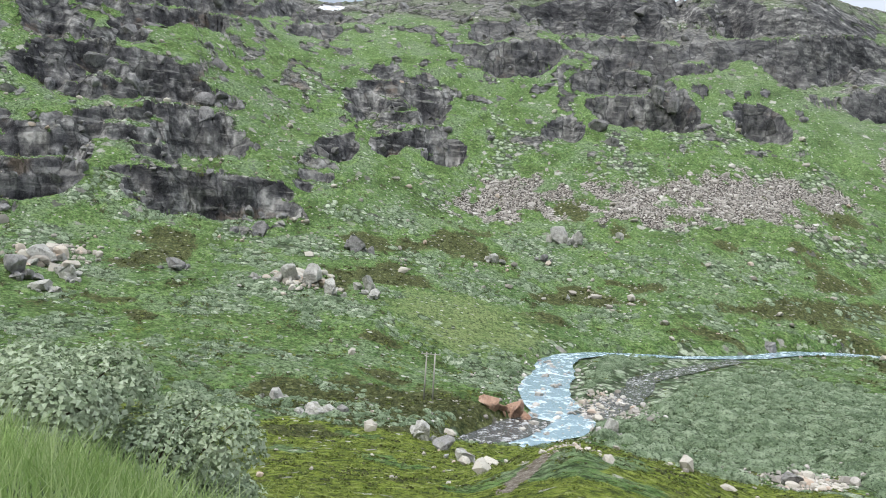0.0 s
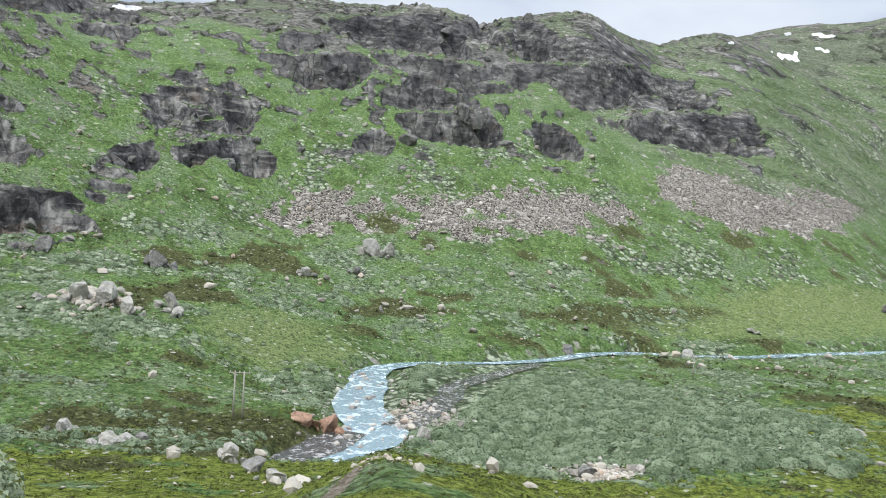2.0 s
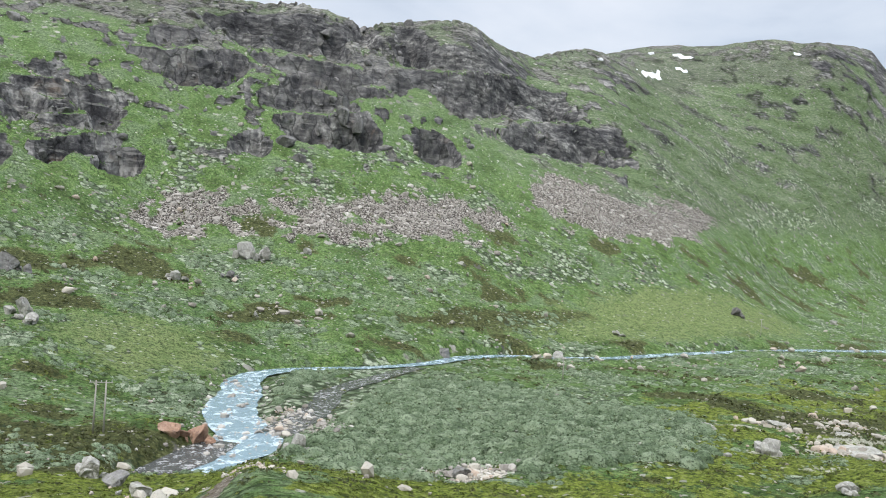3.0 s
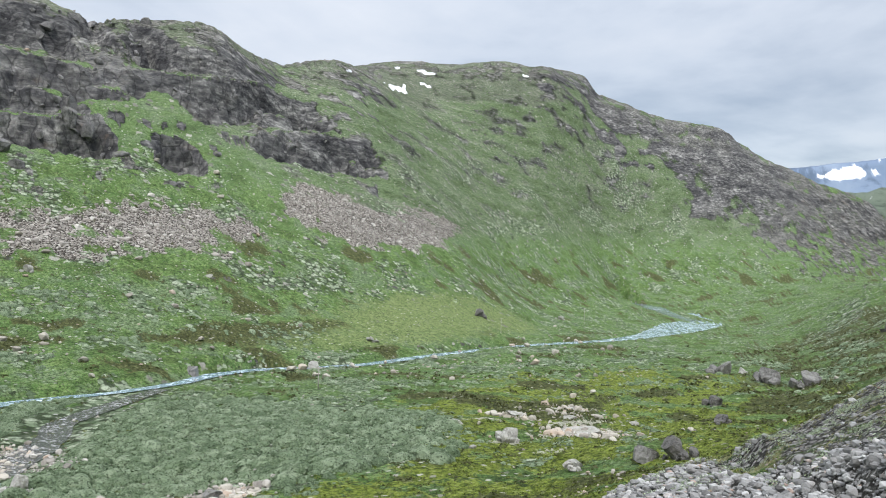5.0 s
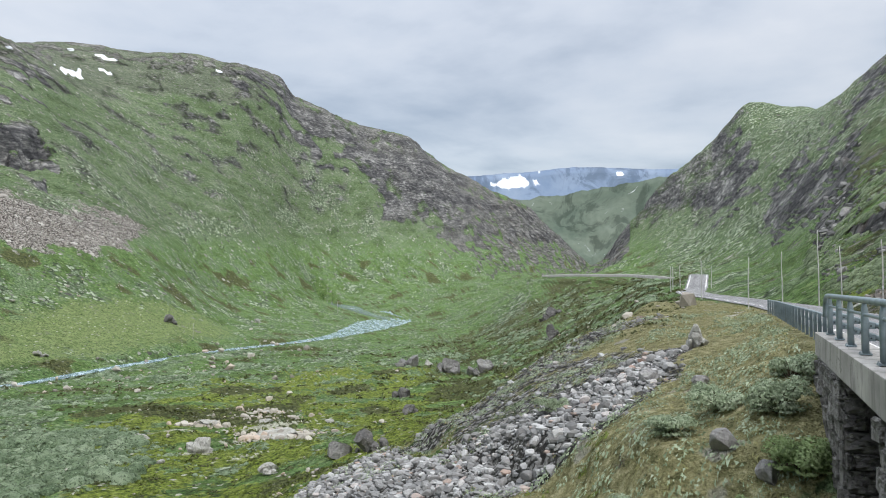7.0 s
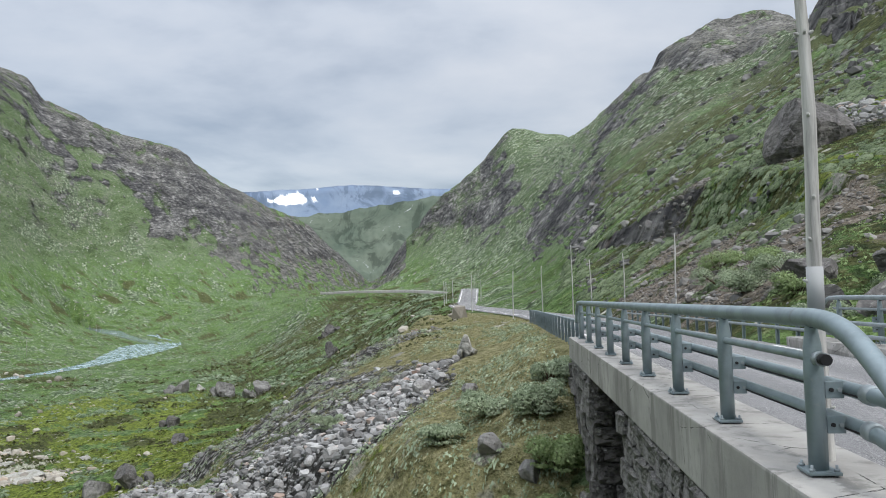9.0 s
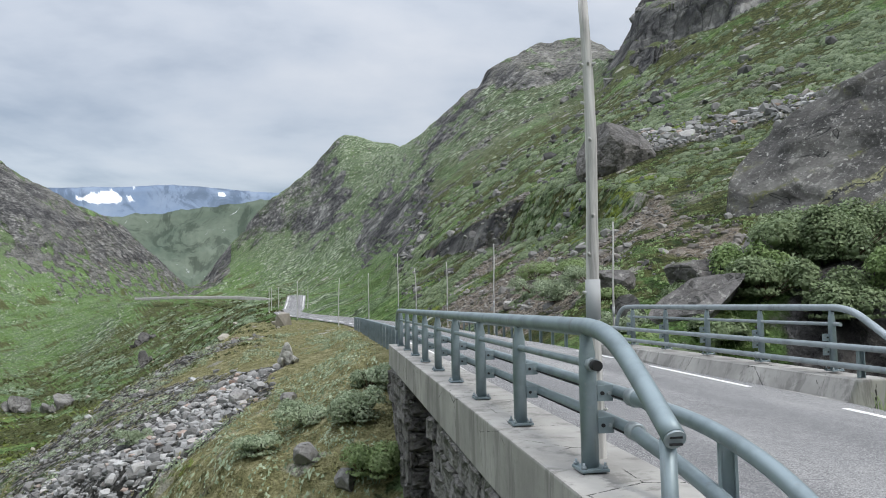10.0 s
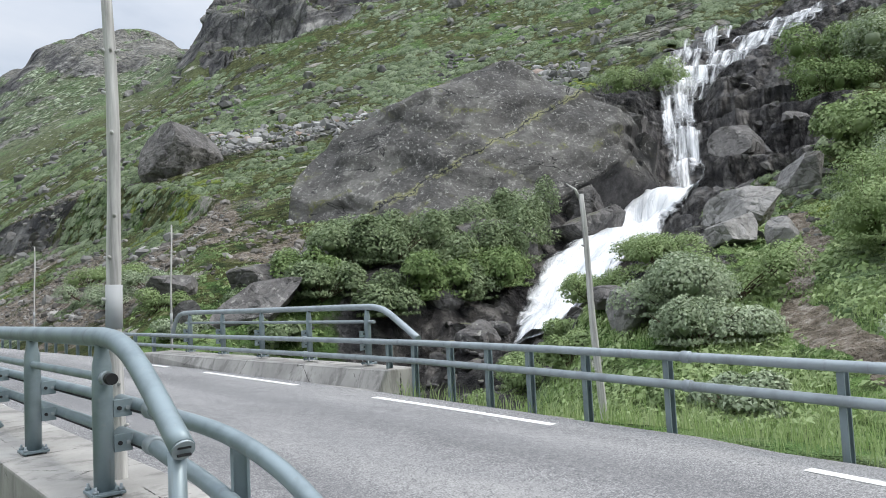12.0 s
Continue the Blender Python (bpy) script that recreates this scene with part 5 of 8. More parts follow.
def paint_material(name, col, rough=0.45, metal=0.35):
    a = Mat(name, rough=rough, metal=metal, spec=0.5)
    n, d = a.noise(4, 5, 0.6), a.noise(35, 4, 0.7)
    dull = tuple(v * 0.78 for v in col)
    c = a.mix(a.step(n, 0.4, 0.7), col, dull)
    c = a.mix(a.math("MULTIPLY", a.step(d, 0.6, 0.72), 0.35), c, (0.34, 0.34, 0.33))
    run = a.noise(9, 5, 0.65, stretch=(1, 1, 0.12))
    c = a.mix(a.math("MULTIPLY", a.step(run, 0.58, 0.7), 0.3), c, (0.16, 0.155, 0.14))
    a.color(c)
    a.rough(a.math("ADD", rough - 0.08, a.math("MULTIPLY", n, 0.25)))
    a.bump(d, 0.08, 0.002)
    return a.m


ASPHALT = asphalt_material()
CONCRETE = concrete_material()
STEEL = paint_material("grey-blue painted galvanised steel", (0.25, 0.31, 0.335))
STEEL_PALE = paint_material("galvanised grey steel", (0.33, 0.375, 0.40))
STEEL_DARK = Mat("black rubber and shadow gap", rough=0.6).color((0.02, 0.02, 0.022)).m
PAINT_LINE = Mat("worn white road paint", rough=0.75)
PAINT_LINE.color(PAINT_LINE.mix(PAINT_LINE.step(PAINT_LINE.noise(22, 5, 0.7), 0.52, 0.66), (0.82, 0.82, 0.80), (0.42, 0.42, 0.41)))
PAINT_LINE = PAINT_LINE.m


def wood_material():
    a = Mat("silver-grey weathered wood", rough=0.85, spec=0.2)
    g = a.noise(14, 6, 0.7, 0.4, stretch=(1, 1, 0.05))
    c = a.ramp(g, [(0.3, (0.19, 0.185, 0.18)), (0.48, (0.46, 0.45, 0.435)), (0.66, (0.68, 0.67, 0.65))])
    c = a.mix(a.step(a.noise(3, 4), 0.62, 0.74), c, (0.30, 0.25, 0.2))
    a.color(c)
    a.bump(g, 0.6, 0.012)
    return a.m


WOOD = wood_material()
REFLECTOR = Mat("grey-white reflective tape", rough=0.7).color((0.40, 0.41, 0.42)).m
MASONRY = rock_material("dark rough masonry stone", (0.17, 0.165, 0.16), (0.07, 0.068, 0.066), (0.30, 0.29, 0.275), scale=3.0, lichen=0.25, moss=0.2)


# ---- road ----
def build_road():
    ys = np.concatenate([np.arange(-40, 40, 0.8), np.arange(40, 236, 2.0)])
    offs = np.array([-2.62, -2.5, -1.9, -1.2, -0.5, 0.3, 1.0, 1.7, 2.3, 2.62])
    xc, zc = road_x(ys), road_z(ys)
    tx = np.gradient(xc, ys)
    nl = np.hypot(tx, 1)
    X = xc[:, None] + offs[None, :] / nl[:, None]
    Y = ys[:, None] - offs[None, :] * (tx / nl)[:, None]
    edge = 0.14 * fbm(ys / 1.1, ys * 0 + 3.3, 4, 401)
    X[:, 0] += edge
    X[:, -1] += 0.14 * fbm(ys / 1.3, ys * 0 + 9.7, 4, 403)
    Z = zc[:, None] - 0.012 * np.abs(offs)[None, :]
    Z[:, 0] -= 0.05
    Z[:, -1] -= 0.05
    me = mesh_from("road", np.stack([X, Y, Z], -1).reshape(-1, 3), grid_faces(len(ys), len(offs)), ASPHALT)
    me.attributes.new("across", "FLOAT", "POINT").data.foreach_set("value", np.broadcast_to(offs, X.shape).astype(np.float32).ravel())
    road = tagged(new("road", me), "worn grey asphalt mountain road with white edge lines", "road", kind="structure")

    def stripe(name, y0, y1, off, half):
        yy = np.linspace(y0, y1, max(2, int((y1 - y0) / 0.8)))
        x0, z0 = road_x(yy), road_z(yy)
        t = np.gradient(x0, yy)
        n = np.hypot(t, 1)
        rows = [np.stack([x0 + (off + s) / n, yy - (off + s) * t / n, z0 - 0.012 * abs(off) + 0.005], -1) for s in (-half, half)]
        part(name, mesh_from(name, np.stack(rows, 1).reshape(-1, 3), grid_faces(len(yy), 2), PAINT_LINE), None, road)
    for y0, y1, off in ((-30, -14, 2.0), (-8, -2.15, 2.0), (0.4, 3.9, 2.0), (6.4, 10.6, 2.05), (13.0, 16.0, 2.1)):
        stripe("edge_line", y0, y1, off, 0.055)
    for y0, y1 in ((-30, 2.5), (4.95, 8.8), (10.6, 13.3), (15.0, 18.0)):
        stripe("edge_line", y0, y1, -2.0, 0.06)
    for k in range(22):
        y0 = 21 + 6.2 * k
        stripe("edge_line", y0, y0 + 3.0, -2.05, 0.09)
    for k in range(13):
        for off in (-2.15, 2.15):
            stripe("edge_line", 183 + 2.5 * k, 183 + 2.5 * k + 1.4, off, 0.17)
    return road


road = build_road()


def build_far_road():
    """The next loop of the road, higher up the valley."""
    a = np.radians(np.linspace(-14.5, -4.6, 40))
    r = np.interp(np.degrees(a), (-14.5, -11, -7, -4.6), (505, 425, 355, 318))
    x, y = HUB[0] + r * np.sin(a), HUB[1] + r * np.cos(a)
    z = 1.16 + r * np.tan(np.radians(np.interp(np.degrees(a), (-14.5, -12, -8, -6, -4.6), (0.80, 0.86, 0.84, 0.72, 0.55))))
    rows = []
    for off, dz in ((-3.6, -1.3), (-3.0, -0.1), (-2.6, 0.0), (2.6, 0.25), (3.2, -0.3)):
        rows.append(np.stack([x + off * np.sin(a), y + off * np.cos(a), z + dz], -1))
    P = np.stack(rows, 1)
    me = mesh_from("road_far", P.reshape(-1, 3), grid_faces(P.shape[0], P.shape[1]), CONCRETE)
    tagged(new("road_far", me), "pale distant bend of the mountain road", "road", kind="structure")


build_far_road()


# ---- bridge ----
def build_bridge():
    b = thing("bridge", "weathered concrete road bridge on rough stone abutments", "bridge")
    deck = part("deck", box(0.42, 5.32, 4.6, 17.0, -0.62, -0.30), CONCRETE, b)
    tagged(deck, "concrete bridge deck")
    beam = box(-0.27, 0.50, -1.75, 17.2, -0.60, 0.0, 0.02)
    part("edge_beam", beam, CONCRETE, b, "cracked and water-stained concrete edge beam")
    kerb = box(5.30, 6.15, 4.75, 15.6, -0.56, -0.02, 0.03)
    for v in kerb.verts:
        if v.co.y < 5.2 and v.co.x < 5.8 and v.co.z > -0.1:
            v.co.x += 0.22
    part("edge_beam", kerb, CONCRETE, b, "worn concrete kerb beam")
    # abutments: solid cores, faced with rough stones below
    core = part("abutment", box(-0.16, 4.4, -1.6, 6.9, -5.2, -0.605), MASONRY, b, "rough stone abutment")
    core2 = part("abutment", box(-0.16, 6.0, 11.8, 17.0, -5.2, -0.605), MASONRY, b, "rough stone abutment")
    return b, core, core2


bridge, abutment_near, abutment_far = build_bridge()


def rail_post(parent, x, y, inner, tall=0.93):
    """Oval steel post on a bolted foot plate, with two bracket plates for the guard pipes."""
    prof = [(0.0, 0.078), (0.62, 0.078), (0.78, 0.072), (0.86, 0.055), (tall - 0.02, 0.048), (tall, 0.05)]
    bm = tube([(x, y, z + 0.03) for z, _ in prof], [r for _, r in prof], 14, flat=0.72)
    p = part("post", bm, STEEL, parent)
    pl = box(x - 0.10, x + 0.10, y - 0.11, y + 0.11, 0.012, 0.034, 0.006)
    part("foot_plate", pl, STEEL, p)
    for sx, sy in ((-1, -1), (-1, 1), (1, -1), (1, 1)):
        bolt = join(tube([(x + 0.075 * sx, y + 0.085 * sy, 0.0), (x + 0.075 * sx, y + 0.085 * sy, 0.075)], 0.009, 6),
                    tube([(x + 0.075 * sx, y + 0.085 * sy, 0.034), (x + 0.075 * sx, y + 0.085 * sy, 0.052)], 0.019, 6))
        part("bolt", bolt, STEEL_PALE, p)
    saddle = tube([(x, y - 0.075, tall + 0.02), (x, y, tall - 0.005), (x, y + 0.075, tall + 0.02)], 0.03, 8, flat=0.5)
    part("saddle", saddle, STEEL_DARK, p)
    for z in (0.53, 0.31):
        x1 = x + inner * 0.175
        plate = box(min(x + inner * 0.06, x1), max(x + inner * 0.06, x1), y - 0.015, y + 0.005, z - 0.055, z + 0.055, 0.004)
        part("bracket", plate, STEEL, p)
        for dx in (0.095, 0.145):
            part("bolt", tube([(x + inner * dx, y - 0.027, z), (x + inner * dx, y + 0.012, z)], 0.014, 8), STEEL_DARK if dx < 0.1 else STEEL_PALE, p)
    return p


def c_post(parent, x, y, z0, z1, turn=0.0):
    """Open C-profile guard post."""
    c, s = math.cos(turn), math.sin(turn)
    outline = [(-0.05, -0.03), (-0.05, 0.03), (0.05, 0.03), (0.05, -0.03), (0.035, -0.03), (0.035, -0.024), (0.044, -0.024), (0.044, 0.024), (-0.044, 0.024), (-0.044, -0.024), (-0.035, -0.024), (-0.035, -0.03)]
    bm = bmesh.new()
    lo = [bm.verts.new((x + u * c - v * s, y + u * s + v * c, z0)) for u, v in outline]
    hi = [bm.verts.new((x + u * c - v * s, y + u * s + v * c, z1)) for u, v in outline]
    n = len(outline)
    for k in range(n):
        bm.faces.new((lo[k], lo[(k + 1) % n], hi[(k + 1) % n], hi[k]))
    bm.faces.new(hi)
    bmesh.ops.recalc_face_normals(bm, faces=bm.faces)
    return part("post", bm, STEEL, parent)


def coupling(parent, p, d, r):
    d = Vector(d).normalized()
    p = Vector(p)
    part("coupling", tube([p - d * 0.05, p - d * 0.04, p + d * 0.04, p + d * 0.05], [r, r + 0.012, r + 0.012, r], 14), STEEL_PALE, parent)


def near_railing():
    g = thing("bridge_railing", "grey-blue painted steel bridge railing with bolted oval posts", "railing", group="bridge railings")
    for k in range(9):
        rail_post(g, 0.0, 2.0 * k, 1)
    top = [(0, 17.3, 0.42), (0, 17.15, 0.75), (0, 16.8, 0.95), (0, 16.2, 0.99)] + [(0, 2.0 * k, 0.99) for k in range(7, 0, -1)] + \
          [(0, 0.3, 0.99), (0.0, -0.12, 0.985), (0.0, -0.42, 0.945), (0.0, -0.66, 0.86), (0.0, -0.95, 0.70), (0.0, -1.34, 0.455)]
    part("top_rail", tube(curve_points(top, 5), 0.062, 18), STEEL, g)
    cap = tube([(0, -1.335, 0.458), (0, -1.352, 0.447)], 0.058, 18)
    cap_ob = part("end_cap", cap, STEEL_PALE, g)
    # the slots are black boxes on the cap, standing for their shade
    for dz in (0.016, -0.020):
        part("slot", box(-0.034, 0.034, -1.366, -1.35, 0.441 + dz, 0.453 + dz), STEEL_DARK, cap_ob)
    part("mid_rail", tube([(0, 16.4, 0.735), (0, -0.06, 0.735), (0, -0.19, 0.735)], 0.030, 12), STEEL, g)
    part("rubber_plug", tube([(0, -0.15, 0.735), (0, -0.215, 0.735)], 0.036, 12), STEEL_DARK, g)
    part("collar", tube([(0, -0.075, 0.735), (0, -0.145, 0.735)], 0.047, 8), STEEL_PALE, g)
    part("post", tube([(0, -1.26, -0.55), (0, -1.26, 0.44)], 0.055, 14, flat=0.8), STEEL, g)
    for z0, end in ((0.53, [(0.22, -0.6, 0.515), (0.30, -1.15, 0.46), (0.35, -1.65, 0.345), (0.36, -2.1, 0.17), (0.34, -2.7, -0.12), (0.3, -3.4, -0.5)]),
                    (0.31, [(0.22, -0.5, 0.27), (0.28, -0.95, 0.17), (0.30, -1.5, 0.04), (0.3, -2.1, -0.2), (0.28, -2.8, -0.5)])):
        line = [(0.215, 17.2, z0)] + [(0.215, 2.0 * k, z0) for k in range(8, -1, -1)] + end
        part("guard_pipe", tube(curve_points(line, 4), 0.048, 14), STEEL, g)
        # a black strip laid on the pipe stands for a groove's shade
        part("pipe_groove", tube([(0.168, 16.6, z0 - 0.02), (0.168, -0.3, z0 - 0.02)], 0.007, 6), STEEL_DARK, g)
        coupling(g, (0.216, -0.28, z0 - 0.003), (0, 1, 0), 0.05)
        coupling(g, (0.215, 6.9, z0), (0, 1, 0), 0.05)
    c_post(g, 0.36, -1.2, -0.6, 0.40, radians(-25))
    return g


def kerb_railing():
    g = thing("bridge_railing", "grey-blue painted steel railing on the kerb beside the waterfall", "railing", group="bridge railings")
    for k in range(5):
        rail_post(g, 5.9, 5.71 + 2.0 * k, -1)
    top = [(5.9, 14.95, 0.35), (5.9, 14.75, 0.7), (5.9, 14.4, 0.93), (5.9, 13.8, 0.99)] + [(5.9, 5.71 + 2 * k, 0.99) for k in (3, 2, 1)] + \
          [(5.9, 5.9, 0.99), (5.9, 5.45, 0.975), (5.88, 5.1, 0.90), (5.85, 4.7, 0.72), (5.82, 4.2, 0.47)]
    part("top_rail", tube(curve_points(top, 6), 0.055, 16), STEEL_PALE, g)
    part("mid_rail", tube([(5.9, 14.0, 0.735), (5.9, 5.5, 0.735)], 0.03, 10), STEEL_PALE, g)
    return g


def guardrail(name_label, plan, y_posts, z_up=0.66, z_low=0.38, side=1, steel=None):
    """Two pipes on C-posts along the road's edge. plan: (y, x)."""
    steel = steel or STEEL_PALE
    g = thing("guardrail", name_label, "guardrail", group="roadside guardrails")
    ys, xs = zip(*sorted(plan))
    line = lambda y: float(np.interp(y, ys, xs))
    for dz in (z_up, z_low):
        pts = [(line(y), y, float(road_z(y)) + dz) for y in np.arange(ys[0], ys[-1] + 0.01, 0.6)]
        part("guard_pipe", tube(pts, 0.047, 12), steel, g)
    for y in y_posts:
        rz = float(road_z(y))
        c_post(g, line(y) + side * 0.085, y, rz - 0.75, rz + z_up + 0.03, 0.0)
    for y in (-0.95, 7.6):
        if ys[0] < y < ys[-1]:
            for dz in (z_up, z_low):
                coupling(g, (line(y), y, float(road_z(y)) + dz), (line(y + 0.1) - line(y - 0.1), 0.2, 0), 0.048)
    return g


near_railing()
kerb_railing()
guardrail("galvanised pipe guardrail on open steel posts beside the road", [(-14, 2.3), (-8, 3.75), (-4, 4.62), (-1.5, 5.02), (1, 5.38), (4, 5.68), (6, 5.73), (17, 5.75), (30, 5.75), (44, 5.3)],
          [4.95, 4.25, 3.3, 2.4, 1.55, 0.55, -0.65, -2.45, -4.4, -6.4, -8.4] + [16.2 + 1.6 * k for k in range(17)])
guardrail("dark steel guardrail with close-set posts beyond the bridge", [(17.3, 0.1), (22, 0.05), (30, -0.15), (40, -0.35), (46, -0.7)],
          [17.6 + 1.35 * k for k in range(21)], side=-1, steel=STEEL)


# ---- the stones of the abutments ----
def rough_block(rng, w, h, d):
    """A roughly squared stone, 44 triangles or so."""
    bm = bmesh.new()
    bmesh.ops.create_cube(bm, size=1.0)
    bmesh.ops.bevel(bm, geom=bm.edges[:], offset=0.09, segments=1, affect="EDGES")
    for v in bm.verts:
        v.co = Vector((v.co.x * d * rng.uniform(0.8, 1.15), v.co.y * w * rng.uniform(0.92, 1.02), v.co.z * h * rng.uniform(0.9, 1.03)))
    me = bpy.data.meshes.new("stone")
    bm.to_mesh(me)
    bm.free()
    me.materials.append(MASONRY)
    return me


def face_stones(parent, spans, face, z0, z1, seed, damp_shade=False):
    """Courses of rough stones on a face. spans: from, to. face: ('x', at) or ('y', at)."""
    rng = random.Random(seed)
    blocks = [rough_block(rng, 1, 1, 1) for _ in range(8)]
    # damp and the shade under the bridge are both put into darker rock
    for me in blocks if damp_shade else ():
        me.materials[0] = ROCK_DARK
    z = z0
    while z < z1 - 0.05:
        h = min(rng.uniform(0.28, 0.5), z1 - z)
        a = spans[0] - rng.uniform(0, 0.3)
        while a < spans[1]:
            w = rng.uniform(0.4, 0.95)
            lo, hi = max(a, spans[0]), min(a + w, spans[1])
            if hi - lo > 0.12:
                ob = new("stone", rng.choice(blocks))
                ob.parent = parent
                mid, d = (lo + hi) / 2, rng.uniform(0.22, 0.42)
                if face[0] == "x":
                    ob.location, ob.scale = (face[1], mid, z + h / 2), (d, (hi - lo) * 0.97, h * 0.96)
                else:
                    ob.location, ob.scale = (mid, face[1], z + h / 2), ((hi - lo) * 0.97, d, h * 0.96)
                ob.rotation_euler = (rng.uniform(-0.04, 0.04), rng.uniform(-0.05, 0.05), rng.uniform(-0.06, 0.06))
            a += w
        z += h


face_stones(abutment_near, (-1.6, 6.95), ("x", -0.14), -3.6, -0.61, 5)
face_stones(abutment_far, (11.75, 17.0), ("x", -0.14), -3.6, -0.61, 6)
face_stones(abutment_far, (-0.2, 3.0), ("y", 11.8), -3.7, -0.61, 7, True)

# ---- rocks ----
def ico(sub):
    bm = bmesh.new()
    bmesh.ops.create_icosphere(bm, subdivisions=sub, radius=1.0)
    v = np.array([p.co[:] for p in bm.verts])
    f = np.array([[p.index for p in q.verts] for q in bm.faces])
    bm.free()
    return v, f


ICO = {k: ico(k) for k in (1, 2, 3, 4, 6)}


def rock_shape(rng, sub=2, cuts=9, rough=0.05, low=0.38):
    """A broken rock: a ball cut flat by random planes, with uneven faces."""
    v, f = ICO[sub]
    v = np.sign(v) * np.abs(v) ** 0.72
    v = v / np.abs(v).max()
    for _ in range(cuts):
        n = rng.normal(size=3)
        n /= np.linalg.norm(n)
        d = rng.uniform(low, low + 0.4)
        over = v @ n - d
        v = v - np.clip(over, 0, None)[:, None] * n * 0.96
    if rough:
        q = rng.uniform(0, 50)
        k = fbm(v[:, 0] * 2.6 + q, v[:, 1] * 2.6 + v[:, 2] * 2.1, 4, 501, 0.6)
        v = v * (1 + rough * 2.8 * k)[:, None]
    return v, f


def turn_z(v, a):
    c, s = math.cos(a), math.sin(a)
    return np.stack([v[:, 0] * c - v[:, 1] * s, v[:, 0] * s + v[:, 1] * c, v[:, 2]], -1)


def boulder(x, y, wide, tall, mat, label, seed, sub=3, depth=0.85, sink=0.25, group="", name="boulder", cuts=10, low=0.30):
    rng = np.random.default_rng(seed)
    v, f = rock_shape(rng, sub, cuts, 0.022, low)
    v = v / (np.ptp(v, axis=0) / 2)
    v = turn_z(v * np.array([wide / 2, wide / 2 * depth, tall / 2 * (1 + sink)]), rng.uniform(0, 6.28))
    me = mesh_from(name, v, f, mat, smooth=False)
    ob = new(name, me)
    ob.location = (x, y, float(height(x, y)) + tall / 2 * (1 - sink))
    return tagged(ob, label, "boulder", group)


PALE = "pale lichen-covered granite boulder lying in heath"
GREY = "grey weathered boulder half sunk in grass"
RUST = "rust-red stained boulder beside the river"
DARK = "dark broken rock standing in moss"
LOOK = {"P": (ROCK_PALE, PALE), "G": (ROCK, GREY), "R": (ROCK_RED, RUST), "B": (ROCK_DARK, DARK)}
# x, y, width, height, kind
SLOPE_BOULDERS = [
    (-312.4, 57.7, 11.0, 9.0, "P"), (-309.4, 64.9, 8.1, 5.2, "P"), (-277.2, 27.5, 6.7, 3.4, "P"), (-214.7, -15.6, 5.8, 5.8, "P"), (-206, -12.9, 6.8, 2.6, "P"),
    (-209.9, -36, 7.9, 4.9, "P"), (-208.6, -31.2, 7.2, 5.4, "P"), (-201.6, -24.3, 5.4, 5.0, "P"), (-209.2, -45.9, 3.5, 2, "P"), (-211, -67.7, 7.6, 3.2, "G"),
    (-197.1, -95.9, 11.3, 4.6, "P"), (-186.9, -85.4, 6.7, 4, "P"), (-174.5, -86.3, 7.2, 2.4, "P"), (-181, -96, 9, 4.6, "G"), (-249.3, 49.4, 2.7, 1.8, "P"), (-256.8, -21.8, 7.7, 5.8, "G"),
    (-317.8, 85.4, 5.4, 2.9, "P"), (-287.3, 47.6, 5.7, 3.2, "G")]
RIVER_BOULDERS = [
    (-119.7, -24.4, 4.2, 2.2, "P"), (-110.8, -17.7, 5.2, 1.8, "P"), (-112.3, -13.3, 1.6, 1.1, "G"), (-99, -1.8, 3.8, 2.6, "P"), (-91.4, 0.5, 2.7, 1.4, "G"), (-81.3, 1.9, 3.6, 1.6, "P"),
    (-130.7, 14.6, 4.6, 3.3, "R"), (-129.5, 10.8, 3.6, 2.2, "R"), (-118.5, 28.3, 3.8, 2.6, "P"), (-123.2, 31, 2.9, 1.6, "P"), (-96.3, 45.9, 2.5, 1.5, "G"), (-223.2, 151.6, 6.6, 3, "P"),
    (-247.9, 198.7, 5.3, 2.5, "P"), (-289.6, 313.9, 7.8, 4, "G")]
MOOR_BOULDERS = [
    (-116.9, 247.7, 10.2, 5.2, "G"), (-90, 218.8, 8.1, 5, "G"), (-78.1, 216.1, 10, 5.2, "G"), (-82, 165.5, 4.9, 3, "B"), (-79.4, 312.1, 8.4, 4, "B"), (-81.7, 308.3, 4.9, 3, "B"),
    (-62.8, 244.1, 5.5, 5, "B"), (-50.5, 87, 5, 3.8, "B"), (-55.6, 87.3, 4.1, 2.4, "G"), (-111.7, 251.5, 4.2, 2.6, "P"), (-334.6, 452.2, 7.7, 3.6, "P"), (-288.8, 310.7, 8.4, 4, "B"),
    (-65.7, 132.2, 4.6, 2.2, "B"), (-64, 82.7, 3.9, 1.5, "P"), (-89.2, 99.6, 6.5, 2.9, "P")]
BANK_BOULDERS = [(-4.0, 28.8, 1.2, 1.1, "P"), (-2.5, 14.2, 0.7, 0.45, "G"), (-5.4, 23.5, 0.7, 0.5, "G"), (-1.6, 13.2, 0.5, 0.45, "G"), (-3.4, 20.4, 0.6, 0.4, "G")]
FALL_BOULDERS = [(16.4, 14.3, 1.6, 1.2, "B"), (29.5, 8.5, 2.1, 1.9, "G"), (24.5, 8.3, 2.8, 1.3, "G"), (21.5, 7.6, 1.9, 1.0, "G"), (13.8, 6.7, 1.2, 0.5, "B"), (12.2, 8.4, 1.1, 0.8, "B"),
                 (21.6, 5.8, 1.0, 0.8, "G"), (12.9, 5.4, 1.3, 0.9, "G"), (39.5, 16.2, 3.6, 2.2, "B")]
count = 0
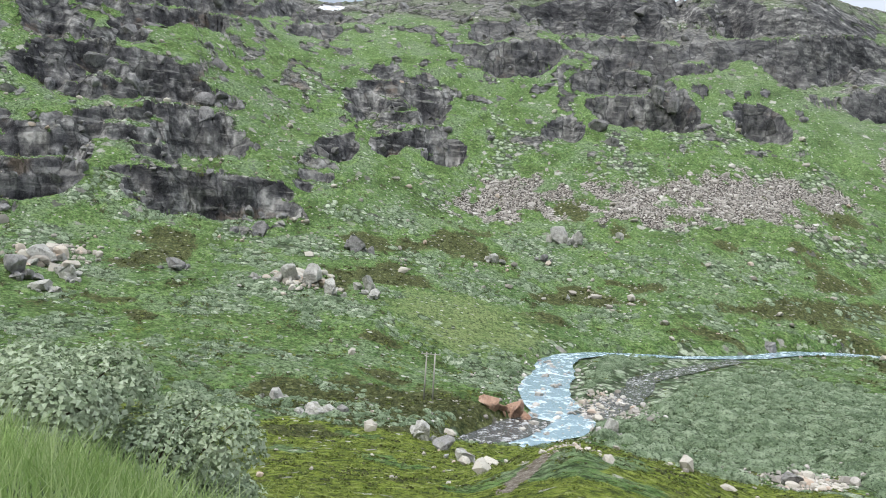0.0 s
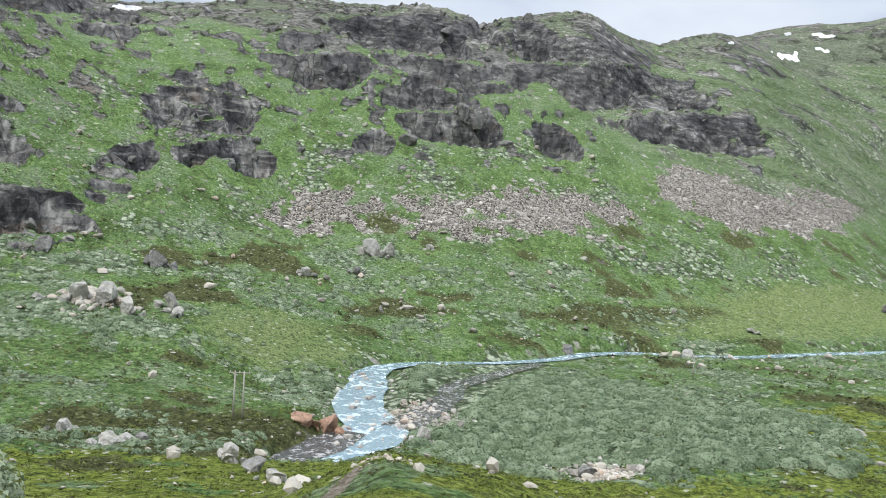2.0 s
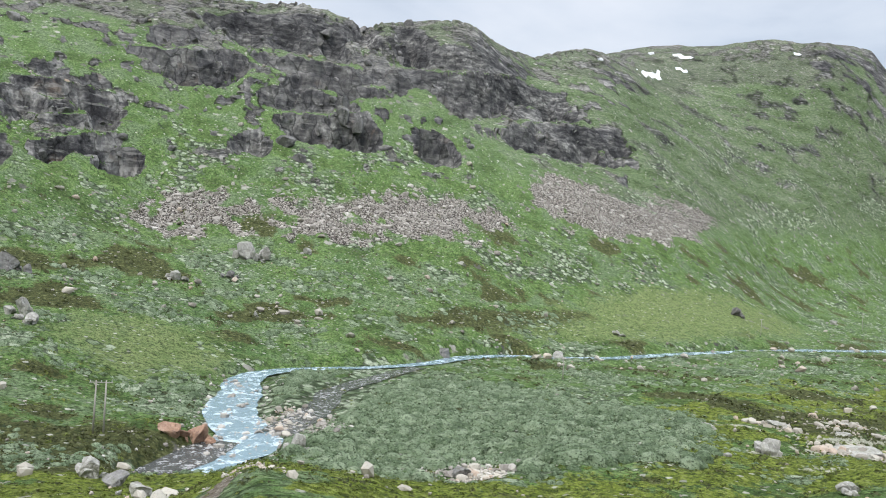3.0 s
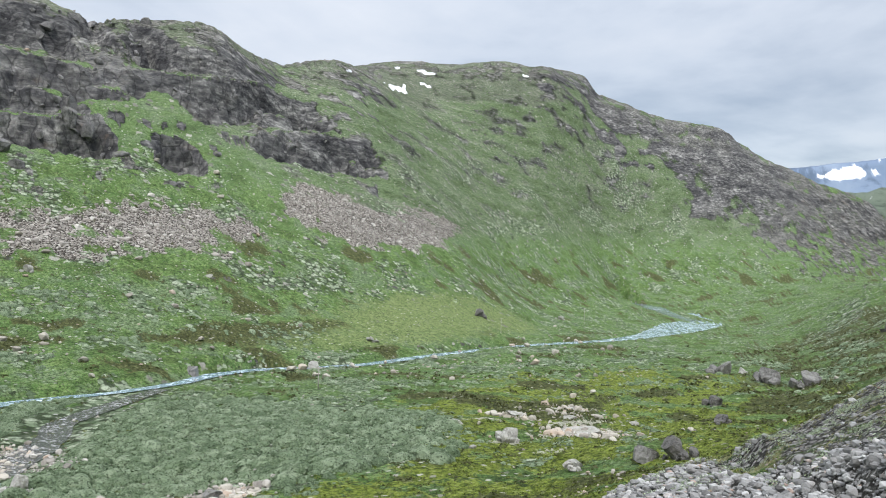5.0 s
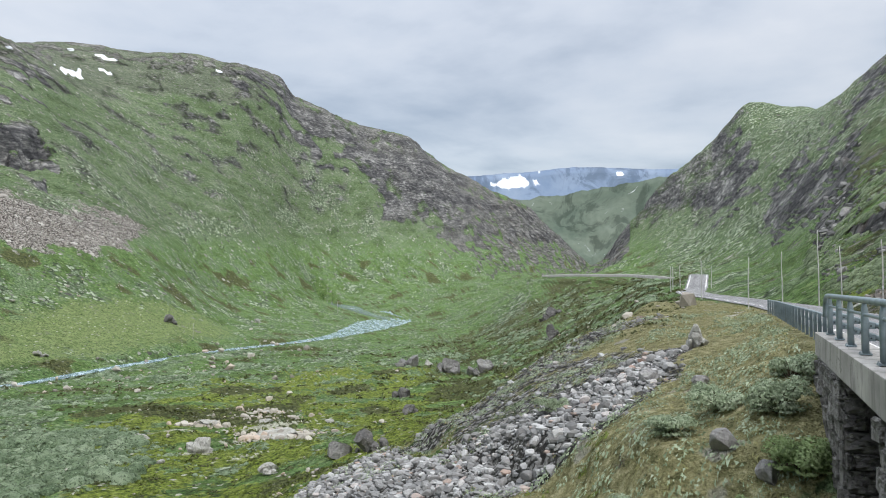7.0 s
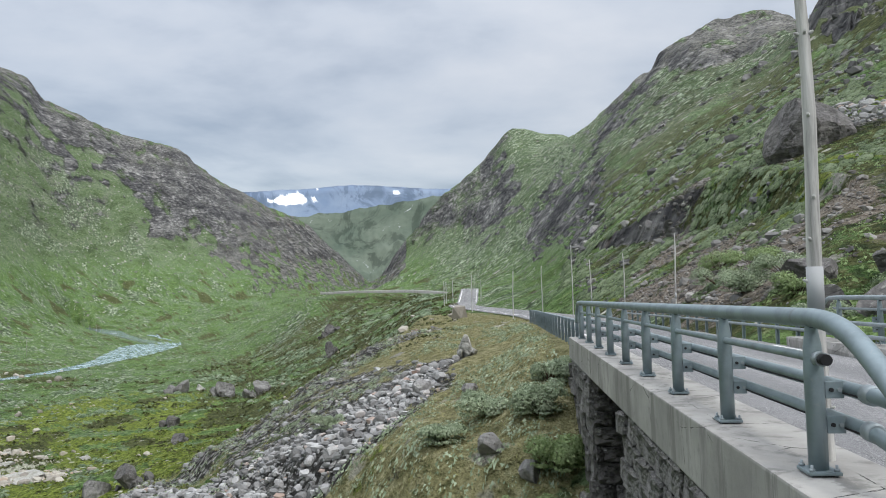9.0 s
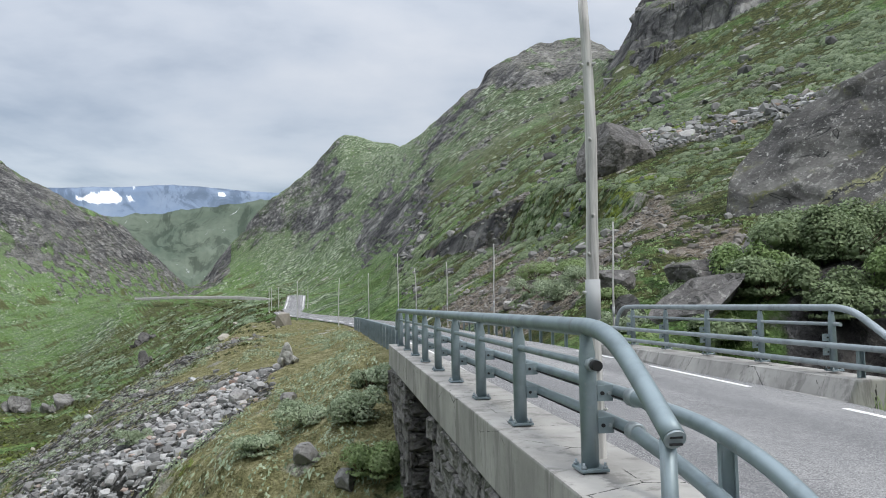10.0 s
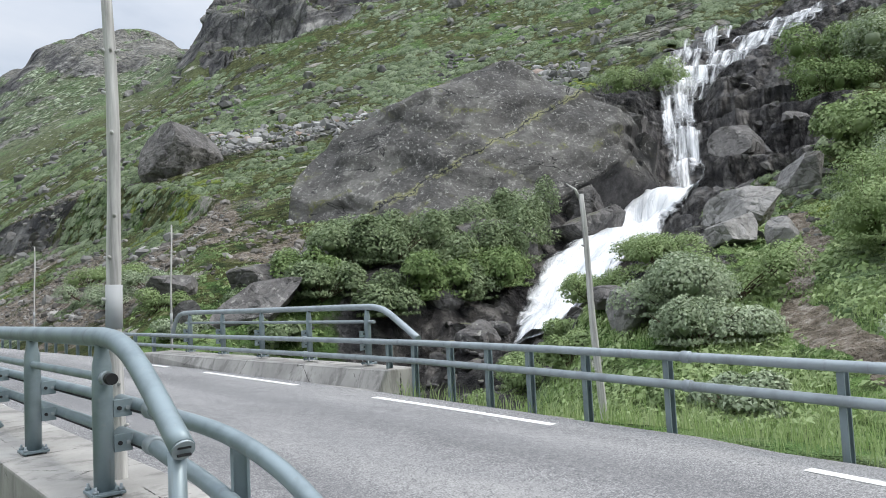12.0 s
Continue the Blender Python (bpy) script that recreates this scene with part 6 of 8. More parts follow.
for group, rows in (("boulders on the far slope", SLOPE_BOULDERS), ("boulders by the river", RIVER_BOULDERS), ("boulders on the moor", MOOR_BOULDERS),
                    ("boulders on the road bank", BANK_BOULDERS), ("boulders below the fall", FALL_BOULDERS)):
    for x, y, w, h, kind in rows:
        count += 1
        if w < 4.5 and kind != "P":
            boulder(x, y, w, h, LOOK[kind][0], LOOK[kind][1], 600 + count, group=group, sub=4 if w < 2.5 else 3, low=0.5 if w < 1.5 else 0.36)
            continue
        # a main block with broken pieces round it
        rng = random.Random(count)
        boulder(x, y, w * 0.66, h * 0.9, LOOK[kind][0], LOOK[kind][1], 600 + count, group=group, sub=4)
        for k in range(5 if w > 3 else 2):
            a, d, s = rng.uniform(0, 6.28), rng.uniform(0.3, 0.62) * w, rng.uniform(0.16, 0.42)
            boulder(x + d * math.cos(a) * 0.7, y + d * math.sin(a), w * s, h * s * rng.uniform(0.8, 1.5), LOOK[kind][0], "small " + LOOK[kind][1], 2000 + 10 * count + k, group=group)
for k, (x, y, w, h) in enumerate(((10.6, 18.9, 3.0, 1.3), (12.0, 21.6, 2.8, 1.3), (14.6, 22.6, 2.2, 1.7), (8.9, 21.4, 1.6, 0.7), (9.8, 25.5, 2.4, 0.8))):
    boulder(x, y, w, h, ROCK_DARK, "dark grey broken bedrock hump among willows beside the road", 740 + k, group="bedrock humps", name="rock_outcrop", sub=4, sink=0.5, cuts=13, low=0.3)
boulder(23.2, 59.2, 6.8, 4.4, ROCK_DARK, "large square dark boulder perched on the hillside", 706, sub=4, depth=0.85, sink=0.5, cuts=7, low=0.55)
for k, (x, y, w, h) in enumerate(((-85.2, 114.6, 12, 1.6), (-82, 112, 7, 1.3), (-106.1, 121.8, 7.5, 1.2), (-104, 139.6, 8, 1.3), (-106.9, 104.2, 6, 1.2), (-96, 128, 5, 1.0), (-80.9, 127.7, 3, 0.9), (-89.5, 90, 2.2, 0.8))):
    boulder(x, y, w * 0.6, h * 0.7, ROCK_PALE, "low rock hummock white with reindeer lichen", 720 + k, group="lichen hummocks", name="rock_outcrop", sink=0.5)


def slab():
    """The great tilted slab beside the fall: smooth upper face, broken dark underside."""
    rng = np.random.default_rng(77)
    v, f = ICO[6]
    v = np.sign(v) * np.abs(v) ** 0.6
    v = v / np.abs(v).max(axis=0)
    planes = [((-0.10, -0.62, 0.78), 0.60), ((0.05, -0.95, -0.28), 0.66), ((-0.9, -0.35, 0.1), 0.86), ((0.93, -0.3, 0.25), 0.80), ((0.6, -0.75, 0.3), 0.80), ((0.3, -0.8, -0.5), 0.7), ((-0.5, -0.4, 0.75), 0.72), ((0.75, -0.2, 0.62), 0.80), ((0, 0, -1), 0.8)]
    for n, d in planes:
        n = np.array(n) / np.linalg.norm(n)
        v = v - np.clip(v @ n - d, 0, None)[:, None] * n * 0.97
    k = fbm(v[:, 0] * 2.6 + 3, v[:, 2] * 3.2 + v[:, 1], 4, 511, 0.55)
    under = sstep(-v[:, 2] + 0.5 * v[:, 0], -0.1, 0.6)
    ledge = np.abs(gnoise(v[:, 0] * 2.0 + 9, v[:, 2] * 5.0, 517))
    v = v * (1 + 0.016 * k + under * (0.12 * k - 0.10 * (ledge < 0.10)))[:, None]
    # sheets of rock peeling off the upper face, with stepped edges
    sheet = 2.2 * v[:, 0] + 1.1 * v[:, 2] + 0.9 * fbm(v[:, 0] * 1.3 + 2, v[:, 2] * 1.9, 3, 519)
    v = v + np.array([-0.03, -0.16, 0.2]) * (np.floor(sheet * 1.6)[:, None] * 0.16)
    # the face is broken into plates that lie a little deeper or higher than one another
    seeds = rng.uniform(-1, 1, (150, 3))
    stretch = np.array([1.0, 1.5, 1.9])
    warped = v * stretch + 0.10 * np.stack([fbm(v[:, 0] * 3 + q, v[:, 2] * 3 + v[:, 1] * 2, 3, 531 + q) for q in range(3)], -1)
    dist = ((warped[:, None, :] - (seeds * stretch)[None]) ** 2).sum(-1)
    own = dist.argmin(1)
    deepness = rng.uniform(-1, 1, 150)
    tiltv = rng.normal(0, 1, (150, 3))
    amount = 0.010 + 0.08 * sstep(v[:, 0] + 0.5 * (v[:, 2] < 0), 0.25, 0.75) + 0.04 * under
    v = v + np.array([0.05, 0.62, -0.78]) * (amount * (deepness[own] + 0.9 * ((v - seeds[own]) * tiltv[own]).sum(1)))[:, None]
    long_, deep, thick = 12.4, 8.0, 8.0
    ex = Vector((24.9, -3.4, 8.4)).normalized()
    ez = Vector((-0.25, -0.12, 1)).normalized()
    ey = ez.cross(ex).normalized()
    ez = ex.cross(ey)
    m = np.array([ex, ey, ez])
    v = (v * np.array([long_, deep, thick])) @ m + np.array([30.2, 26.4, 5.7])
    a = Mat("speckled dark slab rock", rough=0.75, spec=0.3)
    big, fine = a.noise(0.35, 6, 0.6, 0.4), a.noise(7, 6, 0.7)
    c = a.ramp(big, [(0.34, (0.038, 0.037, 0.036)), (0.5, (0.078, 0.075, 0.071)), (0.66, (0.15, 0.145, 0.135))])
    spots = a.math("MULTIPLY", a.step(a.noise(4.5, 6, 0.75), 0.57, 0.64), a.step(a.normal_z(), -0.05, 0.4))
    c = a.mix(a.math("MULTIPLY", spots, 0.8), c, (0.42, 0.42, 0.39))
    coarse = a.math("MULTIPLY", a.step(a.noise(1.4, 5, 0.7), 0.58, 0.66), a.step(a.normal_z(), 0.0, 0.45))
    c = a.mix(a.math("MULTIPLY", coarse, 0.55), c, (0.30, 0.295, 0.27))
    c = a.mix(a.math("MULTIPLY", a.step(fine, 0.5, 0.7), 0.35), c, (0.26, 0.25, 0.24))
    seam = a.cells(0.16, "DISTANCE_TO_EDGE", "Distance", stretch=(1, 1, 1.5))
    wob = a.math("ADD", seam, a.math("MULTIPLY", a.math("SUBTRACT", a.noise(1.2, 5), 0.5), 0.10))
    line = a.math("MULTIPLY", a.step(a.math("ABSOLUTE", wob), 0.05, 0.01), a.step(a.noise(0.5, 3), 0.42, 0.5))
    c = a.mix(a.math("MULTIPLY", line, a.math("MULTIPLY", a.step(big, 0.45, 0.55), a.step(fine, 0.4, 0.6))), c, (0.13, 0.135, 0.05))
    # one long mossy joint runs up the face
    plane = a.n.new("ShaderNodeVectorMath")
    plane.operation = "DOT_PRODUCT"
    a.ln.new(a.pos, plane.inputs[0])
    plane.inputs[1].default_value = (0.439, -0.191, -0.878)
    off = a.math("ABSOLUTE", a.math("ADD", a.math("ADD", plane.outputs["Value"], 0.9), a.math("MULTIPLY", a.math("SUBTRACT", a.noise(0.45, 5, 0.65), 0.5), 1.6)))
    tuft = a.math("MULTIPLY", a.step(off, 0.24, 0.08), a.step(a.noise(1.6, 4, 0.7), 0.44, 0.52))
    c = a.mix(a.math("MULTIPLY", tuft, 0.85), c, a.ramp(fine, [(0.35, (0.12, 0.125, 0.045)), (0.65, (0.30, 0.30, 0.17))]))
    c = a.mix(a.step(off, 0.05, 0.015), c, (0.02, 0.02, 0.02))
    wob2 = a.math("ADD", a.cells(0.22, "DISTANCE_TO_EDGE", "Distance", stretch=(0.6, 1, 1.7)), a.math("MULTIPLY", a.math("SUBTRACT", a.noise(0.9, 5), 0.5), 0.22))
    crack = a.math("MULTIPLY", a.step(a.math("ABSOLUTE", wob2), 0.008, 0.002), a.step(a.noise(0.25, 3, offset=(9, 2, 4)), 0.48, 0.56))
    c = a.mix(crack, c, (0.02, 0.02, 0.02))
    # shade of the overhang painted in: faces turned down get darker rock
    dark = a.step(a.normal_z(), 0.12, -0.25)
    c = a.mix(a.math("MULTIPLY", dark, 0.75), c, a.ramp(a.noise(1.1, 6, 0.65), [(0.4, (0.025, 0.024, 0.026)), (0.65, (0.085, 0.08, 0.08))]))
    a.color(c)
    p = a.bump(fine, 0.5, 0.05)
    p = a.bump(a.math("SUBTRACT", big, a.math("MULTIPLY", crack, 0.25)), 0.5, 0.3, prev=p)
    a.bump(a.math("ADD", a.facets(0.8, (1, 1, 1.5), (0.8, 0.6)), a.facets(2.4, (1, 1, 1.5), (2.0, 0.2))), 0.6, 0.35, prev=p)
    ob = thing("rock_outcrop", "great tilted dark rock slab with lichen spots beside the waterfall", "rock outcrop")
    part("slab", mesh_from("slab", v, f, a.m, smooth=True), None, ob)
    # broken blocks along its lower edge and at the waterfall's side
    for x, y, z, w, h in ((34.0, 22.4, 6.4, 4.6, 3.6), (37.6, 23.6, 9.0, 4.6, 3.6), (40.4, 24.8, 11.6, 4.4, 3.4), (29.6, 21.2, 3.4, 5.0, 4.0), (24.6, 20.8, 1.8, 4.0, 3.2), (27.0, 21.4, 2.8, 4.2, 3.4), (31.8, 21.8, 5.0, 4.6, 3.6),
                          (22.0, 20.6, 1.0, 4.0, 3.0), (15.6, 24.4, 1.8, 2.6, 1.8), (17.2, 23.0, 1.2, 2.8, 2.0), (22.6, 20.8, 2.4, 4.6, 3.6), (36.4, 24.8, 10.8, 4.0, 3.0), (32.6, 23.6, 8.0, 4.4, 3.4)):
        q, g = rock_shape(rng, 3, 10, 0.05, 0.34)
        q = q / (np.ptp(q, axis=0) / 2) * np.array([w / 2, w / 2 * 0.8, h / 2])
        q = turn_z(q, rng.uniform(-0.5, 0.5)) + np.array([x, y, z])
        part("block", mesh_from("block", q, g, ROCK_DARK, smooth=False), None, ob)


slab()


def scatter(name, label, pts, sizes, mat, seed, sub=1, flat=0.7, category="stones", smooth=False, cuts=6, low=0.45):
    """Many loose stones as one mesh."""
    rng = np.random.default_rng(seed)
    shapes = [rock_shape(rng, sub, cuts, 0.0, low) for _ in range(12)]
    V, F, base = [], [], 0
    for (x, y, z), s in zip(pts, sizes):
        v, f = shapes[rng.integers(12)]
        a, b = rng.uniform(0, 6.28, 2)
        w = v * np.array([1, rng.uniform(0.6, 1), rng.uniform(0.5, 0.9) * flat / 0.7])
        c, si = math.cos(b), math.sin(b) * 0.5
        w = np.stack([w[:, 0], w[:, 1] * c - w[:, 2] * si, w[:, 1] * si + w[:, 2] * c], -1)
        w = turn_z(w, a) * s
        V.append(w + np.array([x, y, z]))
        F.append(f + base)
        base += len(v)
    ob = new(name, mesh_from(name, np.concatenate(V), np.concatenate(F), mat, smooth=smooth))
    return tagged(ob, label, category, kind="stuff")


def on_ground(x, y, lift=0.0):
    return np.stack([x, y, height(x, y) + lift], -1)


def cover_at(x, y):
    z = height(x, y)
    e = 0.6
    zx, zy = height(x + e, y) - z, height(x, y + e) - z
    slope = np.degrees(np.arctan(np.hypot(zx, zy) / e))
    return cover(x, y, z, slope), z, slope


def spread(rng, n, az, r, power=1.0):
    """Random places between two bearings and two distances; a higher power sets more of them near."""
    a = np.radians(rng.uniform(az[0], az[1], n))
    u = rng.uniform(0, 1, n)
    d = r[0] * (r[1] / r[0]) ** u if power == 1.0 else np.sqrt(r[0] ** 2 + u * (r[1] ** 2 - r[0] ** 2))
    return HUB[0] + d * np.sin(a), HUB[1] + d * np.cos(a)


def build_talus():
    rng = np.random.default_rng(801)
    x, y = spread(rng, 60000, (-90, -41), (330, 660))
    c, z, _ = cover_at(x, y)
    keep = rng.uniform(0, 1, len(x)) < c["scree"]
    x, y, z = x[keep][:7500], y[keep][:7500], z[keep][:7500]
    s = 0.26 + 0.5 * rng.pareto(2.6, len(x)).clip(0, 3.2)
    big = rng.uniform(0, 1, len(x)) < 0.03
    s = np.where(big, s + 1.2, s)
    scatter("talus", "pinkish grey talus stones below the cliffs", np.stack([x, y, z - 0.12 * s], -1), s, STONE_TALUS, 802, sub=1, category="stones")
    # pale blocks scattered up the gully and over the slope
    x, y = spread(rng, 9000, (-118, -30), (240, 560))
    c, z, sl = cover_at(x, y)
    keep = (sl < 42) & (rng.uniform(0, 1, len(x)) < 0.10 + 0.5 * (fbm(x / 26, y / 26, 3, 811) > 0.28)) & (c["meadow"] < 0.3)
    x, y, z = x[keep][:2600], y[keep][:2600], z[keep][:2600]
    s = 0.35 + 0.6 * rng.pareto(2.4, len(x)).clip(0, 3.5)
    scatter("slope_stones", "pale stones scattered over the far hillside", np.stack([x, y, z + 0.3 * s], -1), s, STONE_KNOLL, 803, sub=1)
    x, y = spread(rng, 6000, (-118, -4), (48, 260))
    c, z, sl = cover_at(x, y)
    keep = (rng.uniform(0, 1, len(x)) < 0.05 + 0.6 * (fbm(x / 14, y / 14, 3, 821) > 0.30)) & (c["meadow"] < 0.3) & (along(RIVER, x, y)[0] > 9)
    x, y, z = x[keep][:1500], y[keep][:1500], z[keep][:1500]
    s = 0.2 + 0.26 * rng.pareto(2.4, len(x)).clip(0, 4)
    scatter("moor_stones", "pale stones lying in the moor", np.stack([x, y, z + 0.35 * s], -1), s, STONE_KNOLL, 804, sub=1)
    # gravel and blocks along the river
    d = rng.uniform(0, 5.0, 700)
    px = np.interp(d, np.arange(len(RIVER)), RIVER[:, 0]) + rng.normal(0, 1, 700) * 5.5
    py = np.interp(d, np.arange(len(RIVER)), RIVER[:, 1]) + rng.normal(0, 1, 700) * 5.5
    px = np.concatenate([px, rng.uniform(-150, -128, 350), rng.normal(-99, 4, 330), rng.normal(-70, 4, 160)])
    py = np.concatenate([py, rng.uniform(26, 42, 350), rng.normal(49, 4, 330), rng.normal(12, 4, 160)])
    s = 0.15 + 0.25 * rng.pareto(2.5, len(px)).clip(0, 3.5)
    scatter("river_stones", "pale stones along the river's edge", np.stack([px, py, np.maximum(height(px, py), -30.9) + 0.25 * s], -1), s, STONE_TALUS, 805, sub=1)


build_talus()


def build_rubble_knolls():
    """Small heaps of broken pale rock on the slopes."""
    rng = np.random.default_rng(881)
    for cx, cy, wx, wy, n, big, label in ((-213, -33, 7.5, 7.0, 150, 1.5, "heap of pale broken rock on the far slope"), (-205, -96, 12, 9, 110, 1.5, "pale broken rock below the cliff"),
                                          (-54, 6, 2.2, 1.6, 90, 0.16, "stones on a bare knoll beside the path"), (-140, 31, 5.0, 4.0, 170, 0.5, "gravel bar of pale stones in the river"),
                                          (-95, 47, 3.4, 3.2, 170, 0.55, "pale stones in a gap of the thicket"), (-150, 36, 4.0, 2.5, 70, 0.5, "stones along the side channel"), (-85, 114.6, 8.5, 3.6, 240, 0.75, "white reindeer lichen cushions on stones"), (-106, 121.8, 5, 2.0, 80, 0.65, "white reindeer lichen cushions on stones"),
                                          (-104, 139.6, 6, 1.8, 70, 0.65, "white reindeer lichen cushions on stones"), (-98, 131, 10, 4.0, 70, 0.55, "white reindeer lichen cushions on stones")):
        x, y = rng.normal(cx, wx / 1.6, n), rng.normal(cy, wy / 1.6, n)
        s = big * (0.4 + 0.5 * rng.pareto(2.2, n).clip(0, 3.0))
        scatter("rubble", label, on_ground(x, y, 0.15 * big), s, STONE_KNOLL, 882 + n, sub=2, flat=0.85)


build_rubble_knolls()


def build_crags():
    """Broken blocks that stand out of the cliffs."""
    rng = np.random.default_rng(871)
    x, y = spread(rng, 14000, (-120, -48), (230, 600))
    c, z, sl = cover_at(x, y)
    keep = (c["rock"] > 0.45) & (sl > 24) & (c["scree"] < 0.2)
    x, y, z = x[keep][:900], y[keep][:900], z[keep][:900]
    s = 1.4 + 1.9 * rng.pareto(2.2, len(x)).clip(0, 3.0)
    scatter("crag_blocks", "grey broken cliff blocks on the far mountainside", np.stack([x, y, z - 0.25 * s], -1), s, ROCK_FAR, 872, sub=2, flat=1.1, category="cliff rocks", cuts=9, low=0.3)
    x, y = spread(rng, 5000, (5, 74), (60, 320))
    c, z, sl = cover_at(x, y)
    keep = (c["rock"] > 0.4) & (sl > 24) & (c["wet"] < 0.3)
    x, y, z = x[keep][:420], y[keep][:420], z[keep][:420]
    az, r = polar(x, y)
    s = (0.5 + 0.5 * rng.pareto(2.2, len(x)).clip(0, 3.0)) * np.clip(r / 110, 0.7, 2.5)
    scatter("hillside_blocks", "dark broken blocks on the steep hillside", np.stack([x, y, z - 0.2 * s], -1), s, ROCK_FAR, 874, sub=2, flat=1.0, category="cliff rocks", cuts=9, low=0.3)
    x, y = spread(rng, 16000, (5, 74), (26, 230))
    c, z, sl = cover_at(x, y)
    heap = fbm(x / 10, y / 10, 4, 877, 0.6) + 0.3 * fbm(x / 40, y / 40, 2, 879)
    keep = ((heap > 0.16) | (rng.uniform(0, 1, len(x)) < 0.06)) & (c["wet"] < 0.3) & (np.abs(x - road_x(np.clip(y, -60, 250))) > 5)
    x, y, z = x[keep][:4200], y[keep][:4200], z[keep][:4200]
    az, r = polar(x, y)
    s = (0.10 + 0.12 * rng.pareto(2.1, len(x)).clip(0, 4.5)) * np.clip(r / 60, 0.6, 2.2)
    scatter("hillside_stones", "dark slate stones strewn over the steep hillside", np.stack([x, y, z + 0.1 * s], -1), s, STONE_SLATE, 878, sub=1, flat=0.9, category="stones")
    # wet ledges beside the fall
    n = 190
    line = np.array([(HUB[0] + q * math.sin(radians(p)), HUB[1] + q * math.cos(radians(p))) for p, q in FALL_UPPER + FALL_LOWER[2:]])
    k = rng.uniform(0, len(line) - 1.01, n)
    off = rng.choice([-1, 1], n) * rng.uniform(3.6, 10.0, n)
    i = k.astype(int)
    d = line[i + 1] - line[i]
    d /= np.linalg.norm(d, axis=1)[:, None]
    q = line[i] + (line[i + 1] - line[i]) * (k - i)[:, None] + np.stack([-d[:, 1], d[:, 0]], -1) * off[:, None]
    s = 0.35 + 0.4 * rng.pareto(2.2, n).clip(0, 3)
    scatter("fall_ledges", "wet dark broken ledges beside the waterfall", on_ground(q[:, 0], q[:, 1], -0.15), s, ROCK_DARK, 876, sub=2, flat=0.8, category="cliff rocks", cuts=9, low=0.3)


ROCK_FAR = rock_material("streaked grey cliff rock", (0.15, 0.147, 0.147), (0.05, 0.05, 0.053), (0.33, 0.32, 0.31), scale=0.35, lichen=0.35, moss=0.75)
build_crags()


def rubble_band(x, y, half=0.8):
    """The pale band of rubble that crosses the steep hillside."""
    a, r = polar(x, y)
    el = elevation(height(x, y), r) + 0.5 * fbm(x / 6, y / 6, 3, 863)
    return (a > 21) & (a < 53) & (r > 48) & (r < 130) & (np.abs(el - np.interp(a, (22, 30, 40, 52), (11.4, 12.4, 14.0, 16.2))) < half)


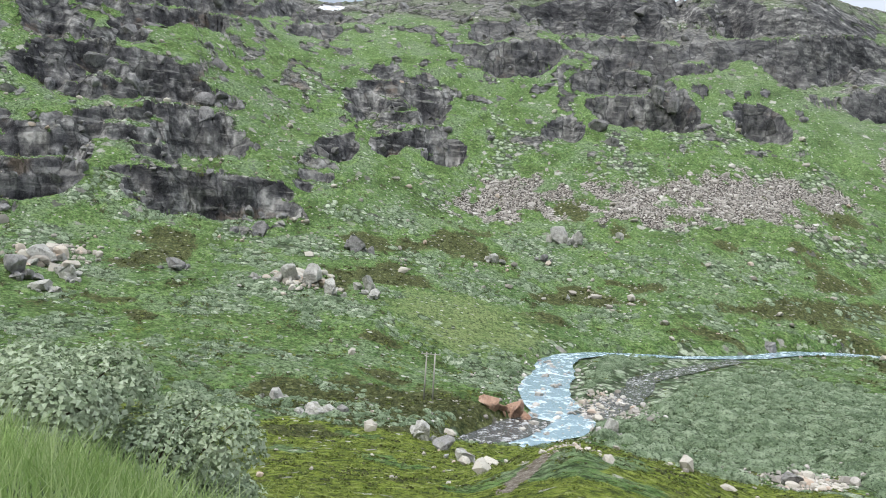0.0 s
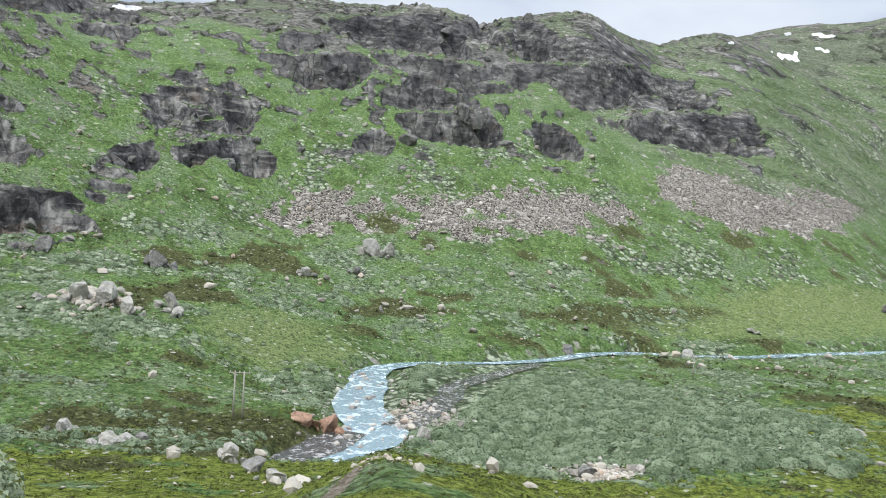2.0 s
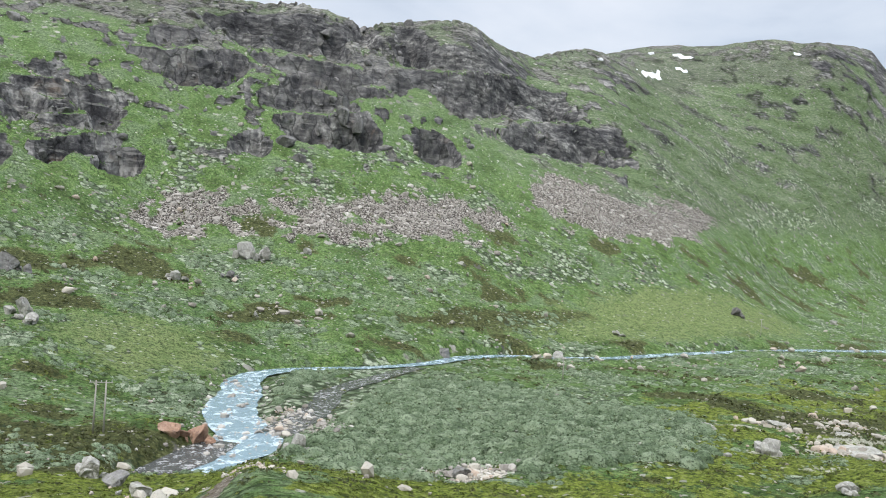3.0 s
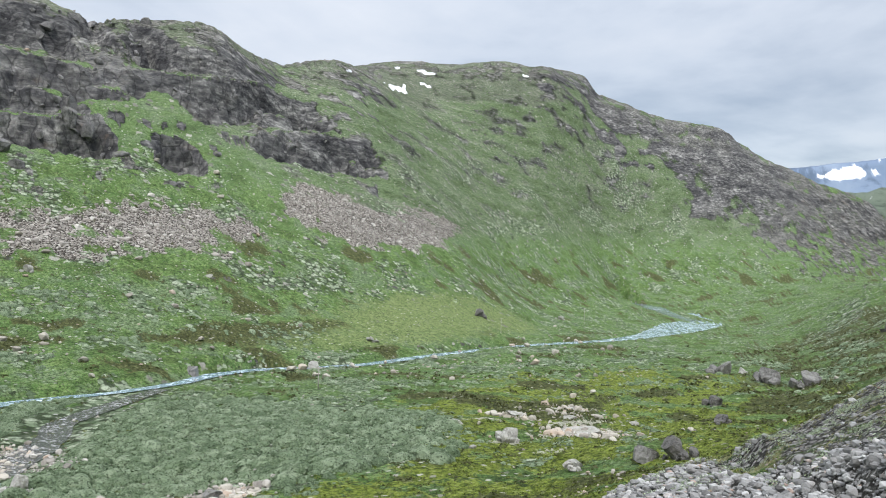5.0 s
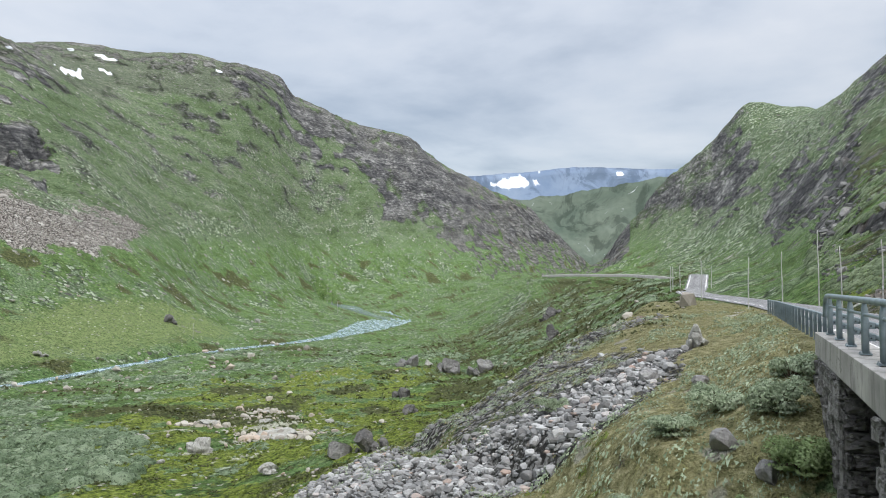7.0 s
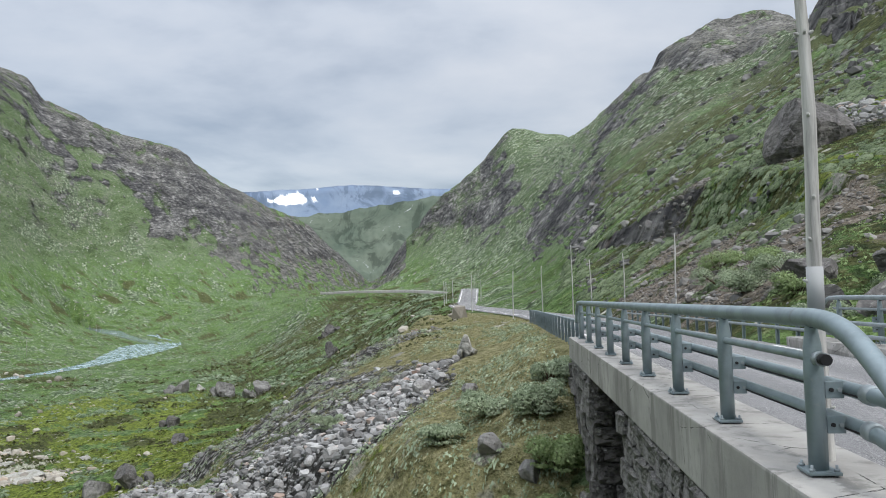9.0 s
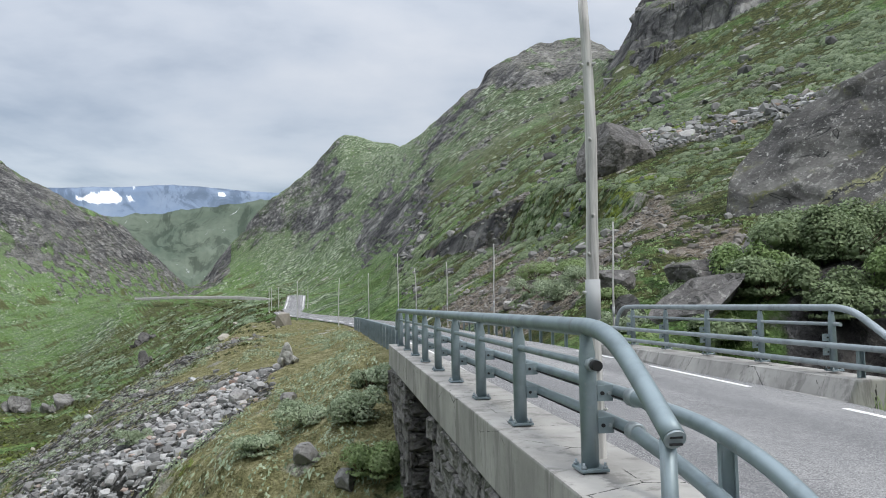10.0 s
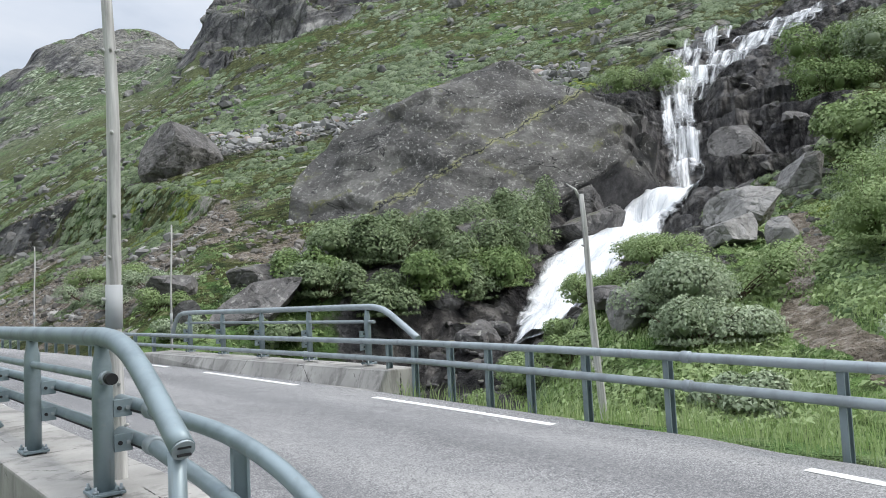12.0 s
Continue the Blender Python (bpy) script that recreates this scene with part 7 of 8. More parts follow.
def build_fan():
    """The pale stone run below the bridge, the biggest stones as pieces of their own."""
    rng = np.random.default_rng(851)
    fan = thing("stone_run", "run of pale broken stones on the road bank", "stones")
    x, y = rng.uniform(-28, -3, 27000), rng.uniform(13, 34, 27000)
    line = np.array([(-5.2, 28.6), (-6.8, 27.0), (-7.8, 25.0), (-9.5, 22.6), (-14, 22), (-24, 24)])
    d, k = along(line, x, y)
    wide = np.interp(k, range(6), (0.8, 2.4, 3.4, 4.6, 6.4, 8.5))
    keep = d + 1.1 * fbm(x / 2.2, y / 2.2, 3, 853) < wide
    x, y, d = x[keep], y[keep], d[keep]
    s = 0.04 + 0.058 * rng.pareto(1.7, len(x)).clip(0, 3.8)
    order = np.argsort(-s)
    x, y, s = x[order], y[order], s[order]
    z = height(x, y)
    shapes = []
    for q in range(14):
        v, f = rock_shape(rng, 1 if q % 2 else 2, 7, 0.0, 0.5)
        shapes.append(mesh_from("stone", v, f, STONE_FAN, smooth=False))
    for i in range(280):
        ob = new("stone", shapes[i % 14])
        ob.parent = fan
        ob.location = (x[i], y[i], z[i] + s[i] * rng.uniform(0.2, 0.7))
        ob.scale = (s[i], s[i] * rng.uniform(0.6, 1), s[i] * rng.uniform(0.5, 0.85))
        ob.rotation_euler = tuple(rng.uniform(-0.6, 0.6, 2)) + (rng.uniform(0, 6.28),)
    n = 6800
    scatter("stone_run_rubble", "pale rubble filling the stone run", np.stack([x[280:n], y[280:n], z[280:n] + 0.3 * s[280:n]], -1), s[280:n], STONE_GREY, 855, sub=1)
    # greyer rubble on the bank above and on the moor's edge
    x, y = rng.uniform(-34, -3, 7000), rng.uniform(16, 75, 7000)
    az, r = polar(x, y)
    keep = cover_at(x, y)[0]["gravel"] > rng.uniform(0.1, 0.6, len(x))
    x, y = x[keep][:3000], y[keep][:3000]
    s = 0.05 + 0.06 * rng.pareto(2.2, len(x)).clip(0, 4)
    scatter("bank_rubble", "grey rubble on the dry road bank", on_ground(x, y, 0.02), s, STONE_GREY, 861, sub=1)
    # rubble band across the hillside, pale blocks, and the raw cut above the road
    a = rng.uniform(22, 52, 9000)
    rr = rng.uniform(50, 125, 9000)
    x, y = HUB[0] + rr * np.sin(np.radians(a)), HUB[1] + rr * np.cos(np.radians(a))
    keep = rubble_band(x, y, 0.75)
    x, y = x[keep][:2200], y[keep][:2200]
    s = 0.18 + 0.18 * rng.pareto(2.2, len(x)).clip(0, 4)
    scatter("hillside_rubble", "pale rubble band across the steep hillside", on_ground(x, y, 0.08), s, STONE_GREY, 865, sub=1)
    x, y = rng.uniform(6, 26, 14000), rng.uniform(18, 90, 14000)
    c, z, _ = cover_at(x, y)
    keep = (np.maximum(c["scree"], c["soil"]) > 0.2) & (np.abs(x - road_x(y)) > 4)
    x, y = x[keep][:3600], y[keep][:3600]
    s = 0.04 + 0.07 * rng.pareto(2.0, len(x)).clip(0, 5)
    scatter("cut_rubble", "brown-grey rubble on the raw road cut", on_ground(x, y, 0.03), s, STONE_CUT, 867, sub=1)
    # blocks in the brook below the fall
    t = rng.uniform(2.6, 6.0, 260)
    x = np.interp(t, range(len(BROOK)), BROOK[:, 0]) + rng.normal(0, 1.7, 260)
    y = np.interp(t, range(len(BROOK)), BROOK[:, 1]) + rng.normal(0, 1.7, 260)
    keep = (x > 6.6)
    x, y = x[keep], y[keep]
    s = 0.12 + 0.18 * rng.pareto(2.0, len(x)).clip(0, 3)
    scatter("brook_stones", "wet dark stones in the brook", on_ground(x, y, 0.1), s, ROCK_DARK, 869, sub=2)


STONE_FAN = Mat("pale broken stone", rough=0.85, spec=0.25)
STONE_FAN.color(STONE_FAN.mix(STONE_FAN.math("MULTIPLY", STONE_FAN.noise(3, 5), 0.5),
                              STONE_FAN.ramp(STONE_FAN.each(), [(0.0, (0.09, 0.09, 0.088)), (0.4, (0.21, 0.207, 0.20)), (0.75, (0.33, 0.327, 0.32)), (0.93, (0.52, 0.515, 0.505)), (1.0, (0.36, 0.22, 0.16))]), (0.25, 0.245, 0.24)))
STONE_FAN.bump(STONE_FAN.noise(6, 5), 0.5, 0.06)
STONE_FAN = STONE_FAN.m
build_fan()

# ---- water ----
def water_material(name, base, foam, amount, rough=0.12, scale=0.35):
    a = Mat(name, rough=rough, spec=0.5)
    n = a.noise(scale, 6, 0.65, 0.8, stretch=(1.0, 1.0, 1.0))
    fine = a.noise(scale * 6, 5, 0.65)
    f = a.step(a.math("ADD", n, a.math("MULTIPLY", a.math("SUBTRACT", fine, 0.5), 0.35)), amount, amount + 0.14)
    a.color(a.mix(f, a.ramp(fine, [(0.3, tuple(v * 0.7 for v in base)), (0.7, base)]), foam))
    a.rough(a.math("ADD", rough, a.math("MULTIPLY", f, 0.5)))
    a.bump(a.math("ADD", fine, n), 0.5, 0.12)
    return a.m


RIVER_WATER = water_material("fast milky blue river", (0.27, 0.385, 0.45), (0.50, 0.60, 0.66), 0.50)
STILL_WATER = water_material("shallow grey river water", (0.20, 0.26, 0.30), (0.45, 0.50, 0.53), 0.60, rough=0.08, scale=0.12)
SHALLOW = water_material("dark stony shallows", (0.07, 0.075, 0.075), (0.40, 0.40, 0.40), 0.52, scale=0.9)


def ribbon(name, label, line, widths, z, mat, seed):
    """A water surface along a line; z is one level or one for each point."""
    P = curve_points([(p[0], p[1], 0) for p in line], 8)
    w = np.interp(np.linspace(0, len(line) - 1, len(P)), np.arange(len(line)), widths)
    z = np.interp(np.linspace(0, len(line) - 1, len(P)), np.arange(len(line)), np.broadcast_to(z, len(line)))
    xy = np.array([p[:2] for p in P])
    t = np.gradient(xy, axis=0)
    t /= np.linalg.norm(t, axis=1)[:, None]
    n = np.stack([-t[:, 1], t[:, 0]], -1)
    rows = []
    for s in np.linspace(-1, 1, 9):
        rag = 1 + 0.25 * fbm(xy[:, 0] / 6, xy[:, 1] / 6 + 7 * np.sign(s), 3, seed)
        q = xy + n * (s * w * rag)[:, None]
        rows.append(np.column_stack([q, z + 0.05 * fbm(q[:, 0] / 1.3, q[:, 1] / 1.3, 3, seed + 5)]))
    V = np.stack(rows, 1)
    ob = new(name, mesh_from(name, V.reshape(-1, 3), grid_faces(V.shape[0], V.shape[1])[:, ::-1], mat))
    return tagged(ob, label, "river", kind="structure")


ribbon("water_river", "fast milky blue mountain river", RIVER, RIVER_W * 1.02, RIVER_Z, RIVER_WATER, 901)
ribbon("water_shallows", "dark stony side channel of the river", SIDE_CHANNEL, [3.6, 3.4, 3.2, 3.0, 2.8, 2.4], -30.6, SHALLOW, 903)
ribbon("water_pool", "dark shallow pool among river stones", np.array([(-112, 4), (-119, 9), (-126, 14), (-131, 18)]), [4.5, 5.0, 5.5, 4.0], -30.66, SHALLOW, 905)
ribbon("water_bend", "calm grey bend of the river", OXBOW, OXBOW_W, OXBOW_Z + 0.02, STILL_WATER, 907)


def foam_material():
    a = Mat("white falling water", rough=0.55, spec=0.4)
    k = a.n.new("ShaderNodeUVMap")
    a.pos = k.outputs[0]
    strand = a.noise(1.0, 6, 0.7, 0.6, stretch=(9, 1.6, 1))
    mist = a.noise(1.0, 5, 0.65, 0.8, stretch=(5, 3.0, 1), offset=(3, 1, 0))
    c = a.ramp(strand, [(0.34, (0.56, 0.60, 0.64)), (0.5, (0.78, 0.80, 0.82)), (0.64, (0.90, 0.91, 0.92))])
    a.color(c)
    edge = a.attr("edge")
    thick = a.math("ADD", a.math("MULTIPLY", strand, 0.7), a.math("MULTIPLY", mist, 0.5))
    al = a.step(a.math("SUBTRACT", thick, a.math("MULTIPLY", edge, 0.62)), 0.40, 0.66)
    a.put(a.b.inputs["Alpha"], al)
    a.bump(a.math("ADD", strand, mist), 0.8, 0.25)
    a.b.inputs["Subsurface Weight"].default_value = 0.0
    return a.m


FOAM = foam_material()


def fall_strip(parent, name, line, widths, lift, seed, thin=0.0):
    """Falling water over its bed: a strip that follows the rock, ragged at the edges."""
    pts = [(HUB[0] + r * math.sin(radians(a)), HUB[1] + r * math.cos(radians(a)), 0) for a, r in line]
    P = curve_points(pts, 10)
    xy = np.array([p[:2] for p in P])
    w = np.interp(np.linspace(0, len(line) - 1, len(P)), np.arange(len(line)), widths)
    t = np.gradient(xy, axis=0)
    t /= np.linalg.norm(t, axis=1)[:, None]
    n = np.stack([-t[:, 1], t[:, 0]], -1)
    S = np.linspace(-1, 1, 17)
    rows, uv, edge = [], [], []
    run = np.concatenate([[0], np.cumsum(np.linalg.norm(np.diff(xy, axis=0), axis=1))]) / 6.0
    for s in S:
        q = xy + n * (s * w)[:, None]
        z = height(q[:, 0], q[:, 1])
        mid = height(xy[:, 0], xy[:, 1])
        z = np.minimum(np.maximum(z, mid - 0.3), mid + 1.0) + lift * (1 - 0.75 * s * s) + 0.16 * fbm(q[:, 0] / 0.8, q[:, 1] / 0.8, 3, seed)
        rows.append(np.column_stack([q, z]))
        uv.append(np.column_stack([np.full(len(q), s * 0.5) * (w / 3.0), run]))
        edge.append(np.full(len(q), max(0, abs(s) - 0.45) / 0.55 + thin))
    V, U, E = np.stack(rows, 1), np.stack(uv, 1).reshape(-1, 2), np.stack(edge, 1).ravel()
    F = grid_faces(V.shape[0], V.shape[1])[:, ::-1]
    me = mesh_from(name, V.reshape(-1, 3), F, FOAM)
    lay = me.uv_layers.new(name="UVMap")
    idx = np.empty(len(me.loops), np.int32)
    me.loops.foreach_get("vertex_index", idx)
    lay.data.foreach_set("uv", U[idx].astype(np.float32).ravel())
    me.attributes.new("edge", "FLOAT", "POINT").data.foreach_set("value", E.astype(np.float32))
    return part(name, me, None, parent)


fall = thing("waterfall", "white mountain waterfall tumbling over dark rock", "waterfall")
fall_strip(fall, "upper_veil", FALL_UPPER, [9.0, 8.6, 7.4, 5.8, 4.2, 3.1, 2.5, 2.2, 2.1, 1.9], 0.9, 921, 0.17)
fall_strip(fall, "upper_core", FALL_UPPER, [4.6, 4.4, 3.8, 3.0, 2.6, 2.2, 1.9, 1.7, 1.6, 1.5], 1.25, 923, 0.16)
fall_strip(fall, "side_veil", ((61.8, 88), (60.2, 82), (58.6, 76), (57.7, 72), (58.6, 66)), [3.0, 3.6, 3.6, 2.8, 1.8], 1.0, 925, 0.2)
fall_strip(fall, "lower_chute", FALL_LOWER, [1.2, 1.8, 2.3, 2.6, 2.8, 2.9, 2.6, 2.2, 1.3], 0.85, 927, -0.25)
fall_strip(fall, "lower_spray", FALL_LOWER, [1.6, 2.3, 3.0, 3.3, 3.6, 3.6, 3.2, 2.8, 1.8], 0.6, 929, 0.05)
fall_strip(fall, "brook", ((44.5, 21.5), (43, 19.5), (38, 16.5), (28, 14.8)), [0.8, 0.8, 0.8, 0.8], 0.3, 931, 0.4)

# ---- plants ----
def leaf_cloud(rng, centers, radii, heights, per, leaf, tilt=0.32, aspect=0.5, three=False):
    """Small leaf blades on low domes: centres (n, 3), a dome each; per blades a dome. Returns vertices and faces."""
    n = len(centers)
    m = n * per
    c = np.repeat(centers, per, axis=0)
    R, H = np.repeat(radii, per), np.repeat(heights, per)
    th = rng.uniform(0, 2 * np.pi, m)
    up = rng.uniform(0.0, 1.0, m) ** 0.8
    shell = rng.uniform(0.72, 1.08, m)
    ring = np.sqrt(1 - up ** 2) * shell
    pos = c + np.stack([R * ring * np.cos(th), R * ring * np.sin(th), H * up * shell], -1)
    dome = np.stack([ring * np.cos(th), ring * np.sin(th), up + 0.3], -1)
    nrm = dome + rng.normal(0, tilt, (m, 3))
    nrm /= np.linalg.norm(nrm, axis=1)[:, None]
    ref = rng.normal(size=(m, 3))
    u = np.cross(nrm, ref)
    u /= np.maximum(np.linalg.norm(u, axis=1), 1e-6)[:, None]
    w = np.cross(nrm, u)
    L = (np.repeat(leaf, per) if np.ndim(leaf) else np.full(m, leaf)) * rng.uniform(0.65, 1.35, m)
    u, w = u * L[:, None], w * (L * aspect)[:, None]
    lift = nrm * (L * 0.18)[:, None]
    soft = dome + 0.3 * rng.normal(size=(m, 3))
    soft /= np.linalg.norm(soft, axis=1)[:, None]
    if three:
        V = np.stack([pos - u - w * 0.6, pos + u - w * 0.6, pos + w * 1.3 + lift], 1).reshape(-1, 3)
        return V, np.arange(3 * m).reshape(-1, 3), np.repeat(soft, 3, axis=0)
    V = np.stack([pos - u, pos - w + lift, pos + u, pos + w + lift], 1).reshape(-1, 3)
    F = np.arange(4 * m).reshape(-1, 4)
    return V, F, np.repeat(soft, 4, axis=0)


def thicket(name, label, x, y, size, per, mat, seed, squash=0.62, leaf_share=0.36, z=None, aspect=0.6, core=False):
    """Low willow scrub as one mass."""
    rng = np.random.default_rng(seed)
    z = height(x, y) if z is None else z
    h = size * squash * rng.uniform(0.75, 1.25, len(x))
    V, F, N = leaf_cloud(rng, np.stack([x, y, z - 0.08 * size], -1), size, h, per, size * leaf_share, aspect=aspect, three=True)
    # the dome leans with the ground
    gx, gy = (height(x + size, y) - height(x - size, y)) / (2 * size), (height(x, y + size) - height(x, y - size)) / (2 * size)
    gx, gy = np.clip(gx, -1.0, 1.0), np.clip(gy, -1.0, 1.0)
    own = np.repeat(np.arange(len(x)), per * 3)
    V[:, 2] += gx[own] * (V[:, 0] - x[own]) + gy[own] * (V[:, 1] - y[own])
    N = N - np.stack([gx[own], gy[own], 0 * gx[own]], -1) * 0.6
    N /= np.linalg.norm(N, axis=1)[:, None]
    if core:
        # a close dome of twigs and leaves under the outer leaves
        n = len(x)
        th = np.linspace(0, 2 * np.pi, 6, endpoint=False)
        up = np.array([0.0, 0.55, 0.92])
        rim = np.array([1.0, 0.82, 0.38]) * 0.93
        wob = rng.uniform(0.8, 1.15, (n, 3, 6))
        tw = th[None, None] + rng.uniform(0, 6.28, (n, 1, 1))
        q = np.stack([np.cos(tw) * rim[None, :, None] * wob, np.sin(tw) * rim[None, :, None] * wob, np.broadcast_to(up[None, :, None] * 0.9, (n, 3, 6))], -1)
        q = q * np.stack([size, size, h], -1)[:, None, None, :] + np.stack([x, y, z - 0.08 * size], -1)[:, None, None, :]
        q[..., 2] += gx[:, None, None] * (q[..., 0] - x[:, None, None]) + gy[:, None, None] * (q[..., 1] - y[:, None, None])
        dn = np.stack([np.cos(tw) * rim[None, :, None] + 0 * wob, np.sin(tw) * rim[None, :, None] + 0 * wob, np.broadcast_to(up[None, :, None] + 0.3, (n, 3, 6))], -1)
        dn = dn - 0.6 * np.stack([gx, gy, 0 * gx], -1)[:, None, None, :]
        dn = dn / np.linalg.norm(dn, axis=-1)[..., None]
        f = []
        for j in range(2):
            for i in range(6):
                a, b, c, d = j * 6 + i, j * 6 + (i + 1) % 6, (j + 1) * 6 + (i + 1) % 6, (j + 1) * 6 + i
                f += [(a, b, c), (a, c, d)]
        f += [(12, 13, 14), (12, 14, 15), (12, 15, 16), (12, 16, 17)]
        f = (np.array(f)[None] + 18 * np.arange(n)[:, None, None] + len(V)).reshape(-1, 3)
        V, F, N = np.concatenate([V, q.reshape(-1, 3)]), np.concatenate([F, f]), np.concatenate([N, dn.reshape(-1, 3)])
    me = mesh_from(name, V, F, mat, smooth=True)
    me.normals_split_custom_set_from_vertices(N.astype(np.float32))
    ob = new(name, me)
    return tagged(ob, label, "willow scrub", kind="stuff")


def build_scrub():
    rng = np.random.default_rng(1001)
    # the dense thicket by the river
    x, y = rng.uniform(-215, -68, 26000), rng.uniform(10, 150, 26000)
    keep = patch(x, y, -139, 62, 52, 42, 20, 0.3, 113) > rng.uniform(0.2, 0.9, len(x))
    keep &= (along(RIVER, x, y)[0] > 8) & (along(SIDE_CHANNEL, x, y)[0] > 8.5) & (np.hypot(x + 143, y - 32) > 11) & (np.hypot(x + 95, y - 47) > 7.5)
    x, y = x[keep][:3900], y[keep][:3900]
    bulk = sstep(fbm(x / 9, y / 9, 3, 1002) + rng.normal(0, 0.12, len(x)), -0.3, 0.45)
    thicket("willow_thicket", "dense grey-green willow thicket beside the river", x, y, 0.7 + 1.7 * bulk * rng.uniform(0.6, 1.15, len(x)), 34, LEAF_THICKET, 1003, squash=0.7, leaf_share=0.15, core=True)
    # open scrub over the valley floor and lower slopes
    x, y = spread(rng, 70000, (-120, -6), (85, 330))
    c, z, sl = cover_at(x, y)
    az, r = polar(x, y)
    keep = (rng.uniform(0, 1, len(x)) < 1.1 * c["willow"] - 0.12) & (c["meadow"] < 0.4) & (sl < 40) & (c["rock"] < 0.5) & (c["scree"] < 0.3) & (along(RIVER, x, y)[0] > 7) & (along(SIDE_CHANNEL, x, y)[0] > 8)
    keep &= patch(x, y, -139, 62, 52, 42, 20, 0.3, 113) < 0.5
    x, y, z, r = x[keep][:11000], y[keep][:11000], z[keep][:11000], r[keep][:11000]
    size = (0.42 + 0.4 * rng.pareto(3.0, len(x)).clip(0, 2.0)) * np.clip(r / 190, 0.85, 1.5)
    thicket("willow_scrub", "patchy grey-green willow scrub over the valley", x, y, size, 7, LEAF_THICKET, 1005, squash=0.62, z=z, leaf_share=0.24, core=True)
    # dark heather and juniper tufts
    x, y = spread(rng, 30000, (-120, -4), (45, 420))
    c, z, sl = cover_at(x, y)
    az, r = polar(x, y)
    keep = (rng.uniform(0, 1, len(x)) < 0.7 * c["heath"] + 0.12) & (c["meadow"] < 0.3) & (along(RIVER, x, y)[0] > 7) & (c["rock"] < 0.5)
    x, y, z, r = x[keep][:6000], y[keep][:6000], z[keep][:6000], r[keep][:6000]
    thicket("heath_tufts", "dark heather and crowberry tufts", x, y, rng.uniform(0.35, 0.8, len(x)) * np.clip(r / 110, 0.6, 2.2), 9, LEAF_HEATH, 1007, squash=0.42, z=z)
    # green tufts on the moss ground and near slope
    x, y = spread(rng, 22000, (-112, -10), (18, 190))
    c, z, sl = cover_at(x, y)
    az, r = polar(x, y)
    keep = (c["meadow"] < 0.3) & (c["gravel"] < 0.3) & (along(RIVER, x, y)[0] > 7) & (rng.uniform(0, 1, len(x)) < 0.25 + 0.6 * c["moss"])
    x, y, z, r = x[keep][:6500], y[keep][:6500], z[keep][:6500], r[keep][:6500]
    thicket("moor_tufts", "yellow-green moss and bilberry tufts", x, y, rng.uniform(0.22, 0.5, len(x)) * np.clip(r / 70, 0.5, 2.0), 9, LEAF_MOSS, 1009, squash=0.45, z=z)
    # scrub on the steep slope above the road
    x, y = spread(rng, 52000, (4, 74), (24, 200))
    c, z, sl = cover_at(x, y)
    az, r = polar(x, y)
    n = fbm(x / 9, y / 9, 3, 1011)
    keep = (np.abs(x - road_x(np.clip(y, -60, 250))) > 5.5) & (c["wet"] < 0.35) & (c["scree"] < 0.45) & (c["soil"] < 0.4) & (c["rock"] < 0.45) & ~rubble_band(x, y) & (n + 0.6 * fbm(x / 30, y / 30, 2, 1012) + rng.uniform(-0.3, 0.3, len(x)) > 0.14)
    x, y, z, r = x[keep][:10500], y[keep][:10500], z[keep][:10500], r[keep][:10500]
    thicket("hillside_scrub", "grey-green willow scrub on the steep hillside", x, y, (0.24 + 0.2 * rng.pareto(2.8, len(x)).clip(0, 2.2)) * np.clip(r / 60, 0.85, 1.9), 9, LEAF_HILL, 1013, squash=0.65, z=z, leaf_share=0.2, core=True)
    x, y = spread(rng, 16000, (4, 74), (20, 110))
    c, z, sl = cover_at(x, y)
    keep = (np.abs(x - road_x(np.clip(y, -60, 250))) > 4.2) & (c["wet"] < 0.3) & (c["soil"] < 0.35) & (c["rock"] < 0.6) & (rng.uniform(0, 1, len(x)) < 0.55)
    x, y, z = x[keep][:6500], y[keep][:6500], z[keep][:6500]
    thicket("hillside_herbs", "yellow-green herbs and moss on the hillside", x, y, rng.uniform(0.12, 0.32, len(x)), 10, LEAF_GREEN, 1015, squash=0.6, z=z, leaf_share=0.3)
    # dark clumps on the far slopes and the valley's head
    x, y = spread(rng, 26000, (-58, 22), (430, 1150))
    c, z, sl = cover_at(x, y)
    az, r = polar(x, y)
    keep = (fbm(x / 60, y / 60, 3, 1031) + rng.uniform(-0.5, 0.5, len(x)) > 0.05) & (c["meadow"] < 0.3) & (c["scree"] < 0.3) & (c["snow"] < 0.2) & (elevation(z, r) < 4.5) & (c["rock"] < 0.4)
    x, y, z, r = x[keep][:420], y[keep][:420], z[keep][:420], r[keep][:420]
    thicket("far_scrub", "dark willow clumps on the far valley slopes", x, y, rng.uniform(0.6, 1.5, len(x)) * np.clip(r / 600, 0.8, 1.5), 8, LEAF_HILL, 1033, squash=0.9, z=z, leaf_share=0.2, core=True)
    # low scrub on the bank below the road
    x, y = rng.uniform(-26, -0.5, 9000), rng.uniform(4, 52, 9000)
    n = fbm(x / 3.5, y / 3.5, 3, 1017)
    side = road_x(y) - x
    line = np.array([(-5.2, 28.6), (-6.8, 27.0), (-7.8, 25.0), (-9.5, 22.6), (-14, 22), (-24, 24)])
    keep = (side > 3.6) & (n > -0.25 + 0.012 * (y - 16)) & (along(line, x, y)[0] > 4.0)
    x, y = x[keep][:3600], y[keep][:3600]
    thicket("bank_scrub", "low willow and herbs on the road bank", x, y, rng.uniform(0.12, 0.36, len(x)), 20, LEAF_WILLOW, 1019, squash=0.75, leaf_share=0.17)
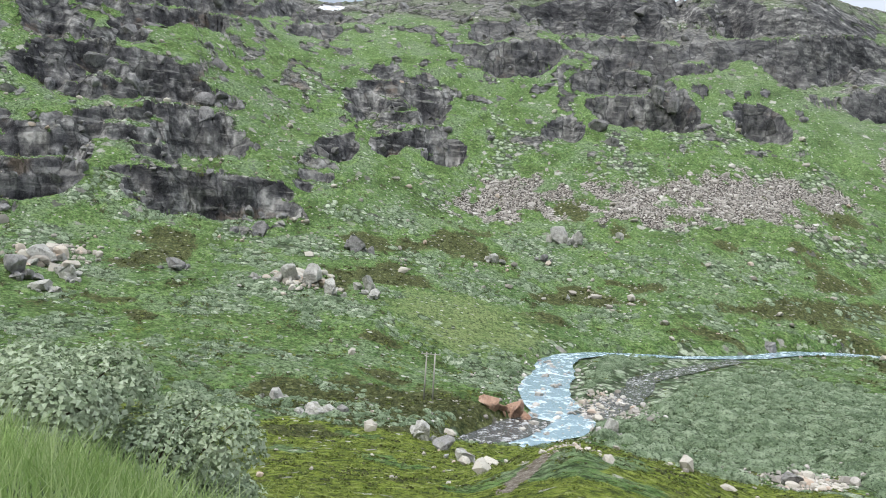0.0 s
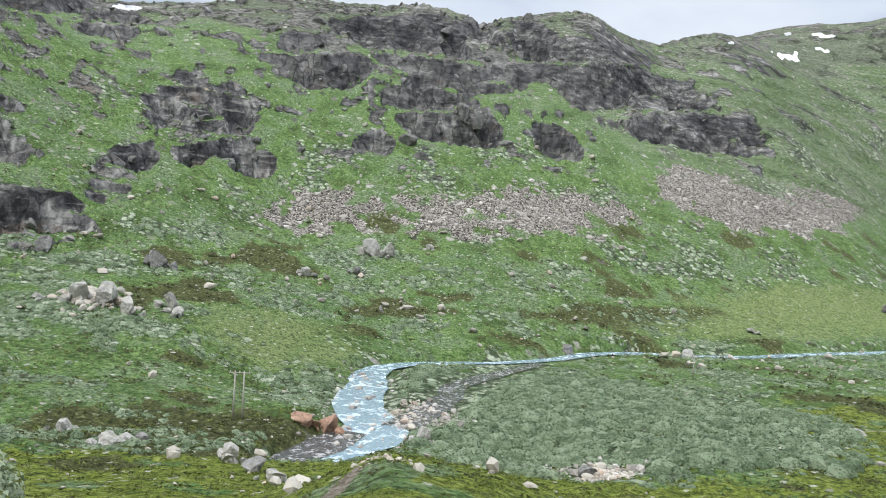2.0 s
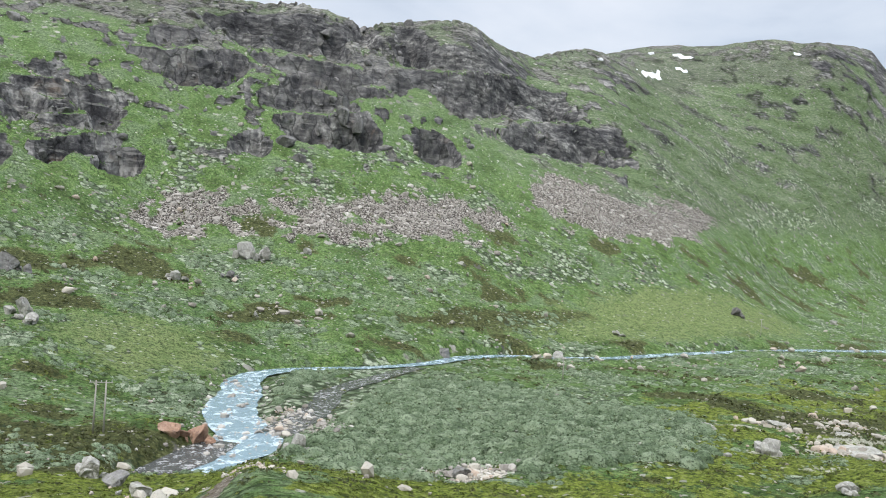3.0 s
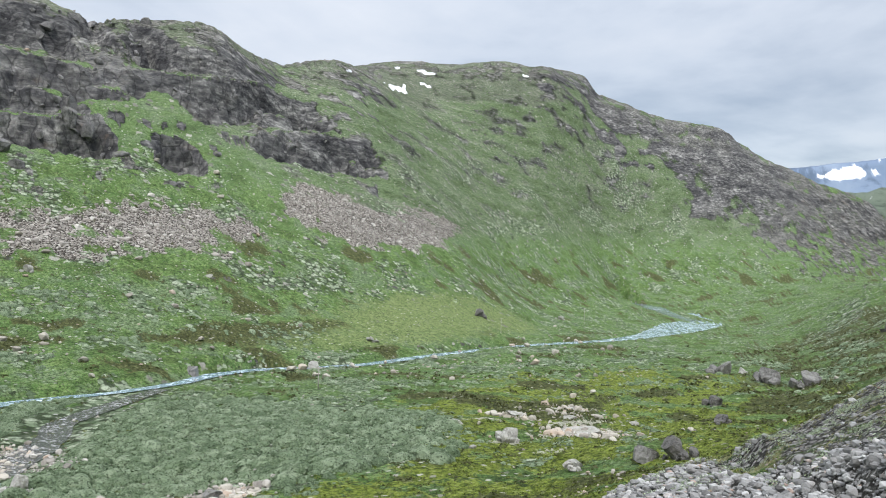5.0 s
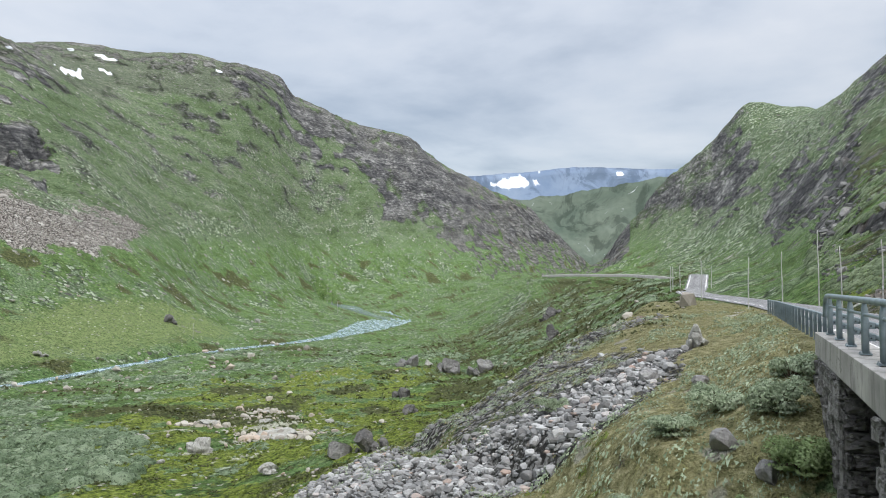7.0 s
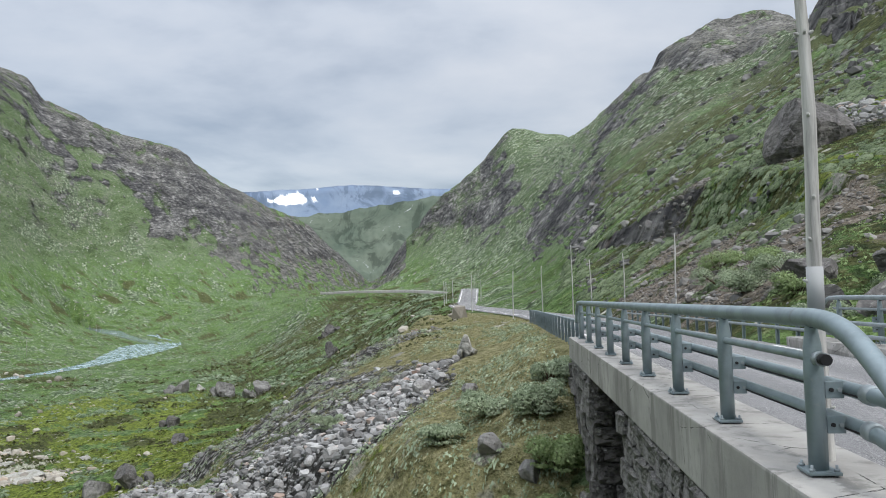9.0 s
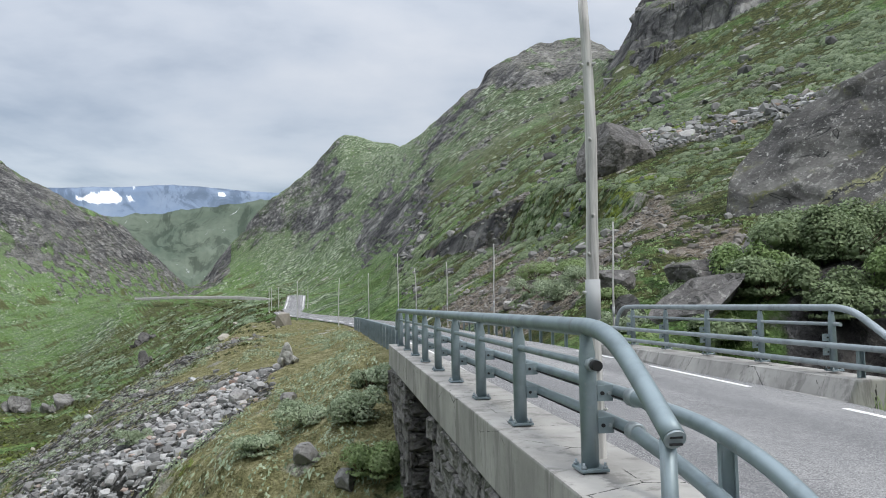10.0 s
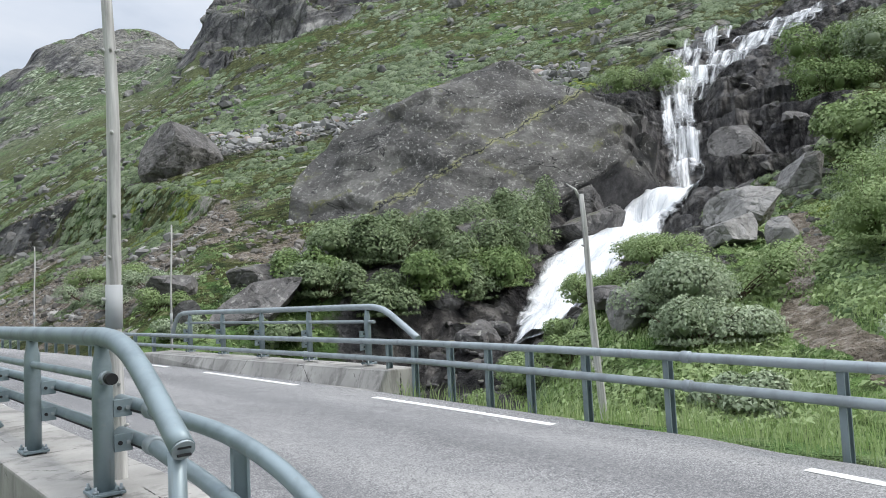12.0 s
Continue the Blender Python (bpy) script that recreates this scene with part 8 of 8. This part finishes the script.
    x, y = rng.uniform(-26, -0.5, 9000), rng.uniform(2, 60, 9000)
    side = road_x(y) - x
    keep = (side > 3.2) & (along(line, x, y)[0] > 3.4)
    x, y = x[keep][:5200], y[keep][:5200]
    thicket("bank_grass", "dry yellowish grass tufts on the road bank", x, y, rng.uniform(0.06, 0.17, len(x)), 10, LEAF_DRY, 1021, squash=1.1, leaf_share=0.4, aspect=0.16)

    # herbs and low willow among the grass of the verge
    x, y = rng.uniform(6.6, 30, 9000), rng.uniform(-6, 14, 9000)
    c, z, sl = cover_at(x, y)
    keep = (x - road_x(y) > 4.0) & (c["wet"] < 0.35) & (c["soil"] < 0.3) & (fbm(x / 1.8, y / 1.8, 3, 1023) > -0.12)
    x, y, z = x[keep][:3000], y[keep][:3000], z[keep][:3000]
    thicket("verge_herbs", "low fresh herbs and dwarf willow on the verge", x, y, rng.uniform(0.1, 0.34, len(x)), 24, LEAF_FRESH, 1025, squash=0.75, z=z, leaf_share=0.2)


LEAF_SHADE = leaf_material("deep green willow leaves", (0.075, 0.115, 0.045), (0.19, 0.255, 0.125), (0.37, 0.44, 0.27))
LEAF_FRESH = leaf_material("pale fresh willow leaves", (0.13, 0.195, 0.07), (0.25, 0.34, 0.14), (0.41, 0.49, 0.26))
LEAF_HEATH = leaf_material("dark heather leaves", (0.04, 0.05, 0.018), (0.075, 0.085, 0.028), (0.13, 0.135, 0.05))
LEAF_MOSS = leaf_material("yellow-green moss leaves", (0.075, 0.10, 0.018), (0.14, 0.18, 0.03), (0.23, 0.26, 0.07))
LEAF_DRY = leaf_material("dry yellow grass", (0.16, 0.16, 0.055), (0.29, 0.28, 0.105), (0.42, 0.39, 0.19))
build_scrub()


def bush(x, y, wide, tall, leaves, mat, label, seed, leaf=0.055, group="", lift=0.0, lobes=7):
    """A willow bush: twigs from the root and leaves in uneven lobes."""
    rng = np.random.default_rng(seed)
    z0 = float(height(x, y)) + lift
    b = thing("willow_bush", label, "bush", group, at=(x, y, z0))
    cx = rng.normal(0, 0.32, (lobes, 2)).clip(-0.62, 0.62) * wide / 2 * 1.5
    cz = rng.uniform(0.12, 0.55, lobes) * tall
    R = rng.uniform(0.28, 0.5, lobes) * wide / 2 * 1.25
    H = np.minimum(rng.uniform(0.4, 0.62, lobes) * tall, tall - cz)
    tw = bmesh.new()
    tubes = []
    for k in range(lobes):
        for _ in range(3):
            e = Vector((cx[k, 0] + rng.normal(0, R[k] * 0.4), cx[k, 1] + rng.normal(0, R[k] * 0.4), cz[k] + H[k] * rng.uniform(0.3, 0.9)))
            m = e * 0.5 + Vector((rng.normal(0, 0.05), rng.normal(0, 0.05), 0)) * tall
            tubes.append(tube([(rng.normal(0, 0.05), rng.normal(0, 0.05), -0.1), m, e], [0.022, 0.014, 0.005], 5, caps=False))
    tw.free()
    part("branchwork", join(*tubes), TWIG, b)
    V, F, N = leaf_cloud(rng, np.column_stack([cx, cz]), R, H, int(leaves * 1.5) // lobes, leaf * 0.86, tilt=0.45, aspect=0.75, three=True)
    V2, F2, N2 = leaf_cloud(rng, np.column_stack([cx, cz * 0.5]), R * 0.85, -np.minimum(cz * 0.45, H), leaves // lobes // 4, leaf, tilt=0.5, aspect=0.7, three=True)
    V, F, N = np.concatenate([V, V2]), np.concatenate([F, F2 + len(V)]), np.concatenate([N, N2])
    inner = []
    # leaves within leaves: each lobe is closed inside
    core_v, core_f = ICO[1]
    for k in range(lobes):
        q = core_v * np.array([R[k] * 0.3, R[k] * 0.3, H[k] * 0.28]) * (1 + 0.2 * fbm(core_v[:, 0] * 2 + k, core_v[:, 1] * 2 + core_v[:, 2], 2, 71))[:, None]
        q = q + np.array([cx[k, 0], cx[k, 1], cz[k] + 0.05 * H[k]])
        tri = core_f + len(V)
        V, N = np.concatenate([V, q]), np.concatenate([N, core_v])
        inner.append(tri)
    me = mesh_from("foliage", V, np.concatenate([F] + inner), mat, smooth=True)
    me.normals_split_custom_set_from_vertices(N.astype(np.float32))
    part("foliage", me, None, b)
    return b


GREYB = "grey-green willow bush growing on the slope"
DARKB = "dark green willow bush under the rock slab"
FRESHB = "fresh pale green willow bush beside the road"
# x, y, width, height, leaves, kind
SLAB_BUSHES = [(14.6, 17.4, 3.0, 1.7, 3200, "S"), (17.0, 17.2, 3.2, 1.9, 3600, "D"), (12.6, 18.4, 2.6, 1.4, 2800, "S"), (19.4, 17.6, 3.0, 2.0, 3400, "S"), (13.2, 20.4, 2.8, 1.6, 3000, "D"), (16.0, 19.0, 3.2, 2.0, 3600, "S"), (21.6, 18.0, 2.8, 1.8, 3000, "D"),
               (18.2, 20.9, 4.6, 2.7, 5600, "S"), (15.4, 20.4, 3.2, 1.8, 3600, "S"), (21.6, 20.6, 4.4, 3.3, 5200, "S"), (16.8, 21.2, 4.0, 2.2, 5200, "S"), (19.5, 20.3, 4.4, 2.8, 6000, "S"), (22.2, 19.6, 4.0, 3.0, 5600, "S"), (24.4, 20.6, 4.0, 3.4, 5200, "S"), (20.8, 18.4, 3.0, 1.8, 3600, "D"),
               (14.2, 21.6, 2.8, 1.4, 3000, "S"), (12.4, 22.2, 2.4, 1.1, 2400, "S"), (11.0, 20.6, 2.2, 1.0, 2000, "S"), (17.6, 18.2, 2.4, 1.2, 2400, "S"), (10.2, 17.6, 1.8, 0.8, 1600, "S")]
ROAD_BUSHES = [(8.6, 23.6, 2.0, 0.9, 2200, "F"), (9.6, 27.0, 2.4, 1.1, 2400, "G"), (8.8, 30.5, 2.2, 1.0, 2200, "G"), (10.6, 33.5, 2.6, 1.2, 2400, "F"), (9.4, 37.0, 2.4, 1.1, 2000, "G"), (10.8, 42, 2.6, 1.2, 2000, "F"), (8.2, 20.6, 1.8, 0.8, 2000, "G"), (13.4, 4.4, 3.0, 1.45, 6000, "G"), (12.0, 3.2, 2.2, 1.1, 3600, "G"), (15.2, 10.2, 2.2, 0.8, 2600, "F"), (17.5, 11.4, 2.2, 0.8, 2600, "F"), (12.6, 8.2, 1.8, 1.0, 2000, "F"), (19.8, 11.4, 2.2, 0.8, 2200, "F"), (15.4, 4.2, 2.4, 1.4, 3200, "F"), (17.0, 9.6, 2.2, 1.2, 2600, "F"), (13.2, 9.2, 1.8, 0.9, 2200, "F"), (12.2, 6.6, 1.6, 0.8, 1800, "F"),
               (8.0, 0.2, 1.3, 0.6, 2200, "G"), (8.9, 1.9, 1.2, 0.55, 1800, "F"), (22.0, 3.4, 4.0, 2.4, 5200, "F"), (19.0, 2.0, 3.2, 1.8, 4200, "F"), (24.8, 3.0, 3.6, 2.4, 4200, "G"), (16.6, -0.4, 2.6, 1.6, 3400, "F"),
               (18.2, 8.2, 2.6, 1.2, 2800, "F"), (20.4, 9.6, 2.2, 0.9, 2400, "F"), (26.5, 9.6, 2.6, 1.3, 2400, "F"), (11.4, -1.6, 1.8, 0.9, 2200, "G")]
FALL_BUSHES = [(54.8, 16.6, 7.0, 4.2, 5200, "D"), (56.5, 16.5, 7.0, 4.2, 5200, "G"), (51.5, 16.4, 5.0, 3.0, 3600, "D"), (60.0, 15.0, 6.0, 4.0, 3600, "G"), (34.5, 7.5, 4.0, 2.4, 3200, "F"), (31.5, 5.0, 4.5, 2.8, 3600, "F"), (58.0, 33.0, 7.0, 3.0, 3000, "F")]
BANK_BUSHES = [(-1.3, 15.4, 1.5, 0.9, 3200, "G"), (-1.0, 13.4, 1.3, 0.8, 2600, "F"), (-0.9, 17.4, 1.2, 0.7, 2200, "G"), (-2.6, 16.8, 1.4, 0.6, 2400, "G"), (-1.8, 11.8, 1.3, 0.7, 2600, "F"), (-3.8, 15.4, 1.2, 0.5, 2000, "G"),
               (-5.0, 13.5, 1.6, 0.7, 2600, "G"), (-12.5, 16.5, 2.4, 1.0, 3200, "G"), (-16.0, 18.0, 2.6, 1.1, 3200, "G"), (-14.0, 14.5, 2.2, 1.0, 2800, "G"), (-20, 23, 3.0, 1.2, 3200, "G"), (-9.2, 24.6, 1.2, 0.6, 1800, "G")]
GRASS_BUSHES = [(-11.2, -9.6, 2.2, 1.15, 7000, "G"), (-12.0, -10.9, 2.4, 1.2, 7000, "G"), (-11.8, -8.4, 2.2, 1.2, 6000, "G"), (-12.8, -7.8, 2.2, 1.1, 5600, "G"), (-13.8, -9.2, 2.6, 1.3, 6000, "G"),
                (-13.4, -6.9, 2.0, 0.9, 4600, "G"), (-14.6, -6.5, 2.4, 1.0, 4800, "G"), (-15.8, -7.3, 2.4, 1.2, 4600, "G"), (-17.2, -6.2, 2.2, 0.9, 3800, "G"), (-19.5, -5.6, 2.2, 0.8, 3200, "G"), (-24.0, -4.5, 2.0, 0.7, 2600, "G"), (-31, -5.0, 2.4, 0.8, 2400, "G")]
KIND = {"D": (LEAF_GREEN, DARKB), "G": (LEAF_WILLOW, GREYB), "S": (LEAF_SHADE, DARKB), "F": (LEAF_FRESH, FRESHB)}
count = 0
for group, rows, leaf in (("bushes under the slab", SLAB_BUSHES, 0.07), ("bushes beside the road", ROAD_BUSHES, 0.042), ("bushes by the fall", FALL_BUSHES, 0.10), ("bushes on the road bank", BANK_BUSHES, 0.036), ("bushes behind the grass", GRASS_BUSHES, 0.036)):
    for x, y, w, h, n, kind in rows:
        count += 1
        bush(x, y, w, h, int(1.3 * n), KIND[kind][0], KIND[kind][1], 1100 + count, leaf, group)


def blades(name, label, x, y, tall, wide, mat, seed, lean=0.5, wind=(0.0, 0.0)):
    """Single grass blades, each bent over in two steps."""
    rng = np.random.default_rng(seed)
    n = len(x)
    z = height(x, y)
    h = tall * rng.uniform(0.5, 1.25, n)
    a = rng.uniform(0, 6.28, n)
    dx, dy = np.cos(a) * lean * rng.uniform(0.2, 1, n) + wind[0], np.sin(a) * lean * rng.uniform(0.2, 1, n) + wind[1]
    b = rng.uniform(0, 6.28, n)
    wx, wy = np.cos(b) * wide, np.sin(b) * wide
    P0 = np.stack([x, y, z - 0.02], -1)
    W = np.stack([wx, wy, np.zeros(n)], -1)
    P1 = P0 + np.stack([dx * h * 0.35, dy * h * 0.35, h * 0.6], -1)
    P2 = P0 + np.stack([dx * h, dy * h, h], -1)
    V = np.stack([P0 - W, P0 + W, P1 + W * 0.8, P1 - W * 0.8, P2 + W * 0.1, P2 - W * 0.1], 1).reshape(-1, 3)
    k = np.arange(n)[:, None] * 6
    F = np.concatenate([k + np.array([0, 1, 2, 3]), k + np.array([3, 2, 4, 5])])
    return tagged(new(name, mesh_from(name, V, F, mat, smooth=True)), label, "grass", kind="stuff")


def build_grass():
    rng = np.random.default_rng(1201)
    x, y = rng.uniform(-13.5, -4.6, 60000), rng.uniform(-13, -4.6, 60000)
    r = np.hypot(x + 3.78, y + 5.63)
    z = height(x, y)
    keep = (r > 1.6) & (z > -2.2)
    x, y = x[keep][:24000], y[keep][:24000]
    blades("long_grass", "long fresh green grass bending on the slope", x, y, 0.42, 0.005, LEAF_BLADE, 1203, 0.55, (0.25, 0.1))
    x, y = rng.uniform(4.5, 16, 30000), rng.uniform(-4, 9, 30000)
    off = x - road_x(y)
    c, z, _ = cover_at(x, y)
    keep = (off > 2.85) & (c["wet"] < 0.4) & (c["soil"] < 0.4) & (rng.uniform(0, 1, len(x)) < 0.75) & ((x < 6.3) | (fbm(x / 2, y / 2, 3, 1205) > -0.15)) & ~((x > 5.2) & (x < 6.3) & (y > 4.6))
    x, y = x[keep][:14000], y[keep][:14000]
    blades("verge_grass", "bright green grass on the road verge", x, y, 0.26, 0.005, LEAF_BLADE, 1207, 0.5)
    x, y = rng.uniform(-3.2, 1.2, 6000), rng.uniform(-12, -1.5, 6000)
    keep = (road_x(y) - x > 2.75) & (np.hypot(x + 1.6, y + 5.1) > 0.8)
    blades("shoulder_grass", "short grass on the road shoulder", x[keep], y[keep], 0.12, 0.004, LEAF_BLADE, 1209, 0.5)


build_grass()

# ---- poles ----
def snow_pole(x, y, z0, tall, label, radius=0.045, lean=(0.0, 0.0), seed=1, band=None, knots=0, sides=10, crook=0.03):
    """A weathered wooden snow marker."""
    rng = random.Random(seed)
    p = thing("snow_pole", label, "pole", "snow poles", at=(x, y, z0))
    pts, rad = [], []
    n = 14
    for k in range(n + 1):
        t = k / n
        wob = crook * math.sin(t * 7.0 + seed) * t
        pts.append((lean[0] * t * tall + wob, lean[1] * t * tall + crook * math.sin(t * 5 + 2 * seed) * t, -0.3 + t * (tall + 0.3)))
        rad.append(radius * (1.0 - 0.42 * t) * (1 + rng.uniform(-0.05, 0.05)))
    bm = tube(pts, rad, sides)
    extra = [bm]
    for k in range(knots):
        t = rng.uniform(0.25, 0.95)
        q = Vector(pts[int(t * n)])
        a = rng.uniform(0, 6.28)
        r = radius * (1 - 0.42 * t)
        d = Vector((math.cos(a), math.sin(a), 0.4))
        extra.append(tube([q, q + d * (r + 0.012), q + d * (r + 0.03)], [0.016, 0.013, 0.008], 6))
    part("stick", join(*extra), WOOD, p)
    if band:
        q = band / tall
        i = q * n
        at = lambda s: Vector(pts[int(s)]).lerp(Vector(pts[min(int(s) + 1, n)]), s - int(s))
        lo, hi = at((band + 0.15) / (tall + 0.3) * n), at((band + 0.45) / (tall + 0.3) * n)
        part("reflector_band", tube([lo, hi], radius * (1 - 0.42 * q) + 0.004, 12), REFLECTOR, p)
    return p


snow_pole(0.22, 0.42, -0.24, 3.78, "tall crooked weathered wooden snow pole with grey band", 0.062, (-0.008, -0.01), 3, band=1.42, knots=16, sides=14)
POLE = "thin weathered wooden snow pole beside the road"
for k, (x, y, top) in enumerate(((6.6, 17.0, 3.6), (6.1, 32.5, 4.2), (5.6, 45.5, 4.0), (4.7, 57.5, 4.2), (3.8, 65.5, 6.0), (1.5, 78.0, 4.7), (-1.8, 56.0, 3.4), (-6.7, 86.5, 4.2),
                                (-14.2, 132.0, 4.6), (-15.4, 150.0, 5.0), (-9.6, 185.0, 6.0), (-16.8, 186.0, 6.2))):
    z = float(height(x, y))
    snow_pole(x, y, z, top - z, POLE, 0.032 + 0.0004 * y, (random.uniform(-0.03, 0.03), 0.0), 20 + k, band=1.5, sides=7)
broken = snow_pole(6.33, 1.05, -0.55, 2.9, "leaning broken snow pole behind the guardrail", 0.055, (-0.045, 0.03), 9, knots=5, sides=12)
part("splinter", tube([(-0.13, 0.08, 2.82), (-0.2, 0.1, 2.96), (-0.33, 0.14, 3.04)], [0.022, 0.016, 0.004], 6), WOOD, broken)


def power_pole(x, y, tall, twin, label, turn=0.0):
    p = thing("power_pole", label, "power pole", "power poles", at=(x, y, float(height(x, y)) - 0.3))
    legs = (-0.75, 0.75) if twin else (0.0,)
    c, s = math.cos(turn), math.sin(turn)
    for o in legs:
        part("leg", tube([(o * c, o * s, 0), (o * c * 0.96, o * s * 0.96, tall + 0.3)], [0.16, 0.11], 8), WOOD_PALE, p)
    w = 1.7 if twin else 0.9
    part("crossarm", tube([(-w * c, -w * s, tall), (w * c, w * s, tall)], 0.08, 6), WOOD_PALE, p)
    for o in (-w * 0.9, 0, w * 0.9):
        part("insulator", tube([(o * c, o * s, tall + 0.05), (o * c, o * s, tall + 0.2), (o * c, o * s, tall + 0.32)], [0.04, 0.08, 0.05], 8), REFLECTOR, p)


WOOD_PALE = Mat("pale grey pole wood", rough=0.9)
WOOD_PALE.color(WOOD_PALE.ramp(WOOD_PALE.noise(3, 5, stretch=(1, 1, 0.1)), [(0.3, (0.30, 0.28, 0.25)), (0.7, (0.46, 0.44, 0.40))]))
WOOD_PALE = WOOD_PALE.m
power_pole(-127.9, -0.3, 8.0, True, "twin-legged wooden power pole on the moor", radians(75))
POLES = ((-173.7, 118.3, 6.1), (-258.1, 294.7, 8.1), (-308.9, 445.5, 11.2), (-369.0, 628.9, 12.2))
for x, y, h in POLES:
    power_pole(x, y, h, False, "slender wooden power pole in the valley", radians(60))
